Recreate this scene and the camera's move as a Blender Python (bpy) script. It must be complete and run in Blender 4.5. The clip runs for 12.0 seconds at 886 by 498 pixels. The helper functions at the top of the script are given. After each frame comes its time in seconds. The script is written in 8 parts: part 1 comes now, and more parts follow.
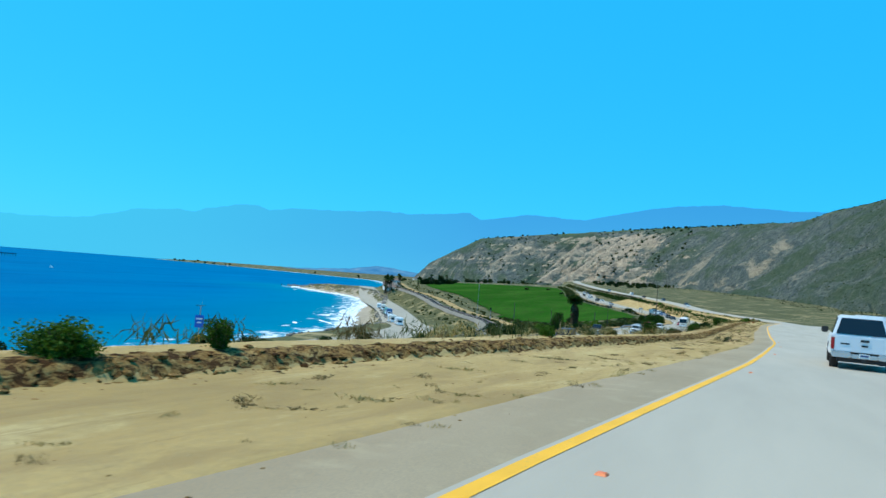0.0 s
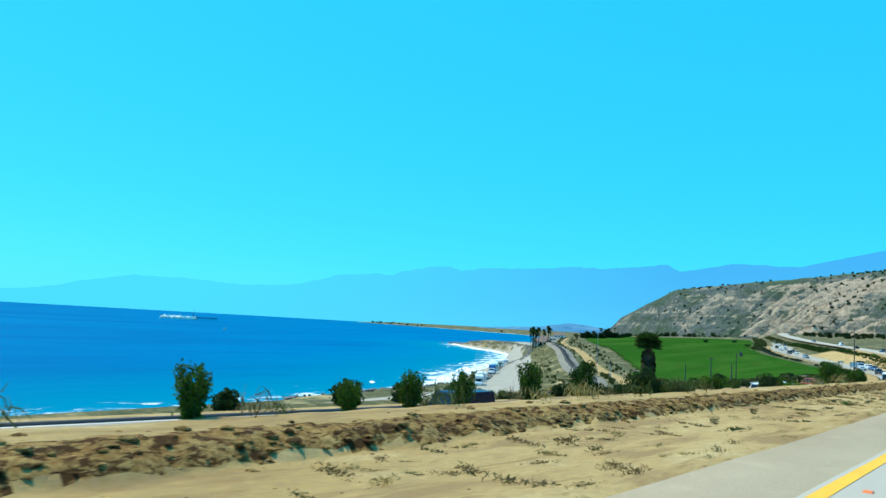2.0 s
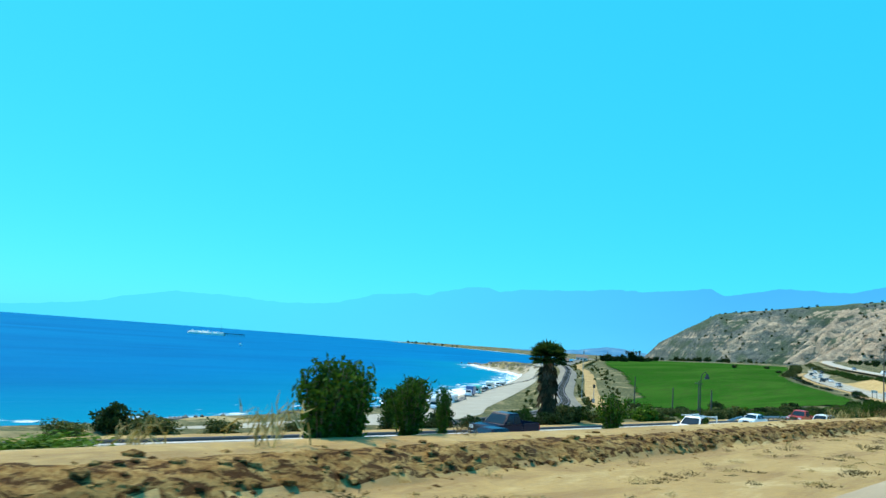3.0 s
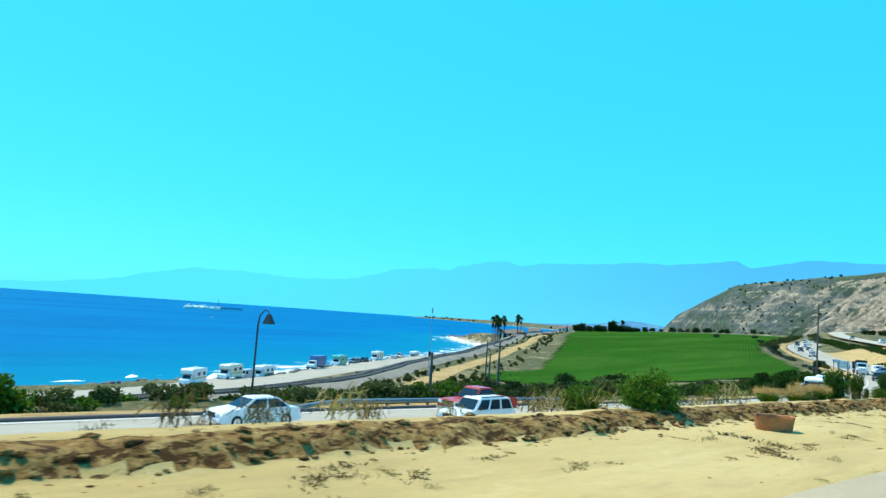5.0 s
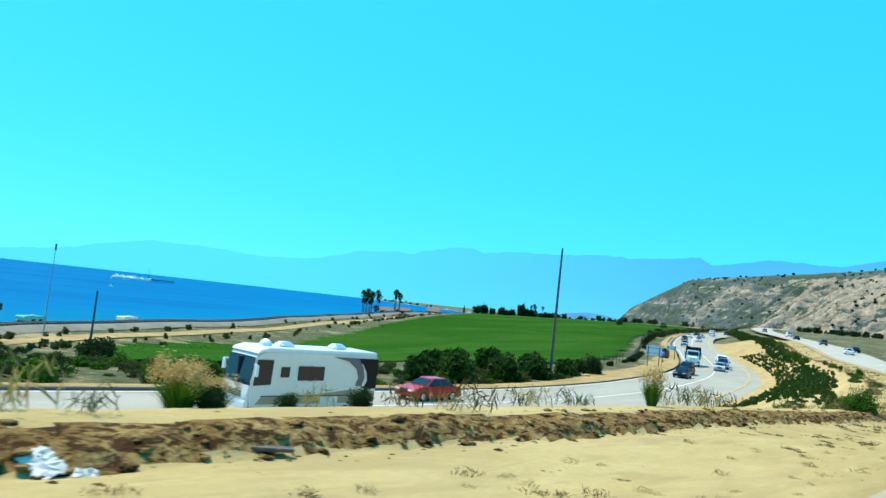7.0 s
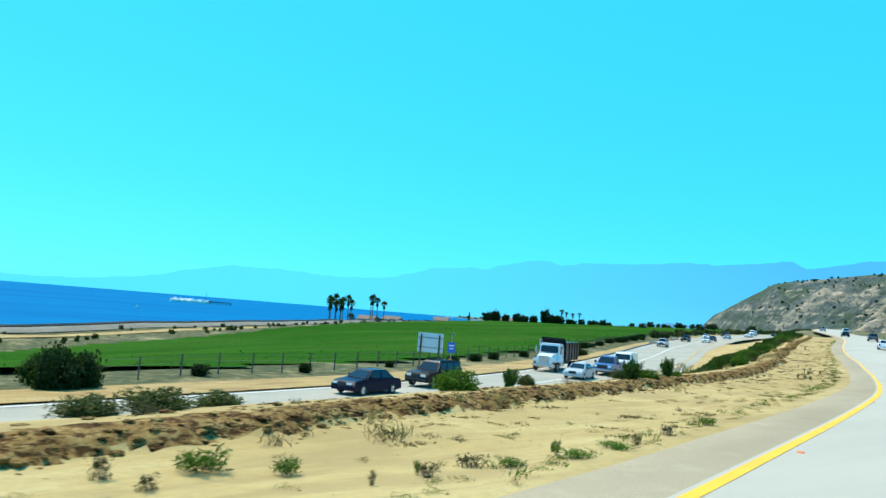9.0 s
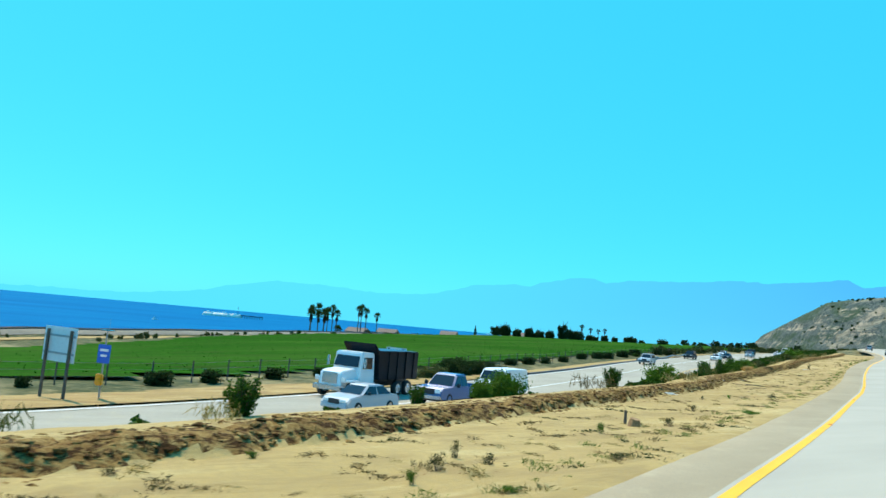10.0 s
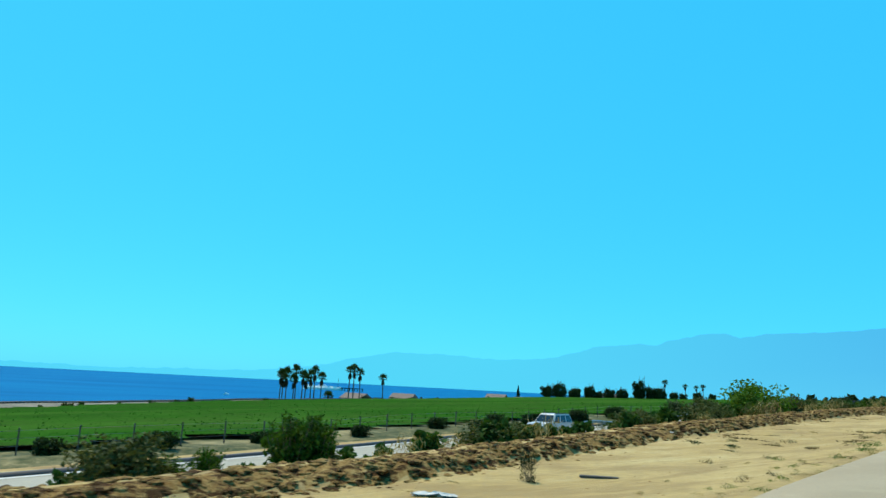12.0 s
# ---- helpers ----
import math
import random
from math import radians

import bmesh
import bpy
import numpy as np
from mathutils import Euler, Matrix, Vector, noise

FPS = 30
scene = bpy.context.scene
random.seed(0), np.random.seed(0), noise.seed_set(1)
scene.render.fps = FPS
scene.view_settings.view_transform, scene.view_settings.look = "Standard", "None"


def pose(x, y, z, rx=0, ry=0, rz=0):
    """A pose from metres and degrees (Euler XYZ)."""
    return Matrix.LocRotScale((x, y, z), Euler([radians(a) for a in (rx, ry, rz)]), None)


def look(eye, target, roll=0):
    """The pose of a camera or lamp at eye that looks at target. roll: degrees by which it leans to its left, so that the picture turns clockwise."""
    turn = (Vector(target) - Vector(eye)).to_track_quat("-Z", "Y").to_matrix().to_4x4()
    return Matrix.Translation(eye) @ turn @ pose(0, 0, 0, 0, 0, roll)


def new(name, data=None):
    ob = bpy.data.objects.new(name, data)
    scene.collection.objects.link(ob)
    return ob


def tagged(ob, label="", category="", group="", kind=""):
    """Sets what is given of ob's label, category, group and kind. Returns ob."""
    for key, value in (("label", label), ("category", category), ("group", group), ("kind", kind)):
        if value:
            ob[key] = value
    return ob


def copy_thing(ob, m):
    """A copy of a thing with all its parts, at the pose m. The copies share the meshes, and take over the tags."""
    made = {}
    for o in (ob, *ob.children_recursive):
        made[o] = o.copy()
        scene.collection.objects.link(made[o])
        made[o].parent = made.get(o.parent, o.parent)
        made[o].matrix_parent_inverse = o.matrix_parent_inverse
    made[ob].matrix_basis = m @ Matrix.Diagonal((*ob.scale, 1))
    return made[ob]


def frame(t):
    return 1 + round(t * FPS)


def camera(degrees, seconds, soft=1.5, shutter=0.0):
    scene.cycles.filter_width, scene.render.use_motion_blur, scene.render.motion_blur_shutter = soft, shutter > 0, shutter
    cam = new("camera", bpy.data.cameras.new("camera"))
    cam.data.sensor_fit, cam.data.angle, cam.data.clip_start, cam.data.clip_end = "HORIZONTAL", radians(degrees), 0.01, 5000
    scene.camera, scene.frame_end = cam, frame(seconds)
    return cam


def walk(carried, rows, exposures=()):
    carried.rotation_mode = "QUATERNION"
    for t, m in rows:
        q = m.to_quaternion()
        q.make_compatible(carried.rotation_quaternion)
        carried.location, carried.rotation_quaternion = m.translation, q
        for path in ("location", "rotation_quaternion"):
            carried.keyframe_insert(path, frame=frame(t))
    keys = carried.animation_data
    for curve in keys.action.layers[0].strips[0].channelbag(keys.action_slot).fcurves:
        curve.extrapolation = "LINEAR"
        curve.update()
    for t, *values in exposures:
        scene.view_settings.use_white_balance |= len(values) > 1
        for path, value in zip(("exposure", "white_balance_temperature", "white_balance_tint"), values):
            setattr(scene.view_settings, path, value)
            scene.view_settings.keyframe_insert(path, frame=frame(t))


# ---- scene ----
from mathutils.bvhtree import BVHTree

# ---------------------------------------------------------------- camera
cam = camera(62.2, 12.0, soft=1.45, shutter=0.03)
# seconds, eye, turn to the left of +Y, tilt up, lean to the left
PATH = [
    (0, -1.444, 0, 23.231, 23.407, 2.196, 4.572),
    (0.5, -0.203, 17.456, 22.84, 29.373, 3.392, 2.382),
    (0.9, 0.681, 31.428, 22.45, 32.271, 5.312, 3.007),
    (1, 0.871, 34.923, 22.377, 33.296, 5.351, 3.09),
    (1.2, 1.202, 41.915, 22.14, 34.063, 4.529, 3.475),
    (1.5, 1.567, 52.408, 21.848, 33.889, 2.737, 3.454),
    (2, 1.574, 69.974, 21.414, 38.998, 5.724, 3.287),
    (2.5, 1.47, 87.474, 21.108, 45.023, 9.011, 3.572),
    (3, 1.44, 104.974, 20.908, 42.353, 7.154, 4.388),
    (3.2, 1.448, 111.974, 20.828, 42.08, 6.733, 3.874),
    (3.5, 1.484, 122.474, 20.696, 41.668, 5.793, 3.724),
    (3.6, 1.507, 125.974, 20.653, 41.315, 5.699, 4.151),
    (4.2, 1.949, 146.969, 20.389, 42.553, 5.465, 4.1),
    (4.8, 2.907, 167.946, 20.108, 43.791, 5.231, 4.05),
    (5.3, 4.015, 185.411, 19.867, 44.823, 5.035, 4.009),
    (5.5, 4.44, 192.398, 19.795, 44.305, 4.762, 4.155),
    (6, 5.423, 209.87, 19.554, 43.213, 4.564, 4.886),
    (6.2, 5.741, 216.863, 19.451, 42.699, 4.558, 5.029),
    (6.5, 6.025, 227.359, 19.261, 41.831, 4.503, 5.825),
    (7, 5.983, 244.858, 18.906, 42.093, 4.246, 6.387),
    (7.6, 6.866, 265.785, 18.3, 44.42, 3.975, 5.757),
    (8, 6.365, 279.783, 17.993, 45.972, 3.793, 5.337),
    (8.4, 5.013, 293.733, 17.891, 47.523, 3.612, 4.918),
    (8.8, 2.687, 307.562, 17.896, 49.075, 3.431, 4.498),
    (9, 0.978, 314.363, 17.87, 48.588, 4.946, 4.63),
    (9.2, -0.636, 321.175, 17.858, 50.032, 6.437, 4.606),
    (9.5, -3.069, 331.391, 17.78, 48.401, 7.748, 5.644),
    (10, -7.768, 348.263, 17.74, 52.218, 5.98, 5.193),
    (10.5, -13.717, 364.726, 17.685, 51.945, 3.758, 4.335),
    (11, -19.851, 381.116, 17.728, 53.155, 5.829, 2.949),
    (11.5, -26.146, 397.442, 17.865, 58.987, 9.136, 3.618),
    (11.6, -27.402, 400.708, 17.904, 61.548, 11.336, 3.423),
    (12, -32.501, 413.746, 18.153, 62.065, 10.486, 2.968),
]


def camera_pose(x, y, z, turn, tilt, lean):
    a, b = radians(turn), radians(tilt)
    way = Vector((-math.sin(a) * math.cos(b), math.cos(a) * math.cos(b), math.sin(b)))
    return look((x, y, z), Vector((x, y, z)) + way, lean)


EXPOSURES = [(0.0, -0.16, 6150, 12), (0.5, -0.22, 6050, 10), (1.0, -0.19, 6000, 10), (1.6, -0.06, 6050, 9), (2.1, 0.18, 6350, 8), (2.6, 0.23, 6300, 9), (3.1, 0.23, 6500, 10), (3.7, 0.3, 6500, 10), (7.0, 0.35, 6500, 10),
             (9.6, 0.34, 6550, 10), (10.5, 0.16, 6900, 10), (11.0, 0.22, 6750, 10), (11.5, 0.14, 6800, 10), (12.0, 0.02, 6700, 10)]
walk(cam, [(r[0], camera_pose(*r[1:])) for r in PATH], EXPOSURES)

# ---------------------------------------------------------------- world, sun
SUN_LEFT, SUN_HIGH = 100.0, 60.0
world = bpy.data.worlds.new("sky")
scene.world = world
world.use_nodes = True
wn, wl = world.node_tree.nodes, world.node_tree.links
wn.clear()
sky = wn.new("ShaderNodeTexSky")
sky.sky_type = "NISHITA"
sky.sun_disc = False
sky.sun_elevation = radians(SUN_HIGH)
sky.sun_rotation = radians(-SUN_LEFT)
sky.air_density, sky.dust_density, sky.ozone_density = 1.0, 0.3, 1.0
grade = wn.new("ShaderNodeMix")
grade.data_type, grade.blend_type = "RGBA", "MULTIPLY"
grade.inputs["Factor"].default_value = 1.0
grade.inputs["B"].default_value = (0.26, 0.93, 1.50, 1)
even = wn.new("ShaderNodeMix")
even.data_type = "RGBA"
even.inputs["Factor"].default_value = 0.6
even.inputs["B"].default_value = (0.2, 6.5, 11.7, 1)
back = wn.new("ShaderNodeBackground")
back.inputs["Strength"].default_value = 0.115
wout = wn.new("ShaderNodeOutputWorld")
wl.new(sky.outputs["Color"], grade.inputs["A"])
wl.new(grade.outputs["Result"], even.inputs["A"])
wl.new(even.outputs["Result"], back.inputs["Color"])
wl.new(back.outputs["Background"], wout.inputs["Surface"])

sun = new("sun", bpy.data.lights.new("sun", "SUN"))
sun.data.energy, sun.data.angle, sun.data.color = 4.7, radians(0.5), (1.0, 0.91, 0.72)
SUN_DIR = Vector((-math.sin(radians(SUN_LEFT)) * math.cos(radians(SUN_HIGH)), math.cos(radians(SUN_LEFT)) * math.cos(radians(SUN_HIGH)), math.sin(radians(SUN_HIGH))))
sun.matrix_world = look(SUN_DIR * 50, (0, 0, 0))


# ---------------------------------------------------------------- materials
class Nodes:
    """A node material in the making."""

    def __init__(self, name):
        self.mat = bpy.data.materials.new(name)
        self.mat.use_nodes = True
        self.t = self.mat.node_tree
        self.n, self.l = self.t.nodes, self.t.links
        self.bsdf = self.n["Principled BSDF"]
        self.out = self.n["Material Output"]
        self.pos = self.n.new("ShaderNodeNewGeometry").outputs["Position"]

    def link(self, a, b):
        self.l.new(a, b)

    def scaled(self, x, y, z, turn=0.0):
        m = self.n.new("ShaderNodeMapping")
        m.inputs["Scale"].default_value = (x, y, z)
        m.inputs["Rotation"].default_value = (0, 0, radians(turn))
        self.link(self.pos, m.inputs["Vector"])
        return m.outputs["Vector"]

    def noise(self, scale, detail=4.0, rough=0.55, vector=None, warp=0.0):
        k = self.n.new("ShaderNodeTexNoise")
        k.inputs["Scale"].default_value, k.inputs["Detail"].default_value = scale, detail
        k.inputs["Roughness"].default_value, k.inputs["Distortion"].default_value = rough, warp
        self.link(vector or self.pos, k.inputs["Vector"])
        return k.outputs["Fac"]

    def ramp(self, value, *stops):
        r = self.n.new("ShaderNodeValToRGB")
        e = r.color_ramp.elements
        while len(e) < len(stops):
            e.new(0.5)
        for q, (at, c) in zip(e, stops):
            q.position, q.color = at, (*c, 1) if len(c) == 3 else (c[0], c[0], c[0], 1)
        self.link(value, r.inputs["Fac"])
        return r.outputs["Color"]

    def mix(self, fac, a, b, blend="MIX"):
        m = self.n.new("ShaderNodeMix")
        m.data_type, m.blend_type = "RGBA", blend
        for key, v in (("Factor", fac), ("A", a), ("B", b)):
            if isinstance(v, (int, float)):
                m.inputs[key].default_value = v if key == "Factor" else (v, v, v, 1)
            elif isinstance(v, tuple):
                m.inputs[key].default_value = (*v, 1)
            else:
                self.link(v, m.inputs[key])
        return m.outputs["Result"]

    def maths(self, op, a, b=0.0):
        m = self.n.new("ShaderNodeMath")
        m.operation = op
        for k, v in enumerate((a, b)):
            if isinstance(v, (int, float)):
                m.inputs[k].default_value = v
            else:
                self.link(v, m.inputs[k])
        return m.outputs["Value"]

    def random(self):
        return self.n.new("ShaderNodeObjectInfo").outputs["Random"]

    def island(self):
        return self.n.new("ShaderNodeNewGeometry").outputs["Random Per Island"]

    def bump(self, height, strength=0.5, distance=0.02):
        b = self.n.new("ShaderNodeBump")
        b.inputs["Strength"].default_value, b.inputs["Distance"].default_value = strength, distance
        self.link(height, b.inputs["Height"])
        self.link(b.outputs["Normal"], self.bsdf.inputs["Normal"])

    def done(self, color, rough=0.8, metal=0.0, spec=None):
        for key, v in (("Base Color", color), ("Roughness", rough), ("Metallic", metal)):
            if isinstance(v, (int, float)):
                self.bsdf.inputs[key].default_value = v
            elif isinstance(v, tuple):
                self.bsdf.inputs[key].default_value = (*v, 1)
            else:
                self.link(v, self.bsdf.inputs[key])
        if spec is not None:
            self.bsdf.inputs["Specular IOR Level"].default_value = spec
        return self.mat


def dirt_material():
    k = Nodes("sandy_dirt")
    big = k.noise(0.22, 5, 0.6, k.scaled(1, 0.35, 1))
    fine = k.noise(7.0, 6, 0.7)
    grit = k.noise(60, 3, 0.6)
    c = k.ramp(big, (0.3, (0.35, 0.215, 0.068)), (0.5, (0.45, 0.29, 0.097)), (0.7, (0.52, 0.355, 0.135)))
    worn = k.noise(0.8, 6, 0.68, k.scaled(1.3, 0.35, 1), 0.4)
    c = k.mix(k.ramp(worn, (0.5, (0.0,)), (0.6, (0.85,))), c, (0.27, 0.155, 0.052))
    c = k.mix(k.ramp(worn, (0.32, (0.8,)), (0.45, (0.0,))), c, (0.60, 0.455, 0.215))
    c = k.mix(k.ramp(fine, (0.42, (0.0,)), (0.72, (0.75,))), c, (0.30, 0.20, 0.09))
    c = k.mix(k.ramp(grit, (0.35, (0.35,)), (0.6, (0.0,))), c, (0.27, 0.2, 0.11))
    streak = k.noise(1.6, 6, 0.72, k.scaled(2.2, 0.28, 1), 0.5)
    c = k.mix(k.ramp(streak, (0.56, (0.0,)), (0.66, (0.7,))), c, (0.24, 0.14, 0.05))
    dry = k.n.new("ShaderNodeAttribute")
    dry.attribute_name = "dry"
    c = k.mix(k.maths("MULTIPLY", dry.outputs["Fac"], 0.5), c, k.mix(k.ramp(big, (0.35, (0.0,)), (0.65, (1.0,))), (0.54, 0.40, 0.145), (0.66, 0.51, 0.22)))
    k.bump(k.maths("ADD", k.maths("MULTIPLY", fine, 2.0), grit), 0.7, 0.03)
    return k.done(c, 0.95, spec=0.2)


def clod_material():
    k = Nodes("turned_earth_shaded")
    a = k.noise(2.2, 6, 0.7)
    b = k.noise(9, 6, 0.72, None, 0.5)
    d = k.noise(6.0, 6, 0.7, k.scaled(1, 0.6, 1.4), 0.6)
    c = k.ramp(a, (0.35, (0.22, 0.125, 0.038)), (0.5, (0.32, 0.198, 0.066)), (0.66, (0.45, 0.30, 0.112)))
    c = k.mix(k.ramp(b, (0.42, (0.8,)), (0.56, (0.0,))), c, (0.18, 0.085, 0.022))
    # Near-black noise blotches: shade of pockets between clods put into the colour.
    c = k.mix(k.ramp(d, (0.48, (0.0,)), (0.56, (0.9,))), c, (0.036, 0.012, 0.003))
    k.bump(k.maths("ADD", a, k.maths("SUBTRACT", b, d)), 0.8, 0.05)
    return k.done(c, 0.95, spec=0.1)


def scrub_ground_material():
    k = Nodes("dry_scrub_ground")
    a = k.noise(0.08, 5, 0.65)
    b = k.noise(0.9, 6, 0.7)
    c = k.ramp(b, (0.38, (0.035, 0.05, 0.015)), (0.56, (0.11, 0.10, 0.04)), (0.74, (0.32, 0.25, 0.12)))
    c = k.mix(k.ramp(a, (0.52, (0.0,)), (0.66, (0.7,))), c, (0.42, 0.32, 0.16))
    k.bump(b, 0.8, 0.2)
    return k.done(c, 0.95, spec=0.15)


def concrete_material():
    k = Nodes("worn_concrete")
    a = k.noise(0.5, 4, 0.6, k.scaled(1, 0.15, 1))
    b = k.noise(35, 5, 0.7)
    c = k.ramp(a, (0.3, (0.37, 0.32, 0.24)), (0.7, (0.46, 0.40, 0.305)))
    c = k.mix(k.ramp(b, (0.4, (0.35,)), (0.62, (0.0,))), c, (0.36, 0.35, 0.32))
    k.bump(b, 0.3, 0.004)
    return k.done(c, 0.85, spec=0.3)


def asphalt_material(name="faded_asphalt", low=(0.31, 0.23, 0.13), high=(0.42, 0.325, 0.20)):
    k = Nodes(name)
    a = k.noise(0.35, 5, 0.65, k.scaled(1, 0.3, 1))
    b = k.noise(45, 5, 0.75)
    d = k.noise(1.7, 4, 0.6)
    c = k.ramp(a, (0.32, low), (0.68, high))
    c = k.mix(k.ramp(b, (0.38, (0.45,)), (0.6, (0.0,))), c, (0.16, 0.15, 0.12))
    c = k.mix(k.ramp(d, (0.55, (0.0,)), (0.75, (0.4,))), c, (0.44, 0.36, 0.22))
    k.bump(b, 0.45, 0.006)
    return k.done(c, 0.9, spec=0.25)


def paint_line_material(name, color):
    k = Nodes(name)
    a = k.noise(14, 5, 0.7)
    b = k.noise(1.1, 3)
    c = k.mix(k.ramp(b, (0.35, (0.25,)), (0.6, (0.0,))), color, tuple(v * 0.6 for v in color))
    c = k.mix(k.ramp(a, (0.6, (0.0,)), (0.75, (0.7,))), c, (0.35, 0.28, 0.15))
    return k.done(c, 0.7)


def sea_material():
    k = Nodes("sea_water")
    chop = k.noise(0.5, 5, 0.6, k.scaled(0.6, 0.25, 1, 35), 0.6)
    swell = k.noise(0.035, 4, 0.6, k.scaled(1.0, 0.3, 1, 40), 0.4)
    wide = k.noise(0.006, 4, 0.6, k.scaled(1.0, 0.35, 1, 40))
    shore = k.n.new("ShaderNodeAttribute")
    shore.attribute_name = "shallow"
    c = k.ramp(wide, (0.3, (0.0, 0.11, 0.27)), (0.7, (0.0, 0.155, 0.335)))
    c = k.mix(k.ramp(swell, (0.45, (0.0,)), (0.75, (0.35,))), c, (0.0, 0.055, 0.19))
    c = k.mix(shore.outputs["Fac"], c, (0.0, 0.19, 0.285))
    cap = k.noise(0.16, 6, 0.62, k.scaled(0.4, 1.6, 1, -48), 0.3)
    c = k.mix(k.ramp(cap, (0.75, (0.0,)), (0.785, (0.7,))), c, (0.75, 0.8, 0.82))
    froth = k.noise(0.16, 8, 0.7, k.scaled(1.0, 0.45, 1, 36), 0.7)
    near = k.maths("ADD", k.maths("MULTIPLY", froth, 0.9), k.maths("MULTIPLY", shore.outputs["Fac"], 0.75))
    c = k.mix(k.ramp(k.maths("SUBTRACT", near, 0.5), (0.60, (0.0,)), (0.68, (0.9,))), c, (0.78, 0.82, 0.83))
    k.bump(k.maths("ADD", chop, k.maths("MULTIPLY", swell, 3.0)), 0.45, 0.5)
    return k.done(c, 0.65, spec=0.012)


def foam_material():
    k = Nodes("surf_foam")
    a = k.noise(0.35, 7, 0.65, k.scaled(1, 0.5, 1, 30), 0.5)
    c = k.ramp(a, (0.3, (0.6, 0.68, 0.7)), (0.55, (0.85, 0.86, 0.86)))
    k.bump(a, 0.8, 0.3)
    return k.done(c, 0.7)


def sand_material():
    k = Nodes("beach_sand")
    a = k.noise(0.15, 5)
    b = k.noise(3, 5, 0.7)
    c = k.ramp(a, (0.3, (0.28, 0.22, 0.15)), (0.7, (0.45, 0.37, 0.26)))
    c = k.mix(k.ramp(b, (0.5, (0.0,)), (0.7, (0.5,))), c, (0.15, 0.13, 0.1))
    k.bump(b, 0.5, 0.1)
    return k.done(c, 0.95, spec=0.2)


def field_material():
    k = Nodes("field_soil")
    a = k.noise(1.5, 5, 0.6)
    c = k.ramp(a, (0.35, (0.012, 0.062, 0.006)), (0.65, (0.024, 0.10, 0.010)))
    plots = k.noise(0.035, 4, 0.6, k.scaled(1.0, 0.35, 1), 0.4)
    c = k.mix(k.ramp(plots, (0.45, (0.0,)), (0.62, (0.55,))), c, (0.05, 0.125, 0.018))
    rows = k.noise(0.6, 3, 0.5, k.scaled(2.2, 0.12, 1), 0.2)
    c = k.mix(k.ramp(rows, (0.5, (0.0,)), (0.62, (0.6,))), c, (0.035, 0.05, 0.016))
    k.bump(a, 0.8, 0.2)
    return k.done(c, 0.95, spec=0.0)


def leaf_material(name, dark, light, tip=None):
    k = Nodes(name)
    a = k.island()
    c = k.ramp(a, (0.0, dark), (0.75, light), (1.0, tip or light))
    c = k.mix(0.35, c, k.ramp(k.random(), (0.0, dark), (1.0, light)))
    k.done(c, 0.7, spec=0.08)
    t = k.n.new("ShaderNodeBsdfTranslucent")
    k.link(k.mix(1.0, c, (1.5, 1.6, 0.8), "MULTIPLY"), t.inputs["Color"])
    m = k.n.new("ShaderNodeMixShader")
    m.inputs["Fac"].default_value = 0.2
    k.link(k.bsdf.outputs["BSDF"], m.inputs[1])
    k.link(t.outputs["BSDF"], m.inputs[2])
    k.link(m.outputs["Shader"], k.out.inputs["Surface"])
    return k.mat


def bark_material():
    k = Nodes("bark")
    a = k.noise(9, 5, 0.7, k.scaled(1, 1, 0.3))
    c = k.ramp(a, (0.35, (0.06, 0.045, 0.03)), (0.65, (0.19, 0.14, 0.09)))
    k.bump(a, 0.8, 0.03)
    return k.done(c, 0.9)


def wood_material(name="weathered_wood", dark=(0.05, 0.04, 0.03), light=(0.15, 0.12, 0.09)):
    k = Nodes(name)
    a = k.noise(8, 5, 0.7, k.scaled(4, 4, 0.3))
    c = k.ramp(a, (0.3, dark), (0.7, light))
    k.bump(a, 0.5, 0.01)
    return k.done(c, 0.85)


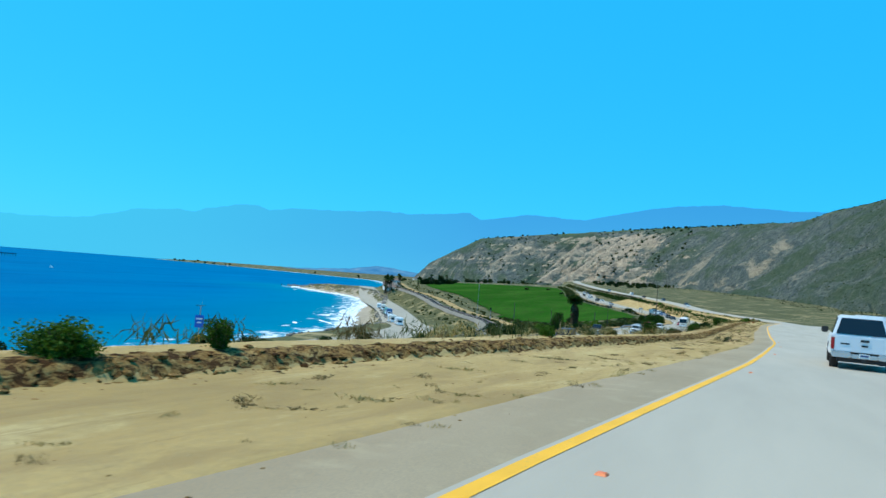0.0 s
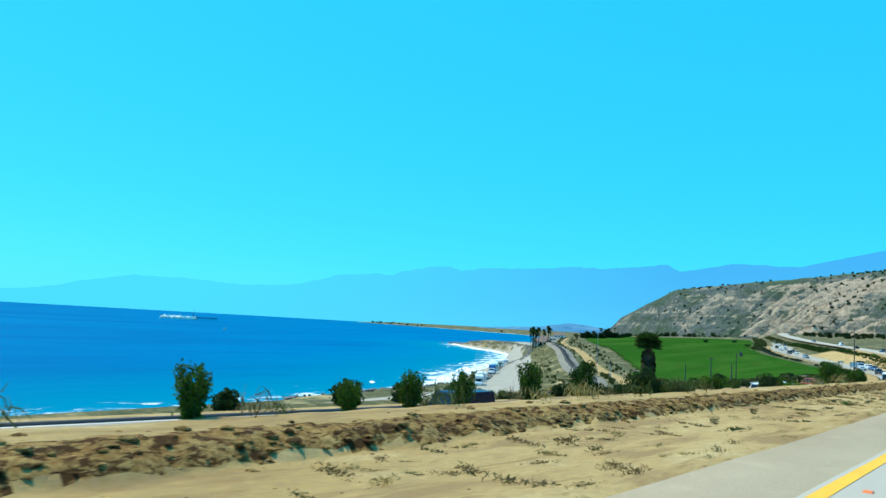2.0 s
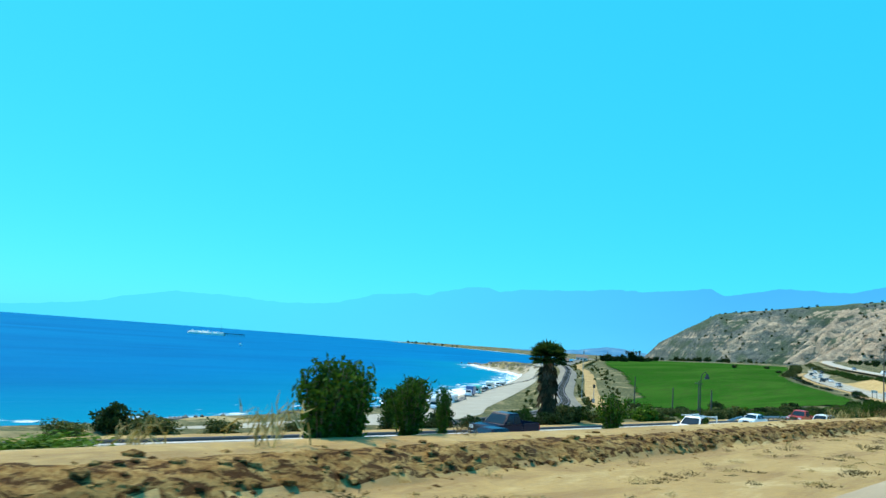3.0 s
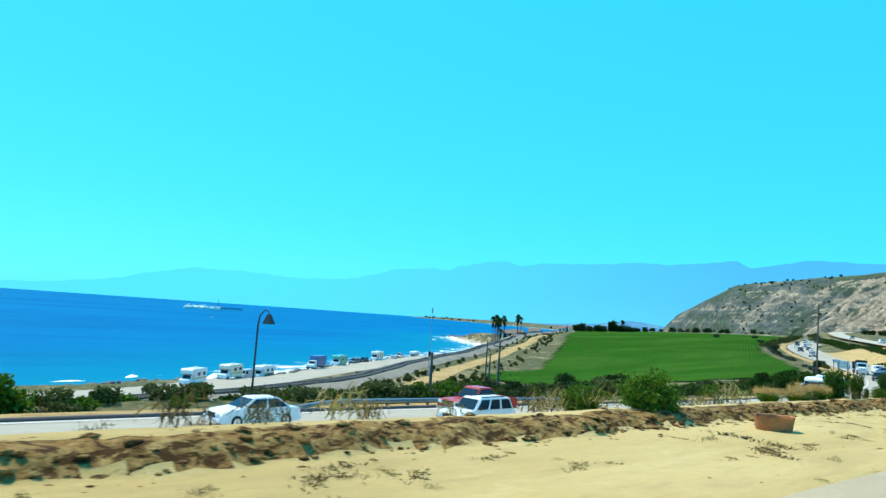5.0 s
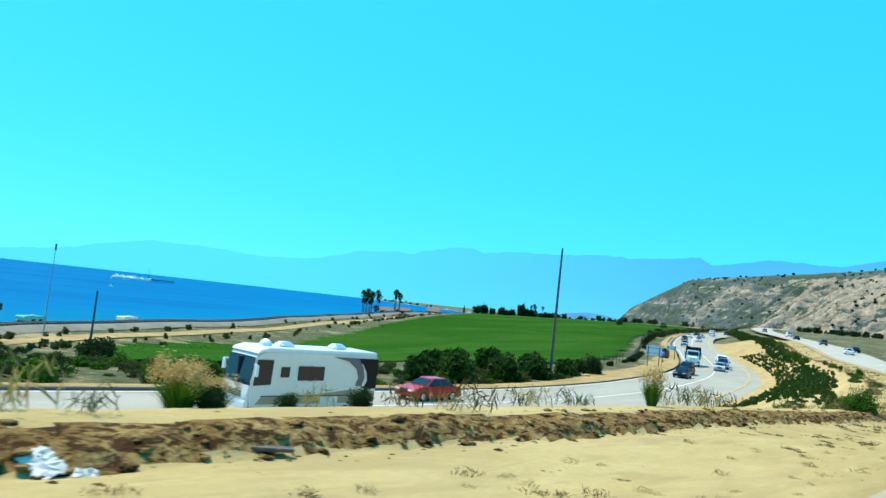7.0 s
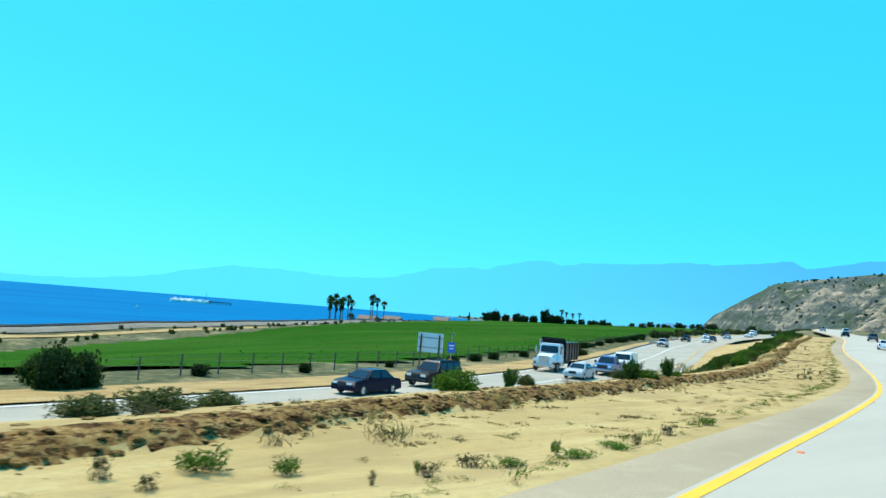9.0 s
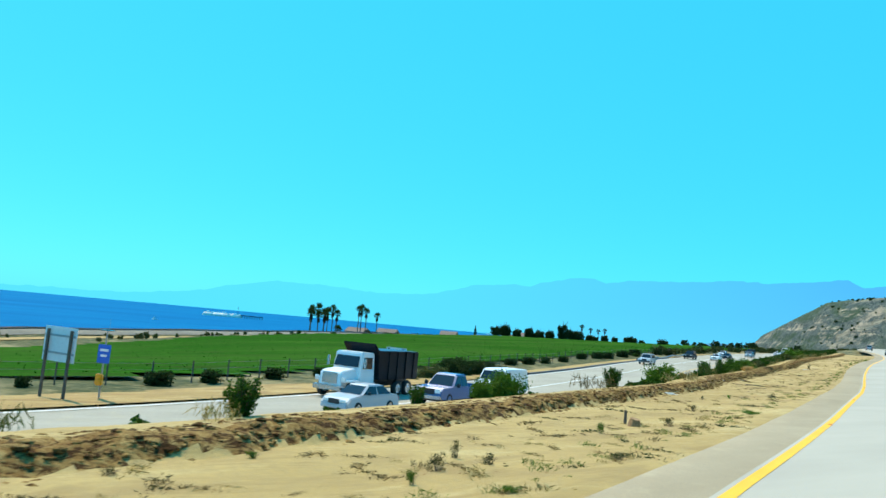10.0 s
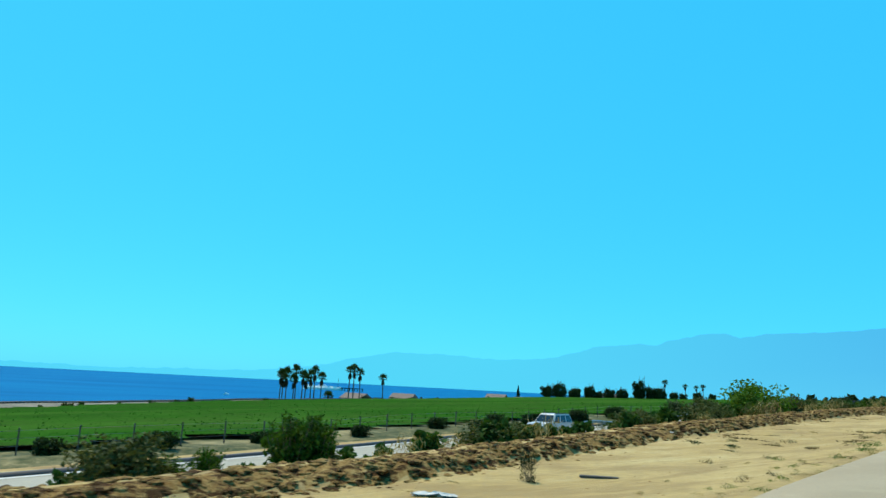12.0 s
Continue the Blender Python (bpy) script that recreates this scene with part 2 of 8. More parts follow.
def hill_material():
    k = Nodes("eroded_hillside_hazed")
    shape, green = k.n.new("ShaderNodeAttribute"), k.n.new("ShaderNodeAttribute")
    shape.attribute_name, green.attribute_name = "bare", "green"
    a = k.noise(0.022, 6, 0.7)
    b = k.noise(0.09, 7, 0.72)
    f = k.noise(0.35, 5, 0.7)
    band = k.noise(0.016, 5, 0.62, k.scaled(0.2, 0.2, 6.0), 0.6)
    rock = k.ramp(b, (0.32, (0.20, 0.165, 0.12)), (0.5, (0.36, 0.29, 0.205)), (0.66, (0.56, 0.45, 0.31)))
    # Grey-green scrub, bluer and paler: distance haze is put into these tones.
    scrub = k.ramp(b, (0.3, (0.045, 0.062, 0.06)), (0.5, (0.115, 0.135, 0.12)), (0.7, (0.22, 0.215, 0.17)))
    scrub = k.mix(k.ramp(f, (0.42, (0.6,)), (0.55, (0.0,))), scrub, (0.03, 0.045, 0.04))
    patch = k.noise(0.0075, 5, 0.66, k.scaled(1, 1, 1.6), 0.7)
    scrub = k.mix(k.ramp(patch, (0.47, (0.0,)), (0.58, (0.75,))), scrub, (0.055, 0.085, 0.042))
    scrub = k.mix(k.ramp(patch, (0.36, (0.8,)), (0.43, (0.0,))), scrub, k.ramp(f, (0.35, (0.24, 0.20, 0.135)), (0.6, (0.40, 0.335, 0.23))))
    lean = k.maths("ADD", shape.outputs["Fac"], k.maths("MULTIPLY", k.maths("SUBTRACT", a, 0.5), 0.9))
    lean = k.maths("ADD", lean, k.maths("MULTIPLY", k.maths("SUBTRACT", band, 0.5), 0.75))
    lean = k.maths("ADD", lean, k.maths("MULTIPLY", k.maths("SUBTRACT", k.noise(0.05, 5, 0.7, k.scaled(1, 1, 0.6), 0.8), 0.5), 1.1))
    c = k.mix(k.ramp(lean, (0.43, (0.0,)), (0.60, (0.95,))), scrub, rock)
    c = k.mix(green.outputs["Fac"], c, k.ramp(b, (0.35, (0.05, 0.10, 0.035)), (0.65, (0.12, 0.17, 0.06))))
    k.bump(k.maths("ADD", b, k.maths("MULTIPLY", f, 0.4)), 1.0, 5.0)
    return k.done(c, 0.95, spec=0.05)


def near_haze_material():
    """Low wooded hills; two miles of sea haze is put into their glowing colour."""
    k = Nodes("far_shore_haze_glow")
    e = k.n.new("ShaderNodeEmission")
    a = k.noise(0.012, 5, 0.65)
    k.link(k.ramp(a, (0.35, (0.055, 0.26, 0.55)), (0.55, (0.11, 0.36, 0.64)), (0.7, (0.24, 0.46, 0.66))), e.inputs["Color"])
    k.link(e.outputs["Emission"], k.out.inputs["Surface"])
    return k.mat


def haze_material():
    """Far ranges with miles of sea haze painted in as emission, fading leftwards."""
    k = Nodes("distant_range_haze_glow")
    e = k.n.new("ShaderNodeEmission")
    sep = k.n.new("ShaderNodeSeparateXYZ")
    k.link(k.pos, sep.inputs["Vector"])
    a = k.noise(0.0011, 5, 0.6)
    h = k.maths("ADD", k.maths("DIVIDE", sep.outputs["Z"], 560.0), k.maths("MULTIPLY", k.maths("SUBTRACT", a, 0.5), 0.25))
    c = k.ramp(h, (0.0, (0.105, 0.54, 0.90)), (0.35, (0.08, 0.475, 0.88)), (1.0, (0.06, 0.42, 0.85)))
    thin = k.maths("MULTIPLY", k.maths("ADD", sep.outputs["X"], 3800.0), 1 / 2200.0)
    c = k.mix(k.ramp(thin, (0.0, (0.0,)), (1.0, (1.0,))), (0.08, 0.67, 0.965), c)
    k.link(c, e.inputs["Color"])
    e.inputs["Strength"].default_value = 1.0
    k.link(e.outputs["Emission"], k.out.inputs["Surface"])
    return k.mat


def plain_material(name, color, rough=0.6, metal=0.0, vary=0.12, scale=6.0):
    k = Nodes(name)
    a = k.noise(scale, 5, 0.65)
    c = k.mix(k.ramp(a, (0.3, (0.0,)), (0.7, (1.0,))), color, tuple(min(1.0, v * (1 + vary)) for v in color))
    c = k.mix(k.ramp(a, (0.25, (vary * 2,)), (0.45, (0.0,))), c, tuple(v * 0.6 for v in color))
    return k.done(c, rough, metal)


def glass_material():
    k = Nodes("tinted_glass")
    return k.done((0.012, 0.018, 0.026), 0.06, 0.0, 0.4)


DIRT, CLOD, SCRUB = dirt_material(), clod_material(), scrub_ground_material()
CONCRETE, ASPHALT = concrete_material(), asphalt_material()
ROAD_GREY = asphalt_material("sunlit_asphalt", (0.34, 0.30, 0.23), (0.44, 0.39, 0.305))
YELLOW, WHITE_LINE = paint_line_material("yellow_line_paint", (0.85, 0.42, 0.006)), paint_line_material("white_line_paint", (0.75, 0.75, 0.72))
SEA, FOAM, SAND, FIELD = sea_material(), foam_material(), sand_material(), field_material()
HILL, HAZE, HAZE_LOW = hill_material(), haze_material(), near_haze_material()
BARK, WOOD = bark_material(), wood_material()

# ---------------------------------------------------------------- plan of the road and the land
ROAD_S = [0, 20, 35, 52, 70, 122.5, 175, 210, 245, 262, 279, 280, 297, 315, 330, 345, 350, 360, 375, 385, 390, 405, 420, 450, 480, 540, 600, 700, 800, 1300]
ROAD_TURN = [-4.2, -3.9, -3, -1.6, 0.3, -0.27, -3.79, -3.03, -0.6, 0.45, 3.6, 3.89, 8.95, 13.69, 13.74, 15.32, 16.73, 19.57, 20.78, 20.38, 20.18, 21.32, 21.72, 19.01, 19.43, 23.54, 24.84, 19.82, 16.79, 11.6]
ROAD_Z = [21.86, 21.45, 21.05, 20.55, 20.02, 19.35, 18.62, 18.2, 17.55, 16.99, 16.43, 16.39, 16.34, 16.29, 16.23, 16.16, 16.14, 16.16, 16.18, 16.2, 16.26, 16.43, 16.61, 17.91, 18.57, 20.12, 21.56, 24.04, 26.5, 35]
LOW_KNOTS = [(-37, -160), (-36.5, -60), (-36, 20), (-35.5, 80), (-34.3, 144), (-33.4, 205), (-31.5, 255), (-31, 297), (-37, 334), (-48, 369), (-67, 411), (-91.5, 462), (-122, 540), (-140, 613), (-211, 860), (-300, 1220)]
LOW_KNOT_Z = [19.0, 18.1, 17.1, 15.6, 14.4, 13.6, 12.75, 12.45, 12.6, 12.85, 13.55, 14.8, 17.0, 19.1, 23.6, 30.7]
STEP = 1.0
STATION = np.arange(-160, 1300, STEP)


def smooth_z(s):
    """Road height, eased between its knots."""
    w = np.array([-12, -6, 0, 6, 12.0])
    return np.mean([np.interp(np.asarray(s) + d, [-80] + ROAD_S, [23.4] + ROAD_Z) for d in w], axis=0)


TURN = np.radians(np.interp(STATION, ROAD_S, ROAD_TURN))
_dx, _dy = -np.sin(TURN) * STEP, np.cos(TURN) * STEP
LINE_X = np.concatenate([[0], np.cumsum((_dx[1:] + _dx[:-1]) / 2)])
LINE_Y = np.concatenate([[0], np.cumsum((_dy[1:] + _dy[:-1]) / 2)])
_zero = int(np.argmin(np.abs(STATION)))
LINE_X += 0.871 - LINE_X[_zero + 35]
LINE_Y -= LINE_Y[_zero]


def at_road(s, u):
    """The place in plan s metres along the road and u metres to the left of the lane's middle."""
    s, u = np.asarray(s, float), np.asarray(u, float)
    a = np.interp(s, STATION, TURN)
    return np.interp(s, STATION, LINE_X) - np.cos(a) * u, np.interp(s, STATION, LINE_Y) - np.sin(a) * u


def of_road(x, y):
    """Stations and offsets of places in plan."""
    x, y = np.asarray(x, float).ravel(), np.asarray(y, float).ravel()
    s, u = np.empty_like(x), np.empty_like(x)
    lx, ly, lt, ls = LINE_X[::4], LINE_Y[::4], TURN[::4], STATION[::4]
    for k in range(0, len(x), 4000):
        X, Y = x[k:k + 4000, None], y[k:k + 4000, None]
        i = np.argmin((X - lx) ** 2 + (Y - ly) ** 2, axis=1)
        ex, ey = X[:, 0] - lx[i], Y[:, 0] - ly[i]
        s[k:k + 4000] = ls[i] - np.sin(lt[i]) * ex + np.cos(lt[i]) * ey
        u[k:k + 4000] = -np.cos(lt[i]) * ex - np.sin(lt[i]) * ey
    return s, u


def curve_through(knots, n=24):
    """Points on a smooth curve through the knots."""
    k = [Vector((*q, 0)) if len(q) == 2 else Vector(q) for q in knots]
    k = [k[0] * 2 - k[1]] + k + [k[-1] * 2 - k[-2]]
    out = []
    for a, p, q, e in zip(k, k[1:], k[2:], k[3:]):
        for i in range(n):
            t = i / n
            out.append(0.5 * (2 * p + (q - a) * t + (2 * a - 5 * p + 4 * q - e) * t * t + (3 * p - a - 3 * q + e) * t ** 3))
    return np.array([tuple(v) for v in out + [k[-2]]])


LOW = curve_through([(*p, z) for p, z in zip(LOW_KNOTS, LOW_KNOT_Z)])
LOW_S, LOW_FAR = of_road(LOW[:, 0], LOW[:, 1])
LOW_Z = LOW[:, 2]
RAIL = curve_through([(-60, -60), (-63, 60), (-66, 140), (-73, 196), (-89.5, 247.9), (-124.4, 301.7), (-198.8, 424.2), (-259, 514.5), (-338.9, 662.2), (-410, 798.7), (-597.5, 1162.7)], 10)
FRONTAGE = curve_through([(-96, 20), (-97, 110), (-99, 180), (-109.9, 230.3), (-127.3, 258.7), (-161.1, 317.4), (-210.4, 399.5), (-283, 514), (-360.2, 647.7), (-415.7, 768.9)], 10)


def side_distance(x, y, line):
    """Signed metres from a line in plan, to its right positive, and the height of its nearest point."""
    x, y = np.asarray(x, float).ravel(), np.asarray(y, float).ravel()
    best, sign = np.full(x.shape, 1e9), np.ones(x.shape)
    for (ax, ay, _), (bx, by, _) in zip(line, line[1:]):
        ex, ey = bx - ax, by - ay
        k = np.clip(((x - ax) * ex + (y - ay) * ey) / (ex * ex + ey * ey), 0, 1)
        d = np.hypot(x - ax - k * ex, y - ay - k * ey)
        sg = np.where(ex * (y - ay) - ey * (x - ax) < 0, 1.0, -1.0)
        sign = np.where(d < best, sg, sign)
        best = np.minimum(best, d)
    return best * sign


COAST = [(-130.5, -897.5), (-127.8, -197.4), (-126.4, 62.6), (-131.2, 167.8), (-140.1, 218), (-146.3, 258.1), (-163.7, 285.5), (-199.4, 348.2), (-233, 417), (-266.7, 479.7), (-327.9, 567), (-388.9, 614.3), (-457.8, 669.7), (-465.5, 683.9), (-453, 703.6), (-435.7, 769.3), (-538.9, 1091.5), (-964.8, 1770.6), (-1853.1, 2339.3), (-2842.8, 2840.1), (-2927.7, 3562.1), (-2392.2, 5251.2)]


def coast_distance(x, y):
    """Metres inland from the water's edge; negative out at sea."""
    x, y = np.asarray(x, float).ravel(), np.asarray(y, float).ravel()
    best = np.full(x.shape, 1e9)
    for (ax, ay), (bx, by) in zip(COAST, COAST[1:]):
        ex, ey = bx - ax, by - ay
        k = np.clip(((x - ax) * ex + (y - ay) * ey) / (ex * ex + ey * ey), 0, 1)
        best = np.minimum(best, np.hypot(x - ax - k * ex, y - ay - k * ey))
    px, py = [c[0] for c in COAST] + [6000, 6000], [c[1] for c in COAST] + [5200, -900]
    inside = np.zeros(x.shape, bool)
    j = len(px) - 1
    for i in range(len(px)):
        cross = ((py[i] > y) != (py[j] > y)) & (x < (px[j] - px[i]) * (y - py[i]) / ((py[j] - py[i]) or 1e-9) + px[i])
        inside ^= cross
        j = i
    return np.where(inside, best, -best)


def ease(a, b, v):
    k = np.clip((np.asarray(v, float) - a) / (b - a), 0, 1)
    return k * k * (3 - 2 * k)


def land(x, y):
    """Height of the open land, without the roads' own ribbons."""
    s, u = of_road(x, y)
    d = coast_distance(x, y)
    rz, lz = smooth_z(s), np.interp(s, LOW_S, LOW_Z)
    far = np.interp(s, LOW_S, LOW_FAR)
    # between the upper road and the lower one
    z = np.where(u < 8.5, rz - 0.6, rz - 0.6 + (lz - rz + 0.6 - 0.15) * ease(8.5, 20, u))
    z = np.where(u < -12, rz - 0.4 + 0.02 * np.minimum(-12 - u, 300), z)
    y = np.asarray(y, float).ravel()
    r = side_distance(x, y, RAIL)
    shore = np.interp(d, [-400, -30, 0, 9, 12.5, 30, 60], [-30, -4, 0, 1.6, 4.3, 4.6, 5.2])
    shore = np.where(d > 9, shore + 3.2 * ease(425, 480, y) * ease(9, 14, d) * (1 - ease(640, 690, y)), shore)
    gap = np.maximum(u - far - 3, 0)
    rail = np.interp(y, [250, 347, 372, 411, 450, 520, 660, 900], [7.8, 8.4, 9.2, 10.2, 10.9, 11.8, 13, 14])
    edge = np.interp(y, [300, 340, 355, 385, 407, 446, 520, 600, 800], [7.2, 7.4, 8.1, 9.6, 11.2, 12.7, 13.9, 15.6, 17.5])
    field = edge + (lz - 0.35 - edge) * ease(0, 1, np.clip((r - 22) / np.maximum(r - 22 + gap - 6, 1), 0, 1))
    field = np.where(y > 1000, np.minimum(field, 21.8) - 0.006 * (y - 1000), field)
    slope = rail - 0.2 + (lz - rail) * ease(0, 1, np.clip((r - 8) / np.maximum(r - 8 + gap, 1), 0, 1))
    inland = np.where(r < 4, shore + (rail - np.minimum(shore, rail)) * ease(-11, -4, r), 0)
    bank = rail - 0.2 + (field - rail + 0.2) * ease(11, 22, r)
    k = ease(255, 330, y)
    inland = np.where(r >= 4, slope * (1 - k) + bank * k, inland)
    inland = np.where(r >= 4, inland + (lz - 0.15 - inland) * (1 - ease(0, 9, gap)), inland)
    inland = np.where(d < 30, np.minimum(inland, np.maximum(shore, np.where(d > 12, inland, shore))), inland)
    inland = np.where(d < 0, shore, inland)
    out = np.where(u > far + 3, inland, z)
    plain = np.where(d < 0, np.maximum(-30, d * 0.1), np.clip(d * 0.06, 0, 9) + 5 * ease(200, 900, d))
    w = ease(900, 1300, s)
    return np.where(u > far + 3, out * (1 - w) + plain * w, np.where(s > 1250, plain, out))


def grid_mesh(name, X, Y, Z, mat, smooth=True):
    """A sheet from arrays of rows and columns."""
    n, m = X.shape
    idx = np.arange(n * m).reshape(n, m)
    faces = np.stack([idx[:-1, :-1], idx[1:, :-1], idx[1:, 1:], idx[:-1, 1:]], -1).reshape(-1, 4)
    me = bpy.data.meshes.new(name)
    me.from_pydata(np.stack([X, Y, Z], -1).reshape(-1, 3).tolist(), [], faces.tolist())
    me.update()
    # face up
    if len(me.polygons) and me.polygons[len(me.polygons) // 2].normal.z < 0:
        me.flip_normals()
    me.polygons.foreach_set("use_smooth", [smooth] * len(me.polygons))
    me.materials.append(mat)
    return me


def put_attribute(me, name, values):
    a = me.attributes.new(name, "FLOAT", "POINT")
    a.data.foreach_set("value", np.asarray(values, np.float32).ravel())


def fractal(x, y, scale, octaves=4):
    """Cheap value noise on arrays, about -1 to 1."""
    total, amp = np.zeros_like(np.asarray(x, float)), 1.0
    for o in range(octaves):
        fx, fy = np.asarray(x) / scale, np.asarray(y) / scale
        ix, iy = np.floor(fx).astype(np.int64), np.floor(fy).astype(np.int64)
        tx, ty = fx - ix, fy - iy
        tx, ty = tx * tx * (3 - 2 * tx), ty * ty * (3 - 2 * ty)

        def h(a, b):
            v = (a * 374761393 + b * 668265263 + (o + 1) * 144665) & 0x7FFFFFFF
            v = ((v ^ (v >> 13)) * 1274126177) & 0x7FFFFFFF
            return ((v ^ (v >> 16)) & 0xFFFF) / 32767.5 - 1

        total += amp * ((h(ix, iy) * (1 - tx) + h(ix + 1, iy) * tx) * (1 - ty) + (h(ix, iy + 1) * (1 - tx) + h(ix + 1, iy + 1) * tx) * ty)
        amp *= 0.5
        scale = scale / 2.0
    return total / 1.6


# ---------------------------------------------------------------- ground sheet
def spread(stops):
    out = []
    for (a, b, step) in stops:
        out += list(np.arange(a, b, step))
    return np.array(out + [stops[-1][1]])


gx = spread([(-4700, -1000, 185), (-1000, -500, 25), (-500, 130, 5), (130, 400, 27), (400, 4700, 215)])
gy = spread([(-700, -150, 55), (-150, 720, 5), (720, 1300, 14.5), (1300, 4900, 120)])
GX, GY = np.meshgrid(gx, gy, indexing="ij")
GZ = land(GX, GY).reshape(GX.shape)
GS, GU = of_road(GX, GY)
GS, GU = GS.reshape(GX.shape), GU.reshape(GX.shape)
low_far = np.interp(GS, LOW_S, LOW_FAR)
rough_part = (GU > low_far + 3)
GZ = GZ + np.where(rough_part & (GZ > 5.5), 0.35 * fractal(GX, GY, 14, 3), 0)
GZ = GZ - np.where((GU > -14) & (GU < low_far + 1.5) & (GS > -150) & (GS < 1290), 0.6, 0)
ground = tagged(new("ground", grid_mesh("ground", GX, GY, GZ, SCRUB)), "dry scrubby coastal land sloping to the sea", "ground", kind="structure")

# ---------------------------------------------------------------- sea
ring = np.concatenate([np.arange(0, 700, 14), np.geomspace(700, 4700, 40)])
ang = np.radians(np.arange(-10, 175.1, 1.0))
SX, SY = -100 - np.outer(ring, np.sin(ang)), 250 + np.outer(ring, np.cos(ang))
sea_mesh = grid_mesh("sea", SX, SY, np.zeros_like(SX), SEA)
put_attribute(sea_mesh, "shallow", np.clip(1 + coast_distance(SX, SY) / 130.0, 0, 1) ** 1.5)
sea = tagged(new("water", sea_mesh), "deep blue ocean with small whitecaps", "sea", kind="structure")

# ---------------------------------------------------------------- far mountains
MT_AZ = [99.1, 83, 76, 71.9, 69.2, 66.5, 63.2, 60.9, 58.0, 54.7, 51.3, 49.6, 47.9, 45.3, 44.0, 41.9, 41.0, 39.3, 38.4, 36.6, 34.0, 31.8, 29.7, 27.6, 24.8, 23.4, 22.4, 21.5, 20.0, 17.8, 16.4, 14.6, 13.2, 12, 10.5, 8.2, 6.1, 2.7, -0.1, -2, -4.6, -7.8, -20.9, -40.9]
MT_TAN = [0.001, 0.001, 0.003, 0.0098, 0.0141, 0.0282, 0.0396, 0.0393, 0.0368, 0.0366, 0.0415, 0.0496, 0.0578, 0.0639, 0.0627, 0.0731, 0.0779, 0.0796, 0.0743, 0.08, 0.0816, 0.0839, 0.0882, 0.0864, 0.0902, 0.0938, 0.0953, 0.0871, 0.0907, 0.0989, 0.0987, 0.0969, 0.0968, 0.1015, 0.108, 0.1165, 0.123, 0.1265, 0.1245, 0.1222, 0.1216, 0.121, 0.1, 0.09]
maz = np.arange(-40, 100.01, 0.12)
mr = np.array([4380, 4420, 4460, 4500, 4540, 4570])
mh = np.array([0.0, 0.35, 0.62, 0.83, 0.96, 1.0])
tan_top = np.interp(maz, MT_AZ[::-1], MT_TAN[::-1]) + 0.0011 * fractal(maz * 10, maz * 0 + 3, 5, 4)
MA, MR = np.meshgrid(np.radians(maz), mr, indexing="ij")
ridge_noise = fractal(MA * 2400, MR * 0.9, 90, 4)
MZ = 18 + np.outer(tan_top * 4570, mh) + np.where((mh > 0) & (mh < 1), 24 * ridge_noise, 0) - 40 * (mh == 0)
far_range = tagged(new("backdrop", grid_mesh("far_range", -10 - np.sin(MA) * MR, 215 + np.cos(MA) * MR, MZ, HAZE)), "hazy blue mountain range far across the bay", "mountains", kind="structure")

laz = np.arange(19, 36.01, 0.2)
low_top = np.interp(laz, [19, 22, 25.5, 27, 28.4, 29.2, 30.5, 31.5, 33, 36], [22, 30, 34, 46, 52, 44, 30, 26, 20, 8]) + 3.5 * fractal(laz * 10, laz * 0 + 8, 5, 3)
LA, LR = np.meshgrid(np.radians(laz), np.array([3300, 3340, 3400, 3480]), indexing="ij")
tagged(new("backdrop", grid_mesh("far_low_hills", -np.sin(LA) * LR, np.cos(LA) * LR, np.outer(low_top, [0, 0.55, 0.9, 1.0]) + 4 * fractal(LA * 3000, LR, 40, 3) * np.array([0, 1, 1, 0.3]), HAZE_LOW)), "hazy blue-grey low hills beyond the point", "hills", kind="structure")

# ---------------------------------------------------------------- the near hill with its cliffs
H_AZ = [25.5, 24.4, 22.5, 20.6, 18.4, 14.1, 9.9, 5.8, 0.8, -2.5, -4.25, -7.5, -13.3, -23.3, -41.3]
H_CREST_R = [2300, 2260, 2150, 2040, 1980, 1920, 1850, 1600, 1250, 1080, 1000, 860, 760, 640, 600]
H_CREST_Z = [16, 62, 100, 134, 142, 158, 170, 164, 144, 134, 138, 138, 140, 140, 130]
H_FOOT_R = [2260, 2150, 1980, 1830, 1720, 1500, 1260, 950, 690, 580, 530, 450, 370, 300, 280]
haz = np.arange(-40, 25.51, 0.1)
hw = np.concatenate([np.linspace(0, 1, 70), [1.03, 1.06, 1.1, 1.2, 1.3]])
HA, HW = np.meshgrid(haz, hw, indexing="ij")
rev = lambda q: q[::-1]
fr, cr, cz = (np.interp(haz, rev(H_AZ), rev(q))[:, None] for q in (H_FOOT_R, H_CREST_R, H_CREST_Z))
HR = fr + (cr - fr) * HW
HX, HY = -np.sin(np.radians(HA)) * HR, np.cos(np.radians(HA)) * HR
prof = np.interp(HW, [0, 0.15, 0.35, 0.6, 0.85, 1.0, 1.06, 1.3], [0, 0.07, 0.24, 0.56, 0.88, 1.0, 1.03, 1.06])
ARC = np.radians(HA) * HR
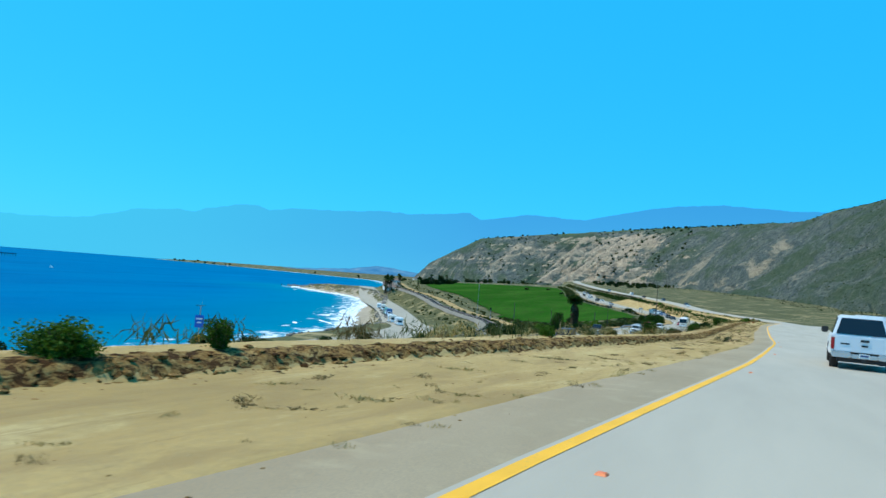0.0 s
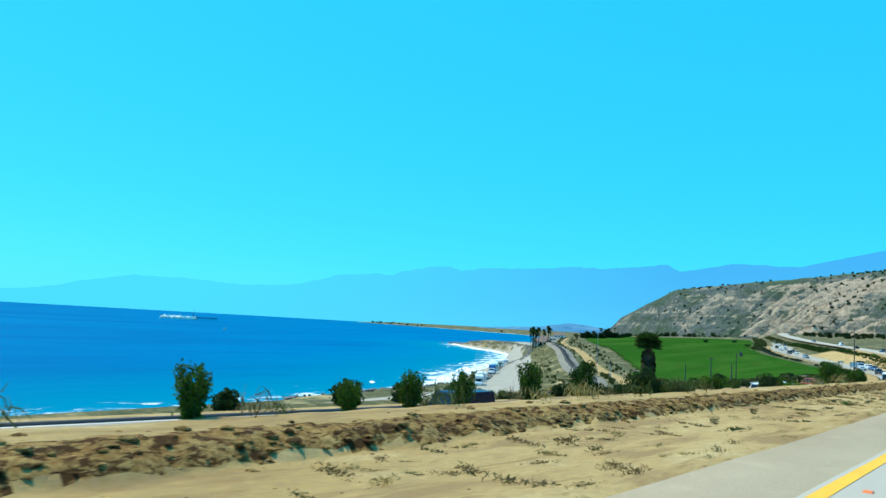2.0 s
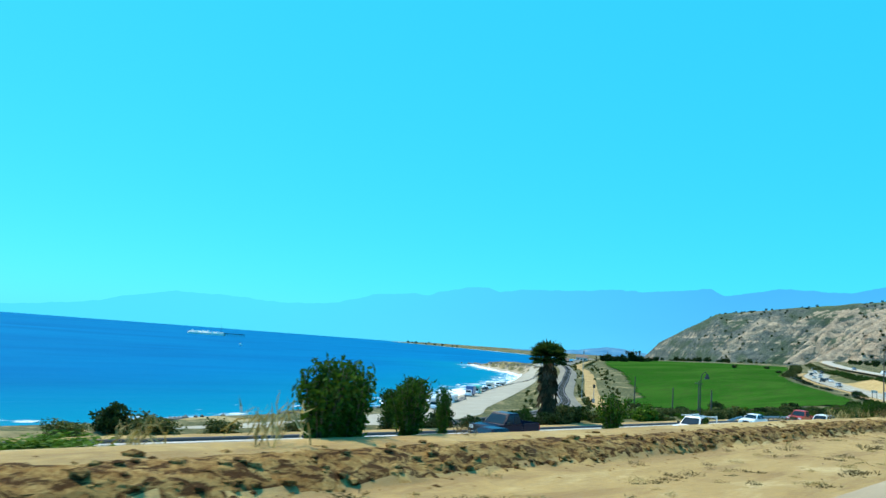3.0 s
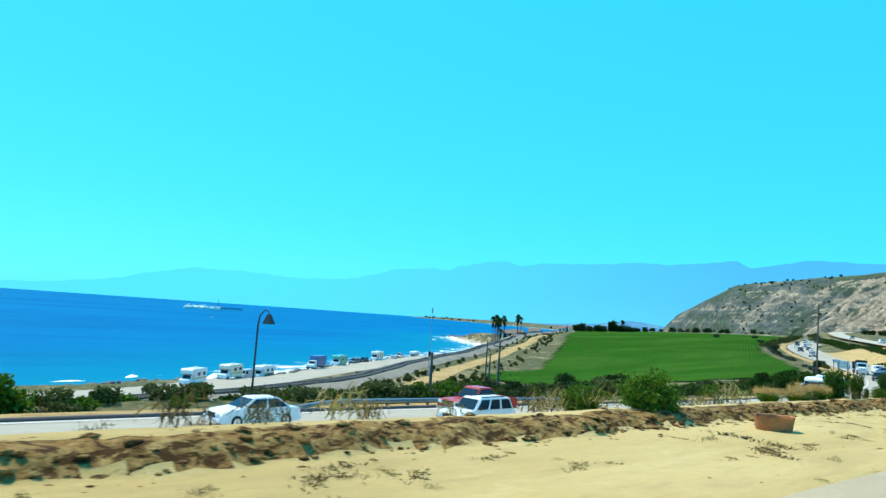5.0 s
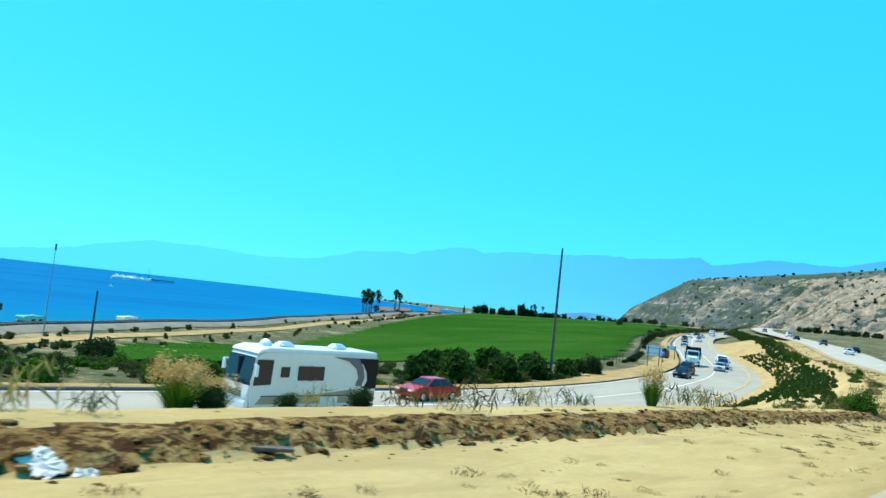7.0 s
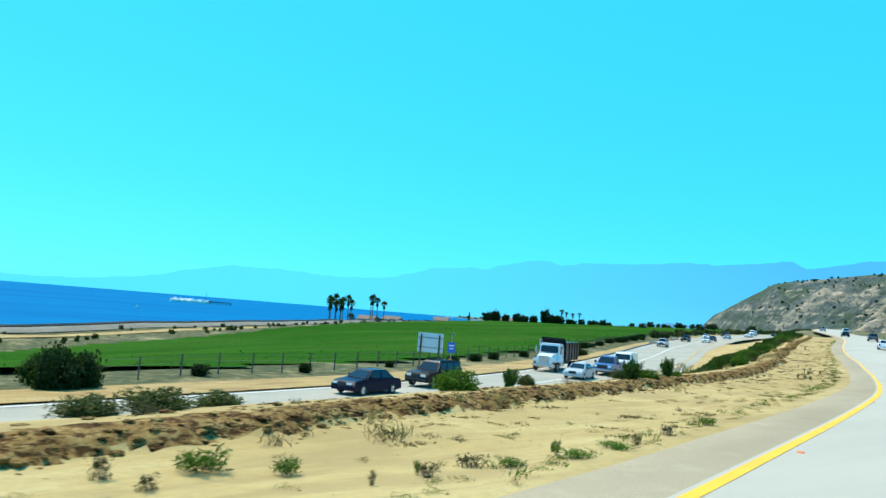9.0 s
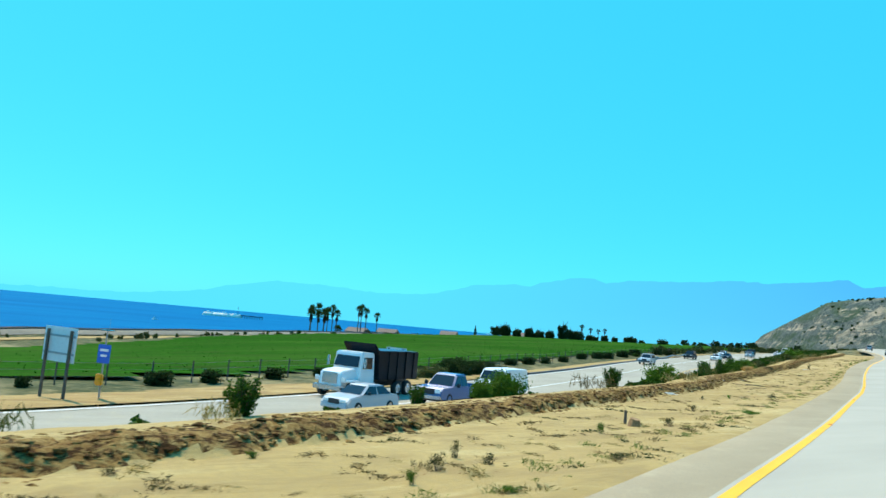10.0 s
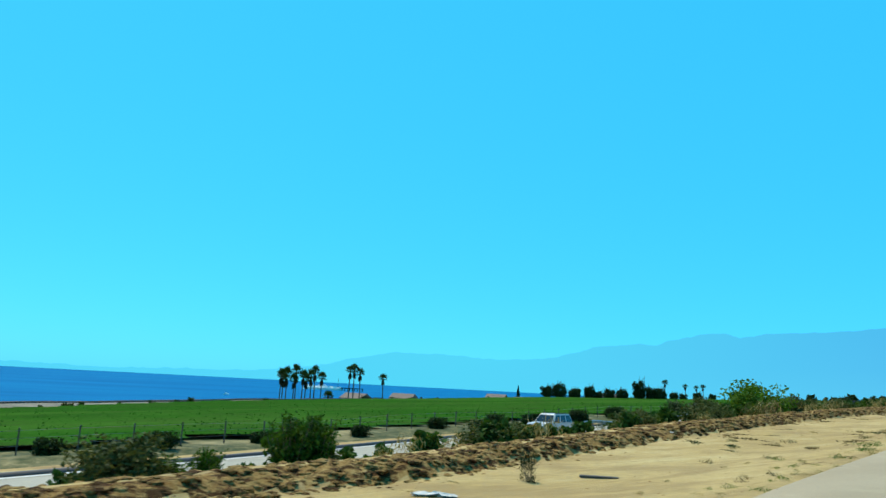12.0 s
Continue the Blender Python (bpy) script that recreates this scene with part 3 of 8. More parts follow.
# slanting spurs and the clefts between them
skew = ARC + 0.55 * (HR - cr) + 40 * fractal(HX, HY, 240, 3)
spur = np.abs(fractal(skew, HR * 0.16 + 25 * fractal(HX + 900, HY, 180, 2), 40, 3))
spur2 = np.abs(fractal(skew + 18 * fractal(HX, HY + 500, 90, 2), HR * 0.3 + 77, 15, 3))
cliffy = np.interp(HA, [-12, 0, 5, 8, 15, 17.5, 20, 25], [0.6, 0.6, 0.8, 1.1, 1.1, 0.45, 0.15, 0.1])
mask = np.sin(np.pi * np.clip(HW, 0, 1) ** 0.8) ** 0.7
cleft = (0.5 - spur).clip(0, 1)
HZ = 13 + (cz - 13) * prof - mask * cliffy * (46 * cleft + 20 * (0.45 - spur2).clip(0, 1)) * (cz / 150) + 4 * mask * fractal(HX, HY, 50, 4)
terrace = np.interp(HA, [15, 18, 25], [0.0, 1.0, 1.0])
HZ = HZ + terrace * mask * 2.6 * np.sin(HZ / 5.2 + 1.2 * fractal(HX, HY, 160, 2))
HZ = np.where(HW > 0.97, HZ + 2.0 * fractal(HX, HY, 40, 3), HZ)
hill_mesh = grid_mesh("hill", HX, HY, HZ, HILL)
bare = np.interp(HA, [-40, -4, 3, 7, 9, 15, 17, 19, 25], [0.10, 0.12, 0.22, 0.42, 0.62, 0.62, 0.42, 0.38, 0.36]) * np.interp(HW, [0, 0.2, 0.4, 0.9, 0.97, 1.05], [0.45, 0.65, 0.95, 1.1, 0.6, 0.3])
bare = bare + (0.20 - 0.9 * cleft - 0.6 * (0.4 - spur2).clip(0, 1)) * np.interp(HA, [-6, 4, 9, 16, 18], [0.7, 0.9, 1.0, 0.8, 0.25])
put_attribute(hill_mesh, "bare", bare)
put_attribute(hill_mesh, "green", ease(0.985, 1.02, HW) * np.interp(HA, [-40, 14, 16.5, 25], [0.9, 0.9, 0.3, 0.2]))
hill = tagged(new("hill", hill_mesh), "scrubby coastal hill with eroded tan cliffs", "hill", kind="structure")


# ---------------------------------------------------------------- roads
def ribbon(name, s, us, dz, mat, zfun, smooth=True):
    """A strip along the road: offsets us (arrays or functions of s) with heights dz over zfun(s)."""
    s = np.asarray(s, float)
    U = np.stack([np.broadcast_to(u, s.shape) for u in us], 1)
    D = np.stack([np.broadcast_to(d, s.shape) for d in dz], 1)
    X, Y = at_road(s[:, None] + 0 * U, U)
    return grid_mesh(name, X, Y, zfun(s)[:, None] + D, mat, smooth)


def low_z(s):
    return np.interp(s, LOW_S, LOW_Z)


def low_far_u(s):
    return np.interp(s, LOW_S, LOW_FAR)


s_up = np.concatenate([np.arange(-60, 520, 1.0), np.arange(520, 1290, 6)])
LANE_S = [0, 6, 25, 44, 60, 80, 130, 200, 255, 314, 324, 345, 360, 374, 393, 413, 450]
LANE_U = [2.12, 2.12, 1.88, 2.0, 1.85, 1.83, 1.6, 1.8, 1.75, 1.95, 1.8, 1.6, 1.66, 1.55, 1.5, 1.7, 1.8]
EDGE_S = [0, 12, 24, 43, 60, 80, 95, 113, 132, 165, 193, 205, 237, 250, 262, 285, 314, 324, 345, 358, 373, 392, 412, 430, 520]
EDGE_U = [3.85, 3.8, 3.55, 3.5, 3.35, 3.35, 3.4, 2.9, 2.85, 3.2, 3.6, 3.6, 2.8, 2.8, 3.1, 3.2, 3.35, 3.15, 3.0, 2.9, 2.9, 3.0, 3.15, 3.4, 3.3]


def lane_edge(s):
    """Offset of the yellow line from the lane's middle."""
    return np.interp(s, LANE_S, LANE_U)


def tar_edge(s):
    """Offset of the shoulder's ragged outer edge."""
    return np.interp(s, EDGE_S, EDGE_U) + 0.05 * fractal(np.asarray(s, float), np.asarray(s, float) * 0 + 3, 4, 3)


lane, tar = lane_edge(s_up), tar_edge(s_up)
road = tagged(new("road", ribbon("upper_road", s_up, [-9.0, -5.6, -1.9, lane + 0.15], [0, 0, 0, 0], CONCRETE, smooth_z)), "pale concrete highway lanes", "road", kind="structure")
shoulder = tagged(new("road_shoulder", ribbon("shoulder", s_up, [lane + 0.15, lane + 0.7, tar - 0.12, tar], [0, -0.01, -0.03, -0.10], ASPHALT, smooth_z)), "worn tan-grey asphalt shoulder", "road shoulder", kind="structure")
line = tagged(new("yellow_line", ribbon("yellow_line", s_up, [lane - 0.08, lane + 0.08], [0.006, 0.006], YELLOW, smooth_z)), "solid yellow edge line", "road marking", kind="structure")
low_s = np.concatenate([np.arange(-100, 560, 4.0), np.arange(560, 1240, 8)])
lf = low_far_u(low_s)
low_road = tagged(new("road", ribbon("lower_road", low_s, [lf - 12.5, lf - 6, lf], [0, 0.05, 0], ROAD_GREY, low_z)), "sunlit grey carriageway below the median", "road", kind="structure")

# median: dirt strip, broken bank, slope to the lower road
s_med = np.arange(-14, 520, 0.2)
u_med = np.concatenate([np.arange(3.1, 5.3, 0.25), np.arange(5.35, 11.0, 0.1)])
MS, MU = np.meshgrid(s_med, u_med, indexing="ij")
outer = np.array([0.04, 0.1, 0.2, 0.33, 0.5, 0.7, 0.87, 1.0])
OU = 11.0 + outer[None, :] * (low_far_u(s_med)[:, None] - 12.3 - 11.0)
tar_m = tar_edge(s_med)[:, None]
MU = np.where(MU < 5.3, tar_m - 0.1 + (MU - 3.1) / 2.2 * (5.4 - tar_m), MU)
MS, MU = np.concatenate([MS, np.repeat(s_med[:, None], 8, 1)], 1), np.concatenate([MU, OU], 1)
MX, MY = at_road(MS, MU)
BANK_S = [0, 12, 30, 48, 65, 82, 113, 118, 132, 165, 195, 202, 220, 238, 247, 257, 266, 275, 283, 290, 300, 330, 345, 360, 375, 386, 392, 410, 420, 428, 440, 520]
BANK_U = [8.0, 8.3, 7.8, 7.3, 6.9, 6.9, 6.3, 6.2, 6.45, 6.8, 7.6, 7.7, 7.4, 7.6, 7.0, 7.3, 7.5, 6.7, 5.5, 5.6, 6.6, 7.5, 7.4, 7.2, 7.3, 7.1, 8.0, 8.1, 8.3, 7.7, 8.0, 8.2]


def bank_foot(s):
    """Offset of the bank's foot from the lane's middle."""
    return np.interp(s, BANK_S, BANK_U)


def crest_drop(s):
    """Share by which the bank's crest is worn down, further along the road."""
    return np.interp(s, [105, 125, 160, 192, 212, 230, 262, 340, 375, 420], [0, 0.2, 0.6, 1.0, 0.8, 0.25, 0.3, 1.0, 0.9, 1.0])


FOOT = bank_foot(MS)
BU = MU - FOOT
wob = 0.3 * fractal(MS, MU * 0 + 5, 9, 3) + 0.28 * fractal(MS, MU * 0.3 + 9, 0.9, 2)
BW = BU + wob * (1 - ease(1.0, 2.0, BU))
BANK_ROUND, BANK_RISE = [0, 0.12, 0.3, 0.55, 0.9, 1.5, 1.9, 2.5, 4.0, 6.0], [-0.23, -0.12, -0.03, 0.03, 0.06, 0.05, 0.0, -0.16, -1.0, -2.1]
base = np.where(BW < 0, np.interp(MU - tar_m, [-0.1, 0.1, 2.2, 12], [-0.09, -0.06, -0.23, -0.23]), np.interp(BW, BANK_ROUND, BANK_RISE) - crest_drop(MS) * np.interp(BW, [0.3, 0.9, 1.5, 2.5], [0.01, 0.08, 0.17, 0.17]))
clodw = ease(-0.15, 0.1, BW) * (1 - ease(0.5, 0.95, BU + 0.6 * wob))
rel = clodw * (0.12 * (0.5 - np.abs(fractal(MS, MU, 0.6, 3))) + 0.04 * fractal(MS, MU, 0.25, 2) + 0.06 * fractal(MS + 40, MU, 1.9, 2) - 0.03) + (1 - clodw) * 0.02 * fractal(MS, MU, 0.8, 3) * ease(-0.1, 0.4, MU - tar_m)
zr, zl = smooth_z(MS), low_z(MS)
MZm = np.where(MU < 10.99, zr + base, 0)
k_out = ease(0, 1, np.clip((MU - 11.0) / np.maximum(low_far_u(MS) - 12.3 - 11.0, 1), 0, 1))
MZm = np.where(MU >= 10.99, (zr + np.interp(11.0 - FOOT, BANK_ROUND, BANK_RISE) - 0.17 * crest_drop(MS)) * (1 - k_out) + (zl - 0.05) * k_out, MZm) + rel
median = new("median", grid_mesh("median", MX, MY, MZm, DIRT))
tagged(median, "bare sandy median with a broken earth bank", "dirt strip", kind="structure")
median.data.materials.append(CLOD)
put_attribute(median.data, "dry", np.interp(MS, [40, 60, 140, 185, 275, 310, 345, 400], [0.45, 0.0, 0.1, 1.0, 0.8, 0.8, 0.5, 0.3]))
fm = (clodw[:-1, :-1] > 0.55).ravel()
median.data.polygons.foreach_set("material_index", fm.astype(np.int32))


# ---------------------------------------------------------------- builders
def part(name, bm, material, parent=None, label=""):
    """Links a bmesh, or a ready mesh, as one mesh object under a thing."""
    if isinstance(bm, bpy.types.Mesh):
        me = bm
    else:
        me = bpy.data.meshes.new(name)
        bm.to_mesh(me)
        bm.free()
    if material and not me.materials:
        me.materials.append(material)
    ob = new(name, me)
    if parent is not None:
        ob.parent = parent
    if label:
        ob["label"] = label
    return ob


def thing(name, label, category, group=""):
    e = new(name)
    e.empty_display_size = 0.2
    return tagged(e, label, category, group)


def box(bm, x0, x1, y0, y1, z0, z1, bevel=0.0):
    vs = [bm.verts.new((x, y, z)) for x in (x0, x1) for y in (y0, y1) for z in (z0, z1)]
    fs = [bm.faces.new([vs[i] for i in f]) for f in ((0, 1, 3, 2), (4, 6, 7, 5), (0, 4, 5, 1), (2, 3, 7, 6), (0, 2, 6, 4), (1, 5, 7, 3))]
    if bevel:
        bmesh.ops.bevel(bm, geom=list({e for f in fs for e in f.edges}), offset=bevel, segments=2, affect="EDGES")
    return bm


def boxes(*items, bevel=0.0):
    bm = bmesh.new()
    for q in items:
        box(bm, *q, bevel=bevel)
    return bm


def extrude_profile(profile, half, taper=0.0, bevel=0.05):
    """A side view (y, z) drawn out across x; taper narrows it towards its top."""
    bm = bmesh.new()
    zs = [p[1] for p in profile]
    lo, hi = min(zs), max(zs)
    sides = []
    for sx in (-1, 1):
        sides.append([bm.verts.new((sx * (half - taper * ((z - lo) / (hi - lo)) ** 2), y, z)) for y, z in profile])
    n = len(profile)
    bm.faces.new(sides[0][::-1])
    bm.faces.new(sides[1])
    for i in range(n):
        bm.faces.new((sides[0][i], sides[0][(i + 1) % n], sides[1][(i + 1) % n], sides[1][i]))
    bmesh.ops.recalc_face_normals(bm, faces=bm.faces)
    if bevel:
        bmesh.ops.bevel(bm, geom=list(bm.edges), offset=bevel, segments=2, affect="EDGES", clamp_overlap=True)
    return bm


def frustum(y0, y1, z0, half0, ty0, ty1, z1, half1, bevel=0.05):
    bm = bmesh.new()
    low = [bm.verts.new(p) for p in ((-half0, y0, z0), (half0, y0, z0), (half0, y1, z0), (-half0, y1, z0))]
    top = [bm.verts.new(p) for p in ((-half1, ty0, z1), (half1, ty0, z1), (half1, ty1, z1), (-half1, ty1, z1))]
    bm.faces.new(low[::-1])
    bm.faces.new(top)
    for i in range(4):
        bm.faces.new((low[i], low[(i + 1) % 4], top[(i + 1) % 4], top[i]))
    if bevel:
        bmesh.ops.bevel(bm, geom=list(bm.edges), offset=bevel, segments=2, affect="EDGES")
    return bm


def pane(corners, thick=0.012):
    """A thin plate with four corners."""
    bm = bmesh.new()
    c = [Vector(q) for q in corners]
    nrm = (c[1] - c[0]).cross(c[3] - c[0]).normalized() * thick
    a = [bm.verts.new(q + nrm) for q in c]
    b = [bm.verts.new(q - nrm) for q in c]
    bm.faces.new(a)
    bm.faces.new(b[::-1])
    for i in range(4):
        bm.faces.new((a[i], b[i], b[(i + 1) % 4], a[(i + 1) % 4]))
    bmesh.ops.recalc_face_normals(bm, faces=bm.faces)
    return bm


def disc_wheel(radius, width, seg=18):
    bm = bmesh.new()
    rings = []
    for x, r in ((-width / 2, radius * 0.62), (-width / 2, radius * 0.93), (-width / 4, radius), (width / 4, radius), (width / 2, radius * 0.93), (width / 2, radius * 0.62)):
        rings.append([bm.verts.new((x, r * math.cos(k * 2 * math.pi / seg), r * math.sin(k * 2 * math.pi / seg))) for k in range(seg)])
    for a, b in zip(rings, rings[1:]):
        for k in range(seg):
            bm.faces.new((a[k], a[(k + 1) % seg], b[(k + 1) % seg], b[k]))
    bmesh.ops.recalc_face_normals(bm, faces=bm.faces)
    for f in bm.faces:
        f.smooth = True
    return bm


def rim_disc(radius, width, seg=18):
    bm = bmesh.new()
    for x in (-width * 0.42, width * 0.42):
        hub = bm.verts.new((x * 1.08, 0, 0))
        r1 = [bm.verts.new((x, radius * 0.63 * math.cos(k * 2 * math.pi / seg), radius * 0.63 * math.sin(k * 2 * math.pi / seg))) for k in range(seg)]
        r2 = [bm.verts.new((x * 0.8, radius * (0.5 if k % 3 else 0.32) * math.cos(k * 2 * math.pi / seg), radius * (0.5 if k % 3 else 0.32) * math.sin(k * 2 * math.pi / seg))) for k in range(seg)]
        for k in range(seg):
            bm.faces.new((r1[k], r1[(k + 1) % seg], r2[(k + 1) % seg], r2[k]))
            bm.faces.new((r2[k], r2[(k + 1) % seg], hub))
    bmesh.ops.recalc_face_normals(bm, faces=bm.faces)
    return bm


def tube(points, radii, sides=7, bm=None):
    """A tapered tube through points."""
    bm = bm or bmesh.new()
    rings = []
    for i, (p, r) in enumerate(zip(points, radii)):
        p = Vector(p)
        d = (Vector(points[min(i + 1, len(points) - 1)]) - Vector(points[max(i - 1, 0)])).normalized()
        a = d.orthogonal().normalized()
        b = d.cross(a)
        rings.append([bm.verts.new(p + (a * math.cos(k * 2 * math.pi / sides) + b * math.sin(k * 2 * math.pi / sides)) * r) for k in range(sides)])
    for u, v in zip(rings, rings[1:]):
        for k in range(sides):
            bm.faces.new((u[k], u[(k + 1) % sides], v[(k + 1) % sides], v[k]))
    bm.faces.new(rings[-1])
    bm.faces.new(rings[0][::-1])
    bmesh.ops.recalc_face_normals(bm, faces=bm.faces)
    return bm


def leaf_mesh(name, centers, length, width, rng, up=0.0, droop=None):
    """Many small bent leaves, two faces each. up: how far they point upwards."""
    c = np.asarray(centers, float)
    n = len(c)
    d = rng.normal(size=(n, 3))
    d[:, 2] += up * 2.2
    d /= np.linalg.norm(d, axis=1, keepdims=True)
    if droop is not None:
        d = droop
    a = np.cross(d, rng.normal(size=(n, 3)))
    a /= np.maximum(np.linalg.norm(a, axis=1, keepdims=True), 1e-6)
    L = length * rng.uniform(0.6, 1.3, (n, 1))
    W = width * rng.uniform(0.6, 1.3, (n, 1))
    nn = np.cross(d, a) * L * 0.18
    p0, p1 = c - a * W * 0.25 - d * L * 0.5, c + a * W * 0.25 - d * L * 0.5
    m0, m1 = c - a * W * 0.5 + nn, c + a * W * 0.5 + nn
    tip = c + d * L * 0.5
    V = np.stack([p0, p1, m1, tip, m0], 1).reshape(-1, 3)
    k = np.arange(n)[:, None] * 5
    F = [list(f) for f in (k + np.array([[0, 1, 2, 4]])).tolist()] + [list(f) for f in (k + np.array([[4, 2, 3]])).tolist()]
    me = bpy.data.meshes.new(name)
    me.from_pydata(V.tolist(), [], F)
    me.update()
    return me


def lumps(rng, n, rx, ry, rz, clumps=9, hollow=0.55, low=0.0):
    """Leaf places in uneven clumps filling a rounded form that stands on the ground."""
    cl = rng.normal(size=(clumps, 3))
    cl /= np.linalg.norm(cl, axis=1, keepdims=True)
    cl *= rng.uniform(0.25, 0.72, (clumps, 1))
    which = rng.integers(0, clumps, n)
    q = rng.normal(size=(n, 3))
    q /= np.linalg.norm(q, axis=1, keepdims=True)
    q *= rng.uniform(hollow, 1.0, (n, 1)) * rng.uniform(0.28, 0.5, clumps)[which][:, None]
    p = (cl[which] + q) * np.array([rx, ry, rz])
    p[:, 2] += rz * 0.78
    p[:, 2] = np.maximum(p[:, 2], low + rng.uniform(0, 0.12 * rz, n))
    return p


# ---------------------------------------------------------------- resting things on the ground
def tree_of(objects):
    vs, fs = [], []
    for ob in objects:
        off = len(vs)
        co = np.empty(len(ob.data.vertices) * 3)
        ob.data.vertices.foreach_get("co", co)
        vs += [Vector(v) for v in co.reshape(-1, 3)]
        fs += [[i + off for i in p.vertices] for p in ob.data.polygons]
    return BVHTree.FromPolygons(vs, fs)


GROUND_TREE = tree_of([ground, median, road, low_road, shoulder])
HILL_TREE = tree_of([hill, ground])


def drop(x, y, tree=None):
    hit = (tree or GROUND_TREE).ray_cast(Vector((x, y, 400)), Vector((0, 0, -1)))
    return hit[0].z if hit[0] is not None else 0.0


def stand(x, y, turn=0.0, size=1.0, sink=0.0, tall=1.0, tree=None):
    return Matrix.LocRotScale((x, y, drop(x, y, tree) - sink), Euler((0, 0, radians(turn))), (size, size, size * tall))


def by_road(s, u):
    x, y = at_road(s, u)
    return float(x), float(y)


def beside_low(y, off):
    """A place by the lower road: y in plan and metres from its far edge towards the upper road, with the road's direction."""
    i = int(np.argmin(np.abs(LOW[:, 1] - y)))
    i = min(max(i, 1), len(LOW) - 2)
    d = LOW[i + 1, :2] - LOW[i - 1, :2]
    d = d / np.hypot(*d)
    x = float(np.interp(y, LOW[:, 1], LOW[:, 0]))
    return x + d[1] * off, y - d[0] * off, math.degrees(math.atan2(-d[0], d[1]))


# ---------------------------------------------------------------- plants
LEAF_GREEN = leaf_material("fresh_leaves", (0.025, 0.06, 0.006), (0.09, 0.17, 0.015), (0.17, 0.25, 0.025))
LEAF_BROOM = leaf_material("broom_leaves", (0.012, 0.034, 0.004), (0.05, 0.11, 0.010), (0.10, 0.17, 0.018))
LEAF_DARK = leaf_material("dark_leaves", (0.008, 0.018, 0.006), (0.03, 0.055, 0.015), (0.05, 0.08, 0.02))
LEAF_DEEP = leaf_material("deep_green_leaves", (0.010, 0.028, 0.005), (0.04, 0.085, 0.012), (0.075, 0.13, 0.02))
LEAF_OLIVE = leaf_material("olive_leaves", (0.035, 0.045, 0.015), (0.10, 0.115, 0.035), (0.16, 0.15, 0.05))
LEAF_WEED = leaf_material("brown_green_weeds", (0.02, 0.022, 0.008), (0.075, 0.07, 0.025), (0.13, 0.11, 0.045))
LEAF_DRY = leaf_material("dry_blades", (0.16, 0.11, 0.04), (0.42, 0.31, 0.13), (0.55, 0.45, 0.24))
LEAF_BROWN = leaf_material("dead_weeds", (0.05, 0.035, 0.015), (0.16, 0.11, 0.05), (0.24, 0.17, 0.08))
LEAF_PLUME = leaf_material("seed_plumes", (0.34, 0.20, 0.07), (0.56, 0.36, 0.15), (0.66, 0.48, 0.26))
LEAF_PALM = leaf_material("palm_fronds", (0.012, 0.03, 0.008), (0.045, 0.085, 0.02), (0.09, 0.12, 0.03))
LEAF_SKIRT = leaf_material("dead_palm_fronds", (0.02, 0.014, 0.008), (0.07, 0.05, 0.025), (0.11, 0.08, 0.04))
CROP = leaf_material("crop_leaves", (0.010, 0.06, 0.004), (0.022, 0.11, 0.007), (0.04, 0.15, 0.012))


def stems(rng, n, height, spread_r, r=0.012):
    bm = bmesh.new()
    for _ in range(n):
        a, k = rng.uniform(0, 6.28), rng.uniform(0.3, 1.0)
        ex, ey = math.cos(a) * spread_r * k, math.sin(a) * spread_r * k
        tube([(ex * 0.08, ey * 0.08, -0.05), (ex * 0.5, ey * 0.5, height * 0.5), (ex, ey, height * rng.uniform(0.7, 1.0))], [r, r * 0.8, r * 0.35], 4, bm)
    return bm


def round_bush(seed, mat, label, leaves=3200, name="bush", rx=0.62, rz=0.56, leaf=0.075):
    """About 1.2 m across and 1 m high at size 1."""
    rng = np.random.default_rng(seed)
    t = thing(name, label, "bush")
    part("woody_base", stems(rng, 14, rz * 1.2, rx * 0.6), BARK, t)
    p = lumps(rng, leaves, rx, rx, rz, 26, 0.4)
    low = p[::2] * (0.95, 0.95, 0.4)
    p = np.concatenate([p, low + rng.normal(size=low.shape) * (0.05, 0.05, 0.02)])
    p[:, 2] = np.maximum(p[:, 2], 0.02)
    part("foliage", leaf_mesh("foliage", p, leaf, leaf * 0.5, rng, 0.35), mat, t)
    return t


def upright_bush(seed, mat, label, stalks=30, height=1.0, name="tall_bush"):
    """Upright leafy stalks, 1 m high at size 1."""
    rng = np.random.default_rng(seed)
    t = thing(name, label, "bush")
    bm = bmesh.new()
    pts = []
    for _ in range(stalks):
        a, k = rng.uniform(0, 6.28), rng.uniform(0.0, 1.0) ** 0.6
        bx, by = math.cos(a) * 0.10 * k, math.sin(a) * 0.10 * k
        ex, ey, h = math.cos(a) * 0.36 * k, math.sin(a) * 0.36 * k, height * rng.uniform(0.6, 1.0)
        tube([(bx, by, -0.05), ((bx + ex) / 2 * 1.05, (by + ey) / 2 * 1.05, h * 0.55), (ex, ey, h)], [0.012, 0.009, 0.003], 4, bm)
        for q in np.linspace(0.0, 1.0, 85):
            j = rng.normal(size=3) * (0.05, 0.05, 0.03)
            pts.append((bx + (ex - bx) * q + j[0], by + (ey - by) * q + j[1], h * q + j[2]))
    part("woody_base", bm, BARK, t)
    part("foliage", leaf_mesh("foliage", pts, 0.09, 0.034, rng, 0.7), mat, t)
    return t


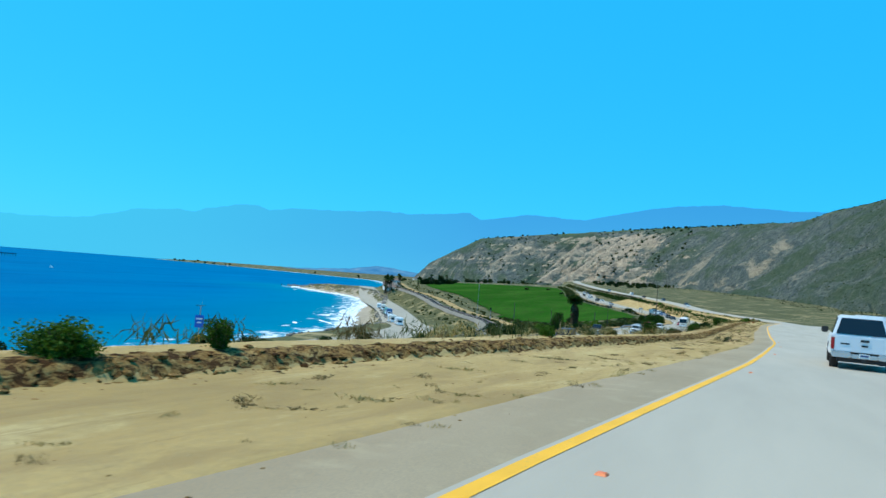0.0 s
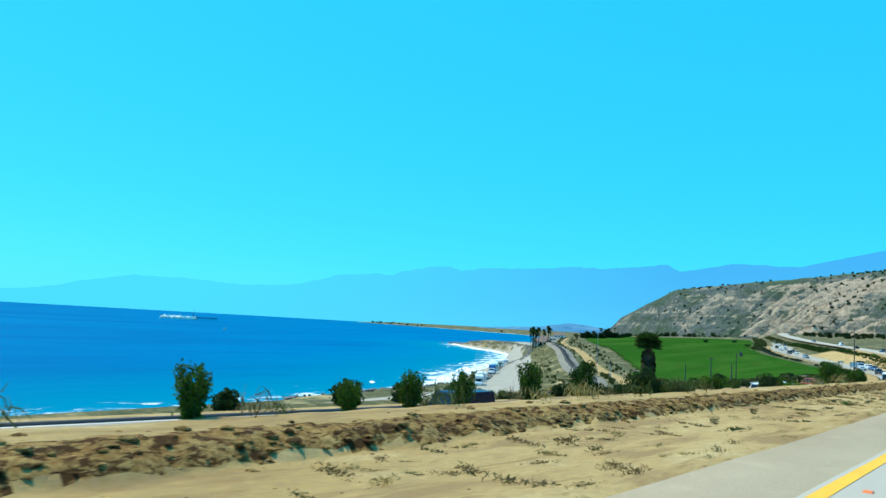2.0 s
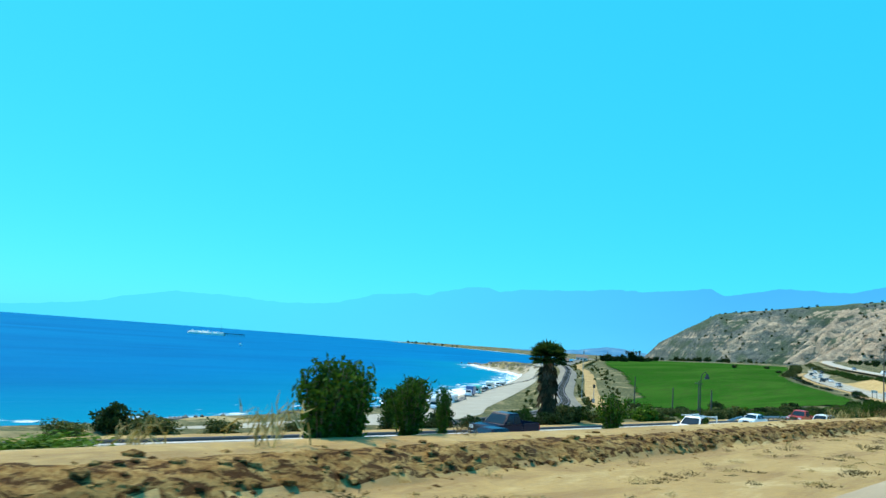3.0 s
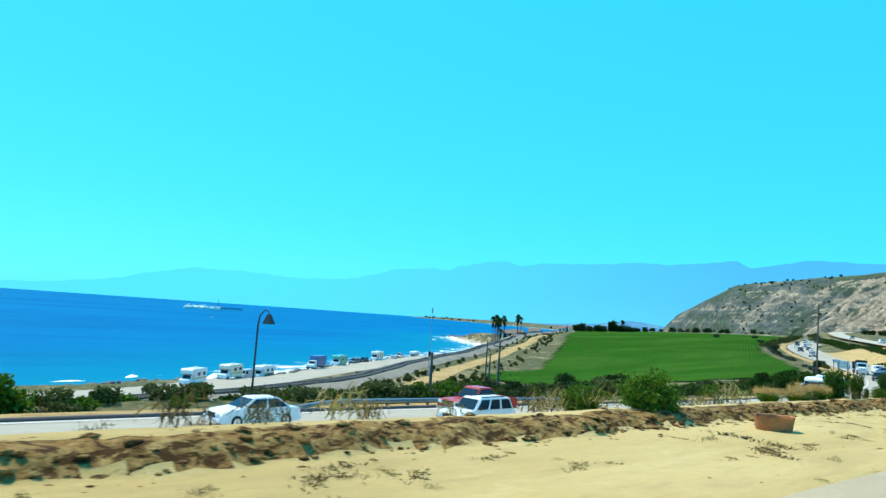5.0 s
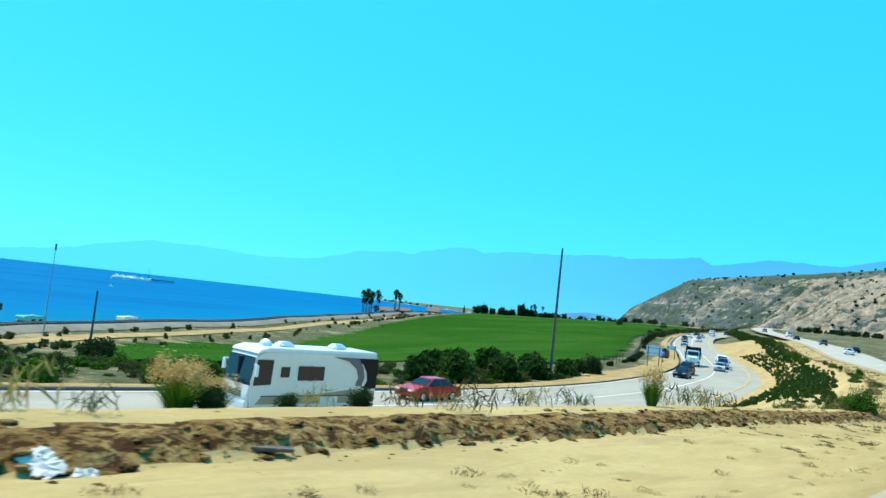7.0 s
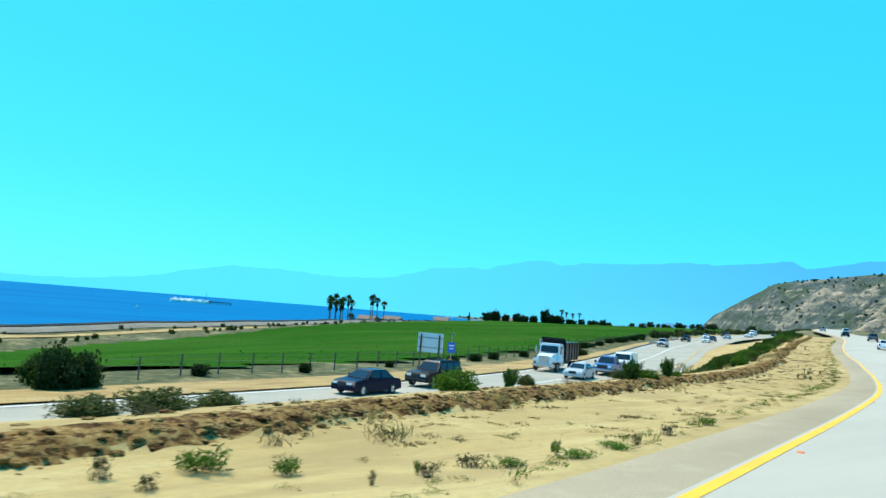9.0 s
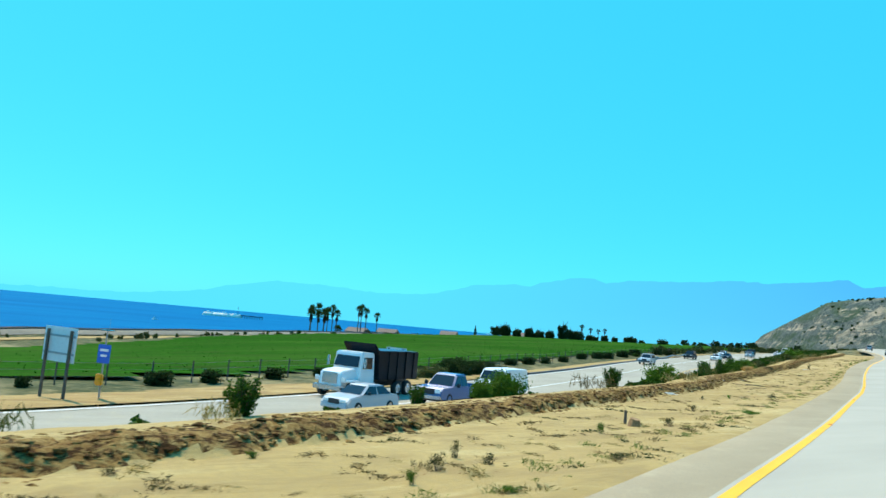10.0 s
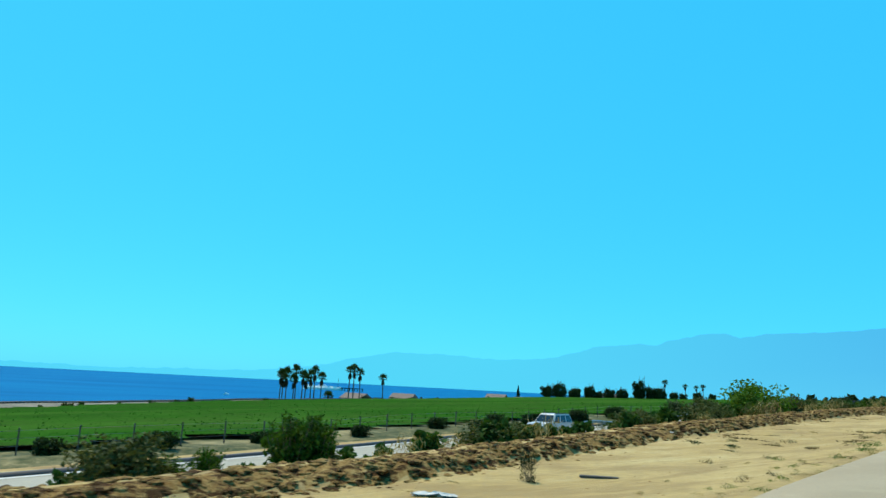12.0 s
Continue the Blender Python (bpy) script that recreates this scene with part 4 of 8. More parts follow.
def grass_clump(seed, mat, label, blades=420, height=1.0, plume=None, name="grass_clump", wide=0.42):
    """A fountain of blades, 1 m high at size 1."""
    rng = np.random.default_rng(seed)
    t = thing(name, label, "grass")
    a, k = rng.uniform(0, 6.28, blades), rng.uniform(0, 1, blades) ** 0.7
    h = height * rng.uniform(0.45, 0.85, blades)
    V, F = [], []
    for i in range(blades):
        cx, cy = math.cos(a[i]), math.sin(a[i])
        bx, by = cx * 0.12 * k[i], cy * 0.12 * k[i]
        w = 0.012
        for q, drop_k in ((0.0, 0), (0.5, 0), (0.85, 0.02), (1.0, 0.12)):
            r = k[i] * wide * q ** 1.5
            z = h[i] * (q - drop_k * k[i])
            ww = w * (1 - q * 0.8)
            V += [(bx + cx * r - cy * ww, by + cy * r + cx * ww, z), (bx + cx * r + cy * ww, by + cy * r - cx * ww, z)]
        b = i * 8
        F += [(b, b + 1, b + 3, b + 2), (b + 2, b + 3, b + 5, b + 4), (b + 4, b + 5, b + 7, b + 6)]
    me = bpy.data.meshes.new("blades")
    me.from_pydata(V, [], F)
    me.update()
    part("tuft", me, mat, t)
    if plume:
        n = 60
        pts = []
        for _ in range(n):
            aa, kk = rng.uniform(0, 6.28), rng.uniform(0, 1) ** 0.6
            top = np.array([math.cos(aa) * wide * kk, math.sin(aa) * wide * kk, height * rng.uniform(0.62, 1.0)])
            for _ in range(26):
                pts.append(top + rng.normal(size=3) * (0.03, 0.03, 0.085))
        part("plume_head", leaf_mesh("plumes", pts, 0.07, 0.016, rng, 0.6), plume, t, "feathery tan seed plumes")
    return t


def weed(seed, mat, label, n=260, name="weed", wide=0.5, high=0.28):
    rng = np.random.default_rng(seed)
    t = thing(name, label, "weed")
    part("woody_base", stems(rng, 18, high * 1.3, wide * 0.8, 0.006), BARK, t)
    p = lumps(rng, n, wide, wide, high, 12, 0.2)
    part("foliage", leaf_mesh("foliage", p, 0.10, 0.022, rng, 0.4), mat, t)
    return t


def broad_tree(seed, mat, label, height=9.0, wide=3.6, leaves=2600, name="tree", leaf=0.34, low=0.12, clumps=18):
    rng = np.random.default_rng(seed)
    t = thing(name, label, "tree")
    bm = tube([(0, 0, -0.3), (0.1, 0, height * 0.2), (0.05, 0.1, height * 0.45), (0.0, 0.1, height * 0.75)], [0.3, 0.24, 0.16, 0.05], 8)
    for _ in range(8):
        a, z = rng.uniform(0, 6.28), height * rng.uniform(0.2, 0.5)
        tube([(0.05, 0.05, z), (math.cos(a) * wide * 0.35, math.sin(a) * wide * 0.35, z + height * 0.14), (math.cos(a) * wide * 0.7, math.sin(a) * wide * 0.7, z + height * 0.3)], [0.1, 0.07, 0.02], 5, bm)
    part("trunk", bm, BARK, t)
    p = lumps(rng, leaves, wide, wide, height * 0.42, clumps, 0.3)
    p[:, 2] = p[:, 2] + height * low
    p = p[p[:, 2] > height * low * 0.85 + 0.1]
    if low == 0:
        p = np.concatenate([p, p[::2] * (0.95, 0.95, 0.42)])
    part("crown", leaf_mesh("crown", p, leaf, leaf * 0.6, rng, 0.2), mat, t)
    return t


def fan_palm(seed, label, height=7.0, trunk_r=0.28, skirt=0.6, crown=1.3, fronds=46, name="palm_tree", blade=0.032):
    """A fan palm; skirt: the share of the trunk hung with dead fronds."""
    rng = np.random.default_rng(seed)
    t = thing(name, label, "palm tree")
    hub = height - crown * 0.75
    sway = rng.uniform(-0.02, 0.02, 2) * height
    pts = [(sway[0] * (q ** 2), sway[1] * (q ** 2), -0.3 + (hub + 0.3) * q) for q in np.linspace(0, 1, 7)]
    part("trunk", tube(pts, np.linspace(trunk_r * 1.25, trunk_r * 0.8, 7), 9), BARK, t)
    top = np.array(pts[-1])

    def fan(V, F, base, way, size, spread_deg, nb=9):
        way = way / np.linalg.norm(way)
        side = np.cross(way, (0, 0, 1.0))
        side /= max(np.linalg.norm(side), 1e-6)
        nrm = np.cross(side, way)
        stem = base + way * size * 0.45
        for i in range(nb):
            aa = math.radians(spread_deg * (i / (nb - 1) - 0.5))
            dv = way * math.cos(aa) + side * math.sin(aa)
            tip = stem + dv * size * 0.55 - np.array((0, 0, 0.12 * size)) * abs(i / (nb - 1) - 0.5) * 2
            mid = stem + dv * size * 0.3
            ww = side * math.cos(aa) * size * blade - way * math.sin(aa) * size * blade
            b = len(V)
            V.extend([stem, mid - ww, tip, mid + ww + nrm * size * 0.01])
            F.append((b, b + 1, b + 2, b + 3))
        b = len(V)
        w2 = side * size * 0.015
        V.extend([base - w2, base + w2, stem + w2, stem - w2])
        F.append((b, b + 1, b + 2, b + 3))

    V, F = [], []
    for _ in range(fronds):
        a, e = rng.uniform(0, 6.28), rng.uniform(-0.45, 1.35)
        fan(V, F, top, np.array([math.cos(a) * math.cos(e), math.sin(a) * math.cos(e), math.sin(e)]), crown * rng.uniform(0.8, 1.1), 150)
    me = bpy.data.meshes.new("crown")
    me.from_pydata([tuple(v) for v in V], [], F)
    me.update()
    part("crown", me, LEAF_PALM, t)
    if skirt > 0:
        V, F = [], []
        for _ in range(int(150 * skirt + 20)):
            a, z = rng.uniform(0, 6.28), hub - rng.uniform(0, 1) * skirt * hub
            base = np.array([math.cos(a) * trunk_r * 0.9 + top[0] * (z / hub) ** 2, math.sin(a) * trunk_r * 0.9 + top[1] * (z / hub) ** 2, z])
            fan(V, F, base, np.array([math.cos(a) * 0.32, math.sin(a) * 0.32, -1.0]), crown * rng.uniform(0.55, 0.85), 60, 6)
        me = bpy.data.meshes.new("skirt")
        me.from_pydata([tuple(v) for v in V], [], F)
        me.update()
        part("skirt", me, LEAF_SKIRT, t, "hanging skirt of dead brown fronds")
    return t


def spread_copies(base, places, group=""):
    """Stands the first at its place and copies for the rest; places: x, y, turn, size, tall."""
    if group:
        base["group"] = group
    first = True
    for x, y, turn, size, tall in places:
        m = stand(x, y, turn, size, 0.04 * size, tall)
        if first:
            base.matrix_basis = m
            first = False
        else:
            base_scale = base.scale.copy()
            base.scale = (1, 1, 1)
            copy_thing(base, m)
            base.scale = base_scale


# ---------------------------------------------------------------- vehicles
def paint_material(name, color, rough=0.28):
    k = Nodes(name)
    a = k.noise(3.0, 4)
    c = k.mix(k.ramp(a, (0.4, (0.0,)), (0.75, (0.25,))), color, tuple(v * 0.8 + 0.012 for v in color))
    k.bsdf.inputs["Coat Weight"].default_value = 0.1 if max(color) > 0.1 else 0.0
    return k.done(c, rough, spec=0.25 if max(color) > 0.1 else 0.1)


PAINT = {n: paint_material("car_paint_" + n, c) for n, c in dict(white=(0.75, 0.77, 0.78), silver=(0.42, 0.45, 0.48), black=(0.012, 0.013, 0.016), navy=(0.004, 0.010, 0.03), red=(0.42, 0.02, 0.018),
                                                               blue=(0.05, 0.14, 0.32), grey=(0.12, 0.13, 0.14), yellow=(0.7, 0.6, 0.05), cream=(0.74, 0.70, 0.61), tan=(0.36, 0.27, 0.17), teal=(0.10, 0.45, 0.36), orange=(0.75, 0.36, 0.03)).items()}
GLASS = glass_material()
RUBBER = plain_material("tyre_rubber", (0.018, 0.018, 0.018), 0.85)
CHROME = plain_material("chrome", (0.55, 0.56, 0.57), 0.25, 0.9)
TRIM = plain_material("black_trim", (0.02, 0.02, 0.021), 0.6)
LAMP_CLEAR = plain_material("clear_lamp", (0.75, 0.76, 0.74), 0.15)
LAMP_RED = plain_material("red_lamp", (0.4, 0.012, 0.012), 0.25)
PLATE = plain_material("plate_white", (0.7, 0.7, 0.68), 0.5)
PLATE_BARS = plain_material("plate_bars", (0.05, 0.07, 0.18), 0.6)


def wheels(t, radius, width, half, ys):
    for y in ys:
        for sx in (-1, 1):
            w = part("wheel", disc_wheel(radius, width), RUBBER, t)
            w.location = (sx * (half - width / 2 + 0.02), y, radius)
            part("rim", rim_disc(radius, width), CHROME, w, "bright metal rim")


def windows(t, y0, y1, z0, half0, ty0, ty1, z1, half1, sides=2, rear=True):
    """Windscreen, rear window and side panes, slightly proud of a cabin shaped by frustum()."""

    def lerp(a, b, k):
        return a + (b - a) * k

    lo, hi, out = 0.10, 0.86, 0.012
    zl, zh = lerp(z0, z1, lo), lerp(z0, z1, hi)
    hl, hh = lerp(half0, half1, lo), lerp(half0, half1, hi)
    fl, fh = lerp(y1, ty1, lo), lerp(y1, ty1, hi)
    part("windscreen", pane([(-hl * 0.9, fl + out, zl), (hl * 0.9, fl + out, zl), (hh * 0.88, fh + out, zh), (-hh * 0.88, fh + out, zh)]), GLASS, t)
    rl, rh = lerp(y0, ty0, lo), lerp(y0, ty0, hi)
    if rear:
        part("rear_window", pane([(hl * 0.88, rl - out, zl), (-hl * 0.88, rl - out, zl), (-hh * 0.86, rh - out, zh), (hh * 0.86, rh - out, zh)]), GLASS, t)
    for sx in (-1, 1):
        for i in range(sides):
            a0, a1 = i / sides + 0.03, (i + 1) / sides - 0.03
            p = [(sx * (hl + out), lerp(rl + 0.08, fl - 0.12, a0), zl), (sx * (hl + out), lerp(rl + 0.08, fl - 0.12, a1), zl),
                 (sx * (hh + out), lerp(rh + 0.08, fh - 0.12, a1), zh), (sx * (hh + out), lerp(rh + 0.08, fh - 0.12, a0), zh)]
            part("side_window", pane(p if sx > 0 else p[::-1]), GLASS, t)


def lamps_and_bumpers(t, half, front, rear, z, bumper_mat, tall=0.16):
    for sx in (-1, 1):
        part("headlight", boxes((sx * half * 0.62 - 0.2, sx * half * 0.62 + 0.2, front - 0.06, front + 0.03, z - tall / 2, z + tall / 2), bevel=0.02), LAMP_CLEAR, t)
        part("taillight", boxes((sx * half * 0.86 - 0.1, sx * half * 0.86 + 0.1, rear - 0.03, rear + 0.06, z - tall * 0.9, z + tall * 0.9), bevel=0.02), LAMP_RED, t)
        part("mirror", boxes((sx * (half + 0.08) - 0.09, sx * (half + 0.08) + 0.09, front - 1.75, front - 1.65, z + 0.3, z + 0.45), bevel=0.02), TRIM, t)
    part("grille", boxes((-half * 0.42, half * 0.42, front - 0.03, front + 0.035, z - 0.16, z + 0.08), bevel=0.015), TRIM, t)
    part("front_bumper", boxes((-half * 0.95, half * 0.95, front - 0.12, front + 0.07, z - 0.36, z - 0.2), bevel=0.03), bumper_mat, t)
    part("rear_bumper", boxes((-half * 0.95, half * 0.95, rear - 0.1, rear + 0.1, z - 0.4, z - 0.22), bevel=0.03), bumper_mat, t)
    p = part("number_plate", boxes((-0.16, 0.16, rear - 0.125, rear - 0.105, z - 0.39, z - 0.24)), PLATE, t)
    part("plate_bar", boxes((-0.12, 0.12, rear - 0.13, rear - 0.126, z - 0.345, z - 0.285)), PLATE_BARS, p)


def sedan(color, label):
    t = thing("car", label, "car")
    part("body", extrude_profile([(-2.3, 0.3), (-2.35, 0.62), (-2.25, 0.92), (-1.4, 0.98), (1.0, 0.96), (2.05, 0.82), (2.32, 0.6), (2.3, 0.28), (1.8, 0.22), (-1.8, 0.22)], 0.9, 0.08), PAINT[color], t)
    part("cabin", frustum(-1.75, 1.15, 0.93, 0.8, -1.05, 0.3, 1.44, 0.58), PAINT[color], t)
    windows(t, -1.75, 1.15, 0.93, 0.8, -1.05, 0.3, 1.44, 0.58)
    wheels(t, 0.32, 0.21, 0.9, (-1.42, 1.4))
    lamps_and_bumpers(t, 0.86, 2.3, -2.33, 0.68, PAINT[color], 0.13)
    return t


def suv(color, label):
    t = thing("sport_utility_vehicle", label, "car")
    part("body", extrude_profile([(-2.4, 0.4), (-2.45, 0.8), (-2.4, 1.1), (1.05, 1.1), (2.2, 1.0), (2.42, 0.75), (2.4, 0.38), (1.9, 0.32), (-1.9, 0.32)], 0.96, 0.07), PAINT[color], t)
    part("cabin", frustum(-2.38, 1.15, 1.05, 0.88, -2.15, 0.45, 1.76, 0.68), PAINT[color], t)
    windows(t, -2.38, 1.15, 1.05, 0.88, -2.15, 0.45, 1.76, 0.68, 3)
    part("roof_rack", boxes((-0.55, -0.5, -1.8, 0.2, 1.76, 1.82), (0.5, 0.55, -1.8, 0.2, 1.76, 1.82)), TRIM, t)
    wheels(t, 0.37, 0.25, 0.96, (-1.5, 1.5))
    lamps_and_bumpers(t, 0.92, 2.42, -2.44, 0.82, TRIM, 0.17)
    return t


def pickup(color, label, cargo=None):
    t = thing("pickup_truck", label, "pickup truck")
    part("body", extrude_profile([(-0.9, 0.48), (-0.9, 1.16), (1.15, 1.16), (2.55, 1.1), (2.82, 0.92), (2.85, 0.5), (2.3, 0.42), (-0.9, 0.42)], 1.0, 0.06), PAINT[color], t)
    part("cabin", frustum(-0.88, 1.3, 1.12, 0.93, -0.62, 0.55, 1.88, 0.72), PAINT[color], t)
    windows(t, -0.88, 1.3, 1.12, 0.93, -0.62, 0.55, 1.88, 0.72)
    for sx in (-1, 1):
        part("bed_side", boxes((sx * 0.965 - 0.04, sx * 0.965 + 0.04, -2.85, -0.92, 0.52, 1.2), bevel=0.025), PAINT[color], t)
    part("bed_floor", boxes((-0.92, 0.92, -2.8, -0.92, 0.6, 0.68)), TRIM, t)
    gate = part("tailgate", boxes((-0.92, 0.92, -2.9, -2.82, 0.66, 1.2), bevel=0.025), PAINT[color], t)
    part("handle", boxes((-0.13, 0.13, -2.925, -2.9, 1.02, 1.1), bevel=0.008), TRIM, gate)
    part("badge", boxes((-0.1, 0.1, -2.915, -2.9, 0.86, 0.92), bevel=0.006), TRIM, gate)
    part("lettering_bar", boxes((-0.72, -0.45, -2.912, -2.9, 0.9, 0.95)), TRIM, gate)
    wheels(t, 0.4, 0.26, 0.98, (-1.85, 1.75))
    for sx in (-1, 1):
        part("headlight", boxes((sx * 0.72 - 0.18, sx * 0.72 + 0.18, 2.78, 2.86, 0.82, 1.04), bevel=0.02), LAMP_CLEAR, t)
        part("taillight", boxes((sx * 0.955 - 0.055, sx * 0.955 + 0.055, -2.9, -2.83, 0.72, 1.12), bevel=0.015), LAMP_RED, t)
        part("mirror", boxes((sx * 1.14 - 0.12, sx * 1.14 + 0.12, 0.95, 1.05, 1.15, 1.38), bevel=0.03), TRIM, t)
    part("grille", boxes((-0.5, 0.5, 2.8, 2.88, 0.72, 1.05), bevel=0.02), TRIM, t)
    part("front_bumper", boxes((-0.98, 0.98, 2.75, 2.95, 0.45, 0.66), bevel=0.04), CHROME, t)
    bump = part("rear_bumper", boxes((-0.98, -0.4, -3.05, -2.86, 0.46, 0.66), (0.4, 0.98, -3.05, -2.86, 0.46, 0.66), (-0.4, 0.4, -3.0, -2.86, 0.46, 0.6), bevel=0.025), CHROME, t)
    plate = part("number_plate", boxes((-0.16, 0.16, -3.02, -3.005, 0.49, 0.63)), PLATE, t)
    part("plate_bar", boxes((-0.12, 0.12, -3.026, -3.021, 0.535, 0.59)), PLATE_BARS, plate)
    part("hitch", boxes((-0.06, 0.06, -3.05, -2.6, 0.36, 0.45), (-0.7, 0.7, -2.75, -2.6, 0.3, 0.44)), TRIM, t)
    part("chassis", boxes((-0.8, 0.8, -2.7, 2.5, 0.3, 0.5)), TRIM, t)
    if cargo:
        part("lumber_rack", boxes((-0.9, 0.9, -2.7, -2.62, 1.75, 1.82), (-0.9, 0.9, -1.0, -0.92, 1.9, 1.96), (-0.9, -0.83, -2.7, 1.0, 1.9, 1.96), (0.83, 0.9, -2.7, 1.0, 1.9, 1.96), (-0.9, -0.83, -2.7, -2.62, 1.2, 1.9), (0.83, 0.9, -2.7, -2.62, 1.2, 1.9)), PAINT[cargo], t)
    return t


def cargo_van(color, label):
    t = thing("van", label, "van")
    part("body", extrude_profile([(-2.65, 0.42), (-2.7, 1.2), (-2.6, 2.02), (1.2, 2.05), (1.55, 1.95), (2.05, 1.22), (2.72, 1.08), (2.8, 0.7), (2.75, 0.4), (2.2, 0.34), (-2.2, 0.34)], 1.0, 0.14, 0.06), PAINT[color], t)
    part("windscreen", pane([(-0.84, 2.03, 1.3), (0.84, 2.03, 1.3), (0.76, 1.62, 1.88), (-0.76, 1.62, 1.88)]), GLASS, t)
    for sx in (-1, 1):
        p = [(sx * 0.975, 0.75, 1.28), (sx * 0.975, 1.7, 1.28), (sx * 0.905, 1.42, 1.82), (sx * 0.905, 0.75, 1.82)]
        part("side_window", pane(p if sx > 0 else p[::-1]), GLASS, t)
    part("rear_window", pane([(0.8, -2.69, 1.3), (-0.8, -2.69, 1.3), (-0.78, -2.64, 1.85), (0.78, -2.64, 1.85)]), GLASS, t)
    wheels(t, 0.37, 0.24, 0.98, (-1.7, 1.85))
    lamps_and_bumpers(t, 0.94, 2.79, -2.68, 0.86, TRIM, 0.2)
    return t


def side_patch(sx, x, outline, thick=0.008):
    """A flat patch on a vehicle's side, from its outline in y and z."""
    bm = bmesh.new()
    a = [bm.verts.new((sx * (x + thick), y, z)) for y, z in outline]
    b = [bm.verts.new((sx * (x - thick), y, z)) for y, z in outline]
    bm.faces.new(a)
    bm.faces.new(b[::-1])
    for k in range(len(a)):
        bm.faces.new((a[k], b[k], b[(k + 1) % len(b)], a[(k + 1) % len(a)]))
    bmesh.ops.recalc_face_normals(bm, faces=bm.faces)
    return bm


def motorhome(label):
    t = thing("motorhome", label, "motorhome")
    part("body", extrude_profile([(-4.6, 0.5), (-4.7, 0.9), (-4.64, 3.05), (-4.5, 3.14), (3.7, 3.16), (4.15, 3.05), (4.38, 2.75), (4.52, 1.9), (4.66, 1.35), (4.68, 0.9), (4.55, 0.5), (4.2, 0.42), (-4.2, 0.42)], 1.25, 0.05, 0.09), PAINT["cream"], t, "cream fibreglass body")
    part("roof_cap", extrude_profile([(-4.55, 3.08), (-4.5, 3.24), (3.6, 3.28), (4.2, 3.14), (4.34, 2.98), (3.9, 3.06)], 1.22, 0.03, 0.04), PAINT["white"], t)
    for y in (-2.3, 1.7):
        part("air_conditioner", frustum(y - 0.6, y + 0.6, 3.22, 0.42, y - 0.4, y + 0.4, 3.52, 0.3, 0.1), PAINT["white"], t)
    bm = bmesh.new()
    bmesh.ops.create_uvsphere(bm, u_segments=14, v_segments=8, radius=0.36)
    for v in bm.verts:
        v.co = Vector((v.co.x, v.co.y + 3.0, max(v.co.z, -0.1) * 0.9 + 3.3))
    part("satellite_dome", bm, PAINT["white"], t)
    part("windscreen", pane([(-1.16, 4.60, 1.5), (1.16, 4.60, 1.5), (1.12, 4.40, 2.82), (-1.12, 4.40, 2.82)], 0.03), GLASS, t)
    part("screen_pillar", boxes((-0.03, 0.03, 4.46, 4.64, 1.52, 2.75)), TRIM, t)
    for sx in (-1, 1):
        part("side_window", side_patch(sx, 1.252, [(3.3, 1.55), (4.45, 1.5), (4.3, 2.72), (3.25, 2.72)]), GLASS, t)
        win = part("side_window", side_patch(sx, 1.252, [(-0.4, 1.75), (1.5, 1.75), (1.5, 2.45), (-0.4, 2.45)]), GLASS, t)
        part("frame", side_patch(sx, 1.258, [(0.52, 1.72), (0.62, 1.72), (0.62, 2.48), (0.52, 2.48)]), TRIM, win)
        part("side_window", side_patch(sx, 1.252, [(2.1, 1.9), (2.7, 1.9), (2.7, 2.4), (2.1, 2.4)]), GLASS, t)
        part("swoosh", side_patch(sx, 1.255, [(-4.62, 1.35), (-4.62, 2.9), (-3.1, 2.92), (-2.75, 2.75), (-3.4, 2.6), (-3.75, 2.2), (-3.85, 1.75), (-3.6, 1.4), (-3.9, 1.3)]), PAINT["black"], t, "dark crescent-shaped swoosh")
        part("swoosh", side_patch(sx, 1.257, [(-3.0, 2.92), (-1.0, 2.95), (-2.2, 2.75), (-2.9, 2.35), (-3.1, 1.9), (-2.9, 1.5), (-3.4, 1.45), (-3.6, 1.9), (-3.45, 2.4)]), PAINT["grey"], t, "grey curved stripe")
        part("stripe", side_patch(sx, 1.256, [(-4.55, 0.62), (4.2, 0.62), (3.8, 0.95), (0.5, 1.02), (-2.4, 1.28), (-4.55, 1.22)]), PAINT["tan"], t, "tan swept lower stripe")
        part("skirt_line", side_patch(sx, 1.262, [(-4.5, 0.98), (3.9, 0.98), (3.9, 1.03), (-4.5, 1.03)]), TRIM, t)
        part("locker_door", side_patch(sx, 1.259, [(-1.6, 0.6), (-0.3, 0.6), (-0.3, 0.95), (-1.6, 0.95)]), PAINT["cream"], t)
        part("headlight", boxes((sx * 0.92 - 0.22, sx * 0.92 + 0.22, 4.6, 4.72, 0.92, 1.16), bevel=0.03), LAMP_CLEAR, t)
        part("mirror", boxes((sx * 1.48 - 0.12, sx * 1.48 + 0.12, 4.42, 4.56, 1.95, 2.5), bevel=0.03), PAINT["white"], t)
        part("mirror_arm", boxes((sx * 1.3 - 0.12, sx * 1.3 + 0.12, 4.42, 4.5, 2.46, 2.52)), PAINT["white"], t)
    for z in (0.92, 1.02, 1.12):
        part("grille", boxes((-0.62, 0.62, 4.64, 4.72, z, z + 0.05), bevel=0.01), TRIM, t)
    part("front_bumper", boxes((-1.22, 1.22, 4.55, 4.82, 0.42, 0.78), bevel=0.07), PAINT["white"], t)
    wheels(t, 0.45, 0.28, 1.22, (-2.7, 2.7))
    return t


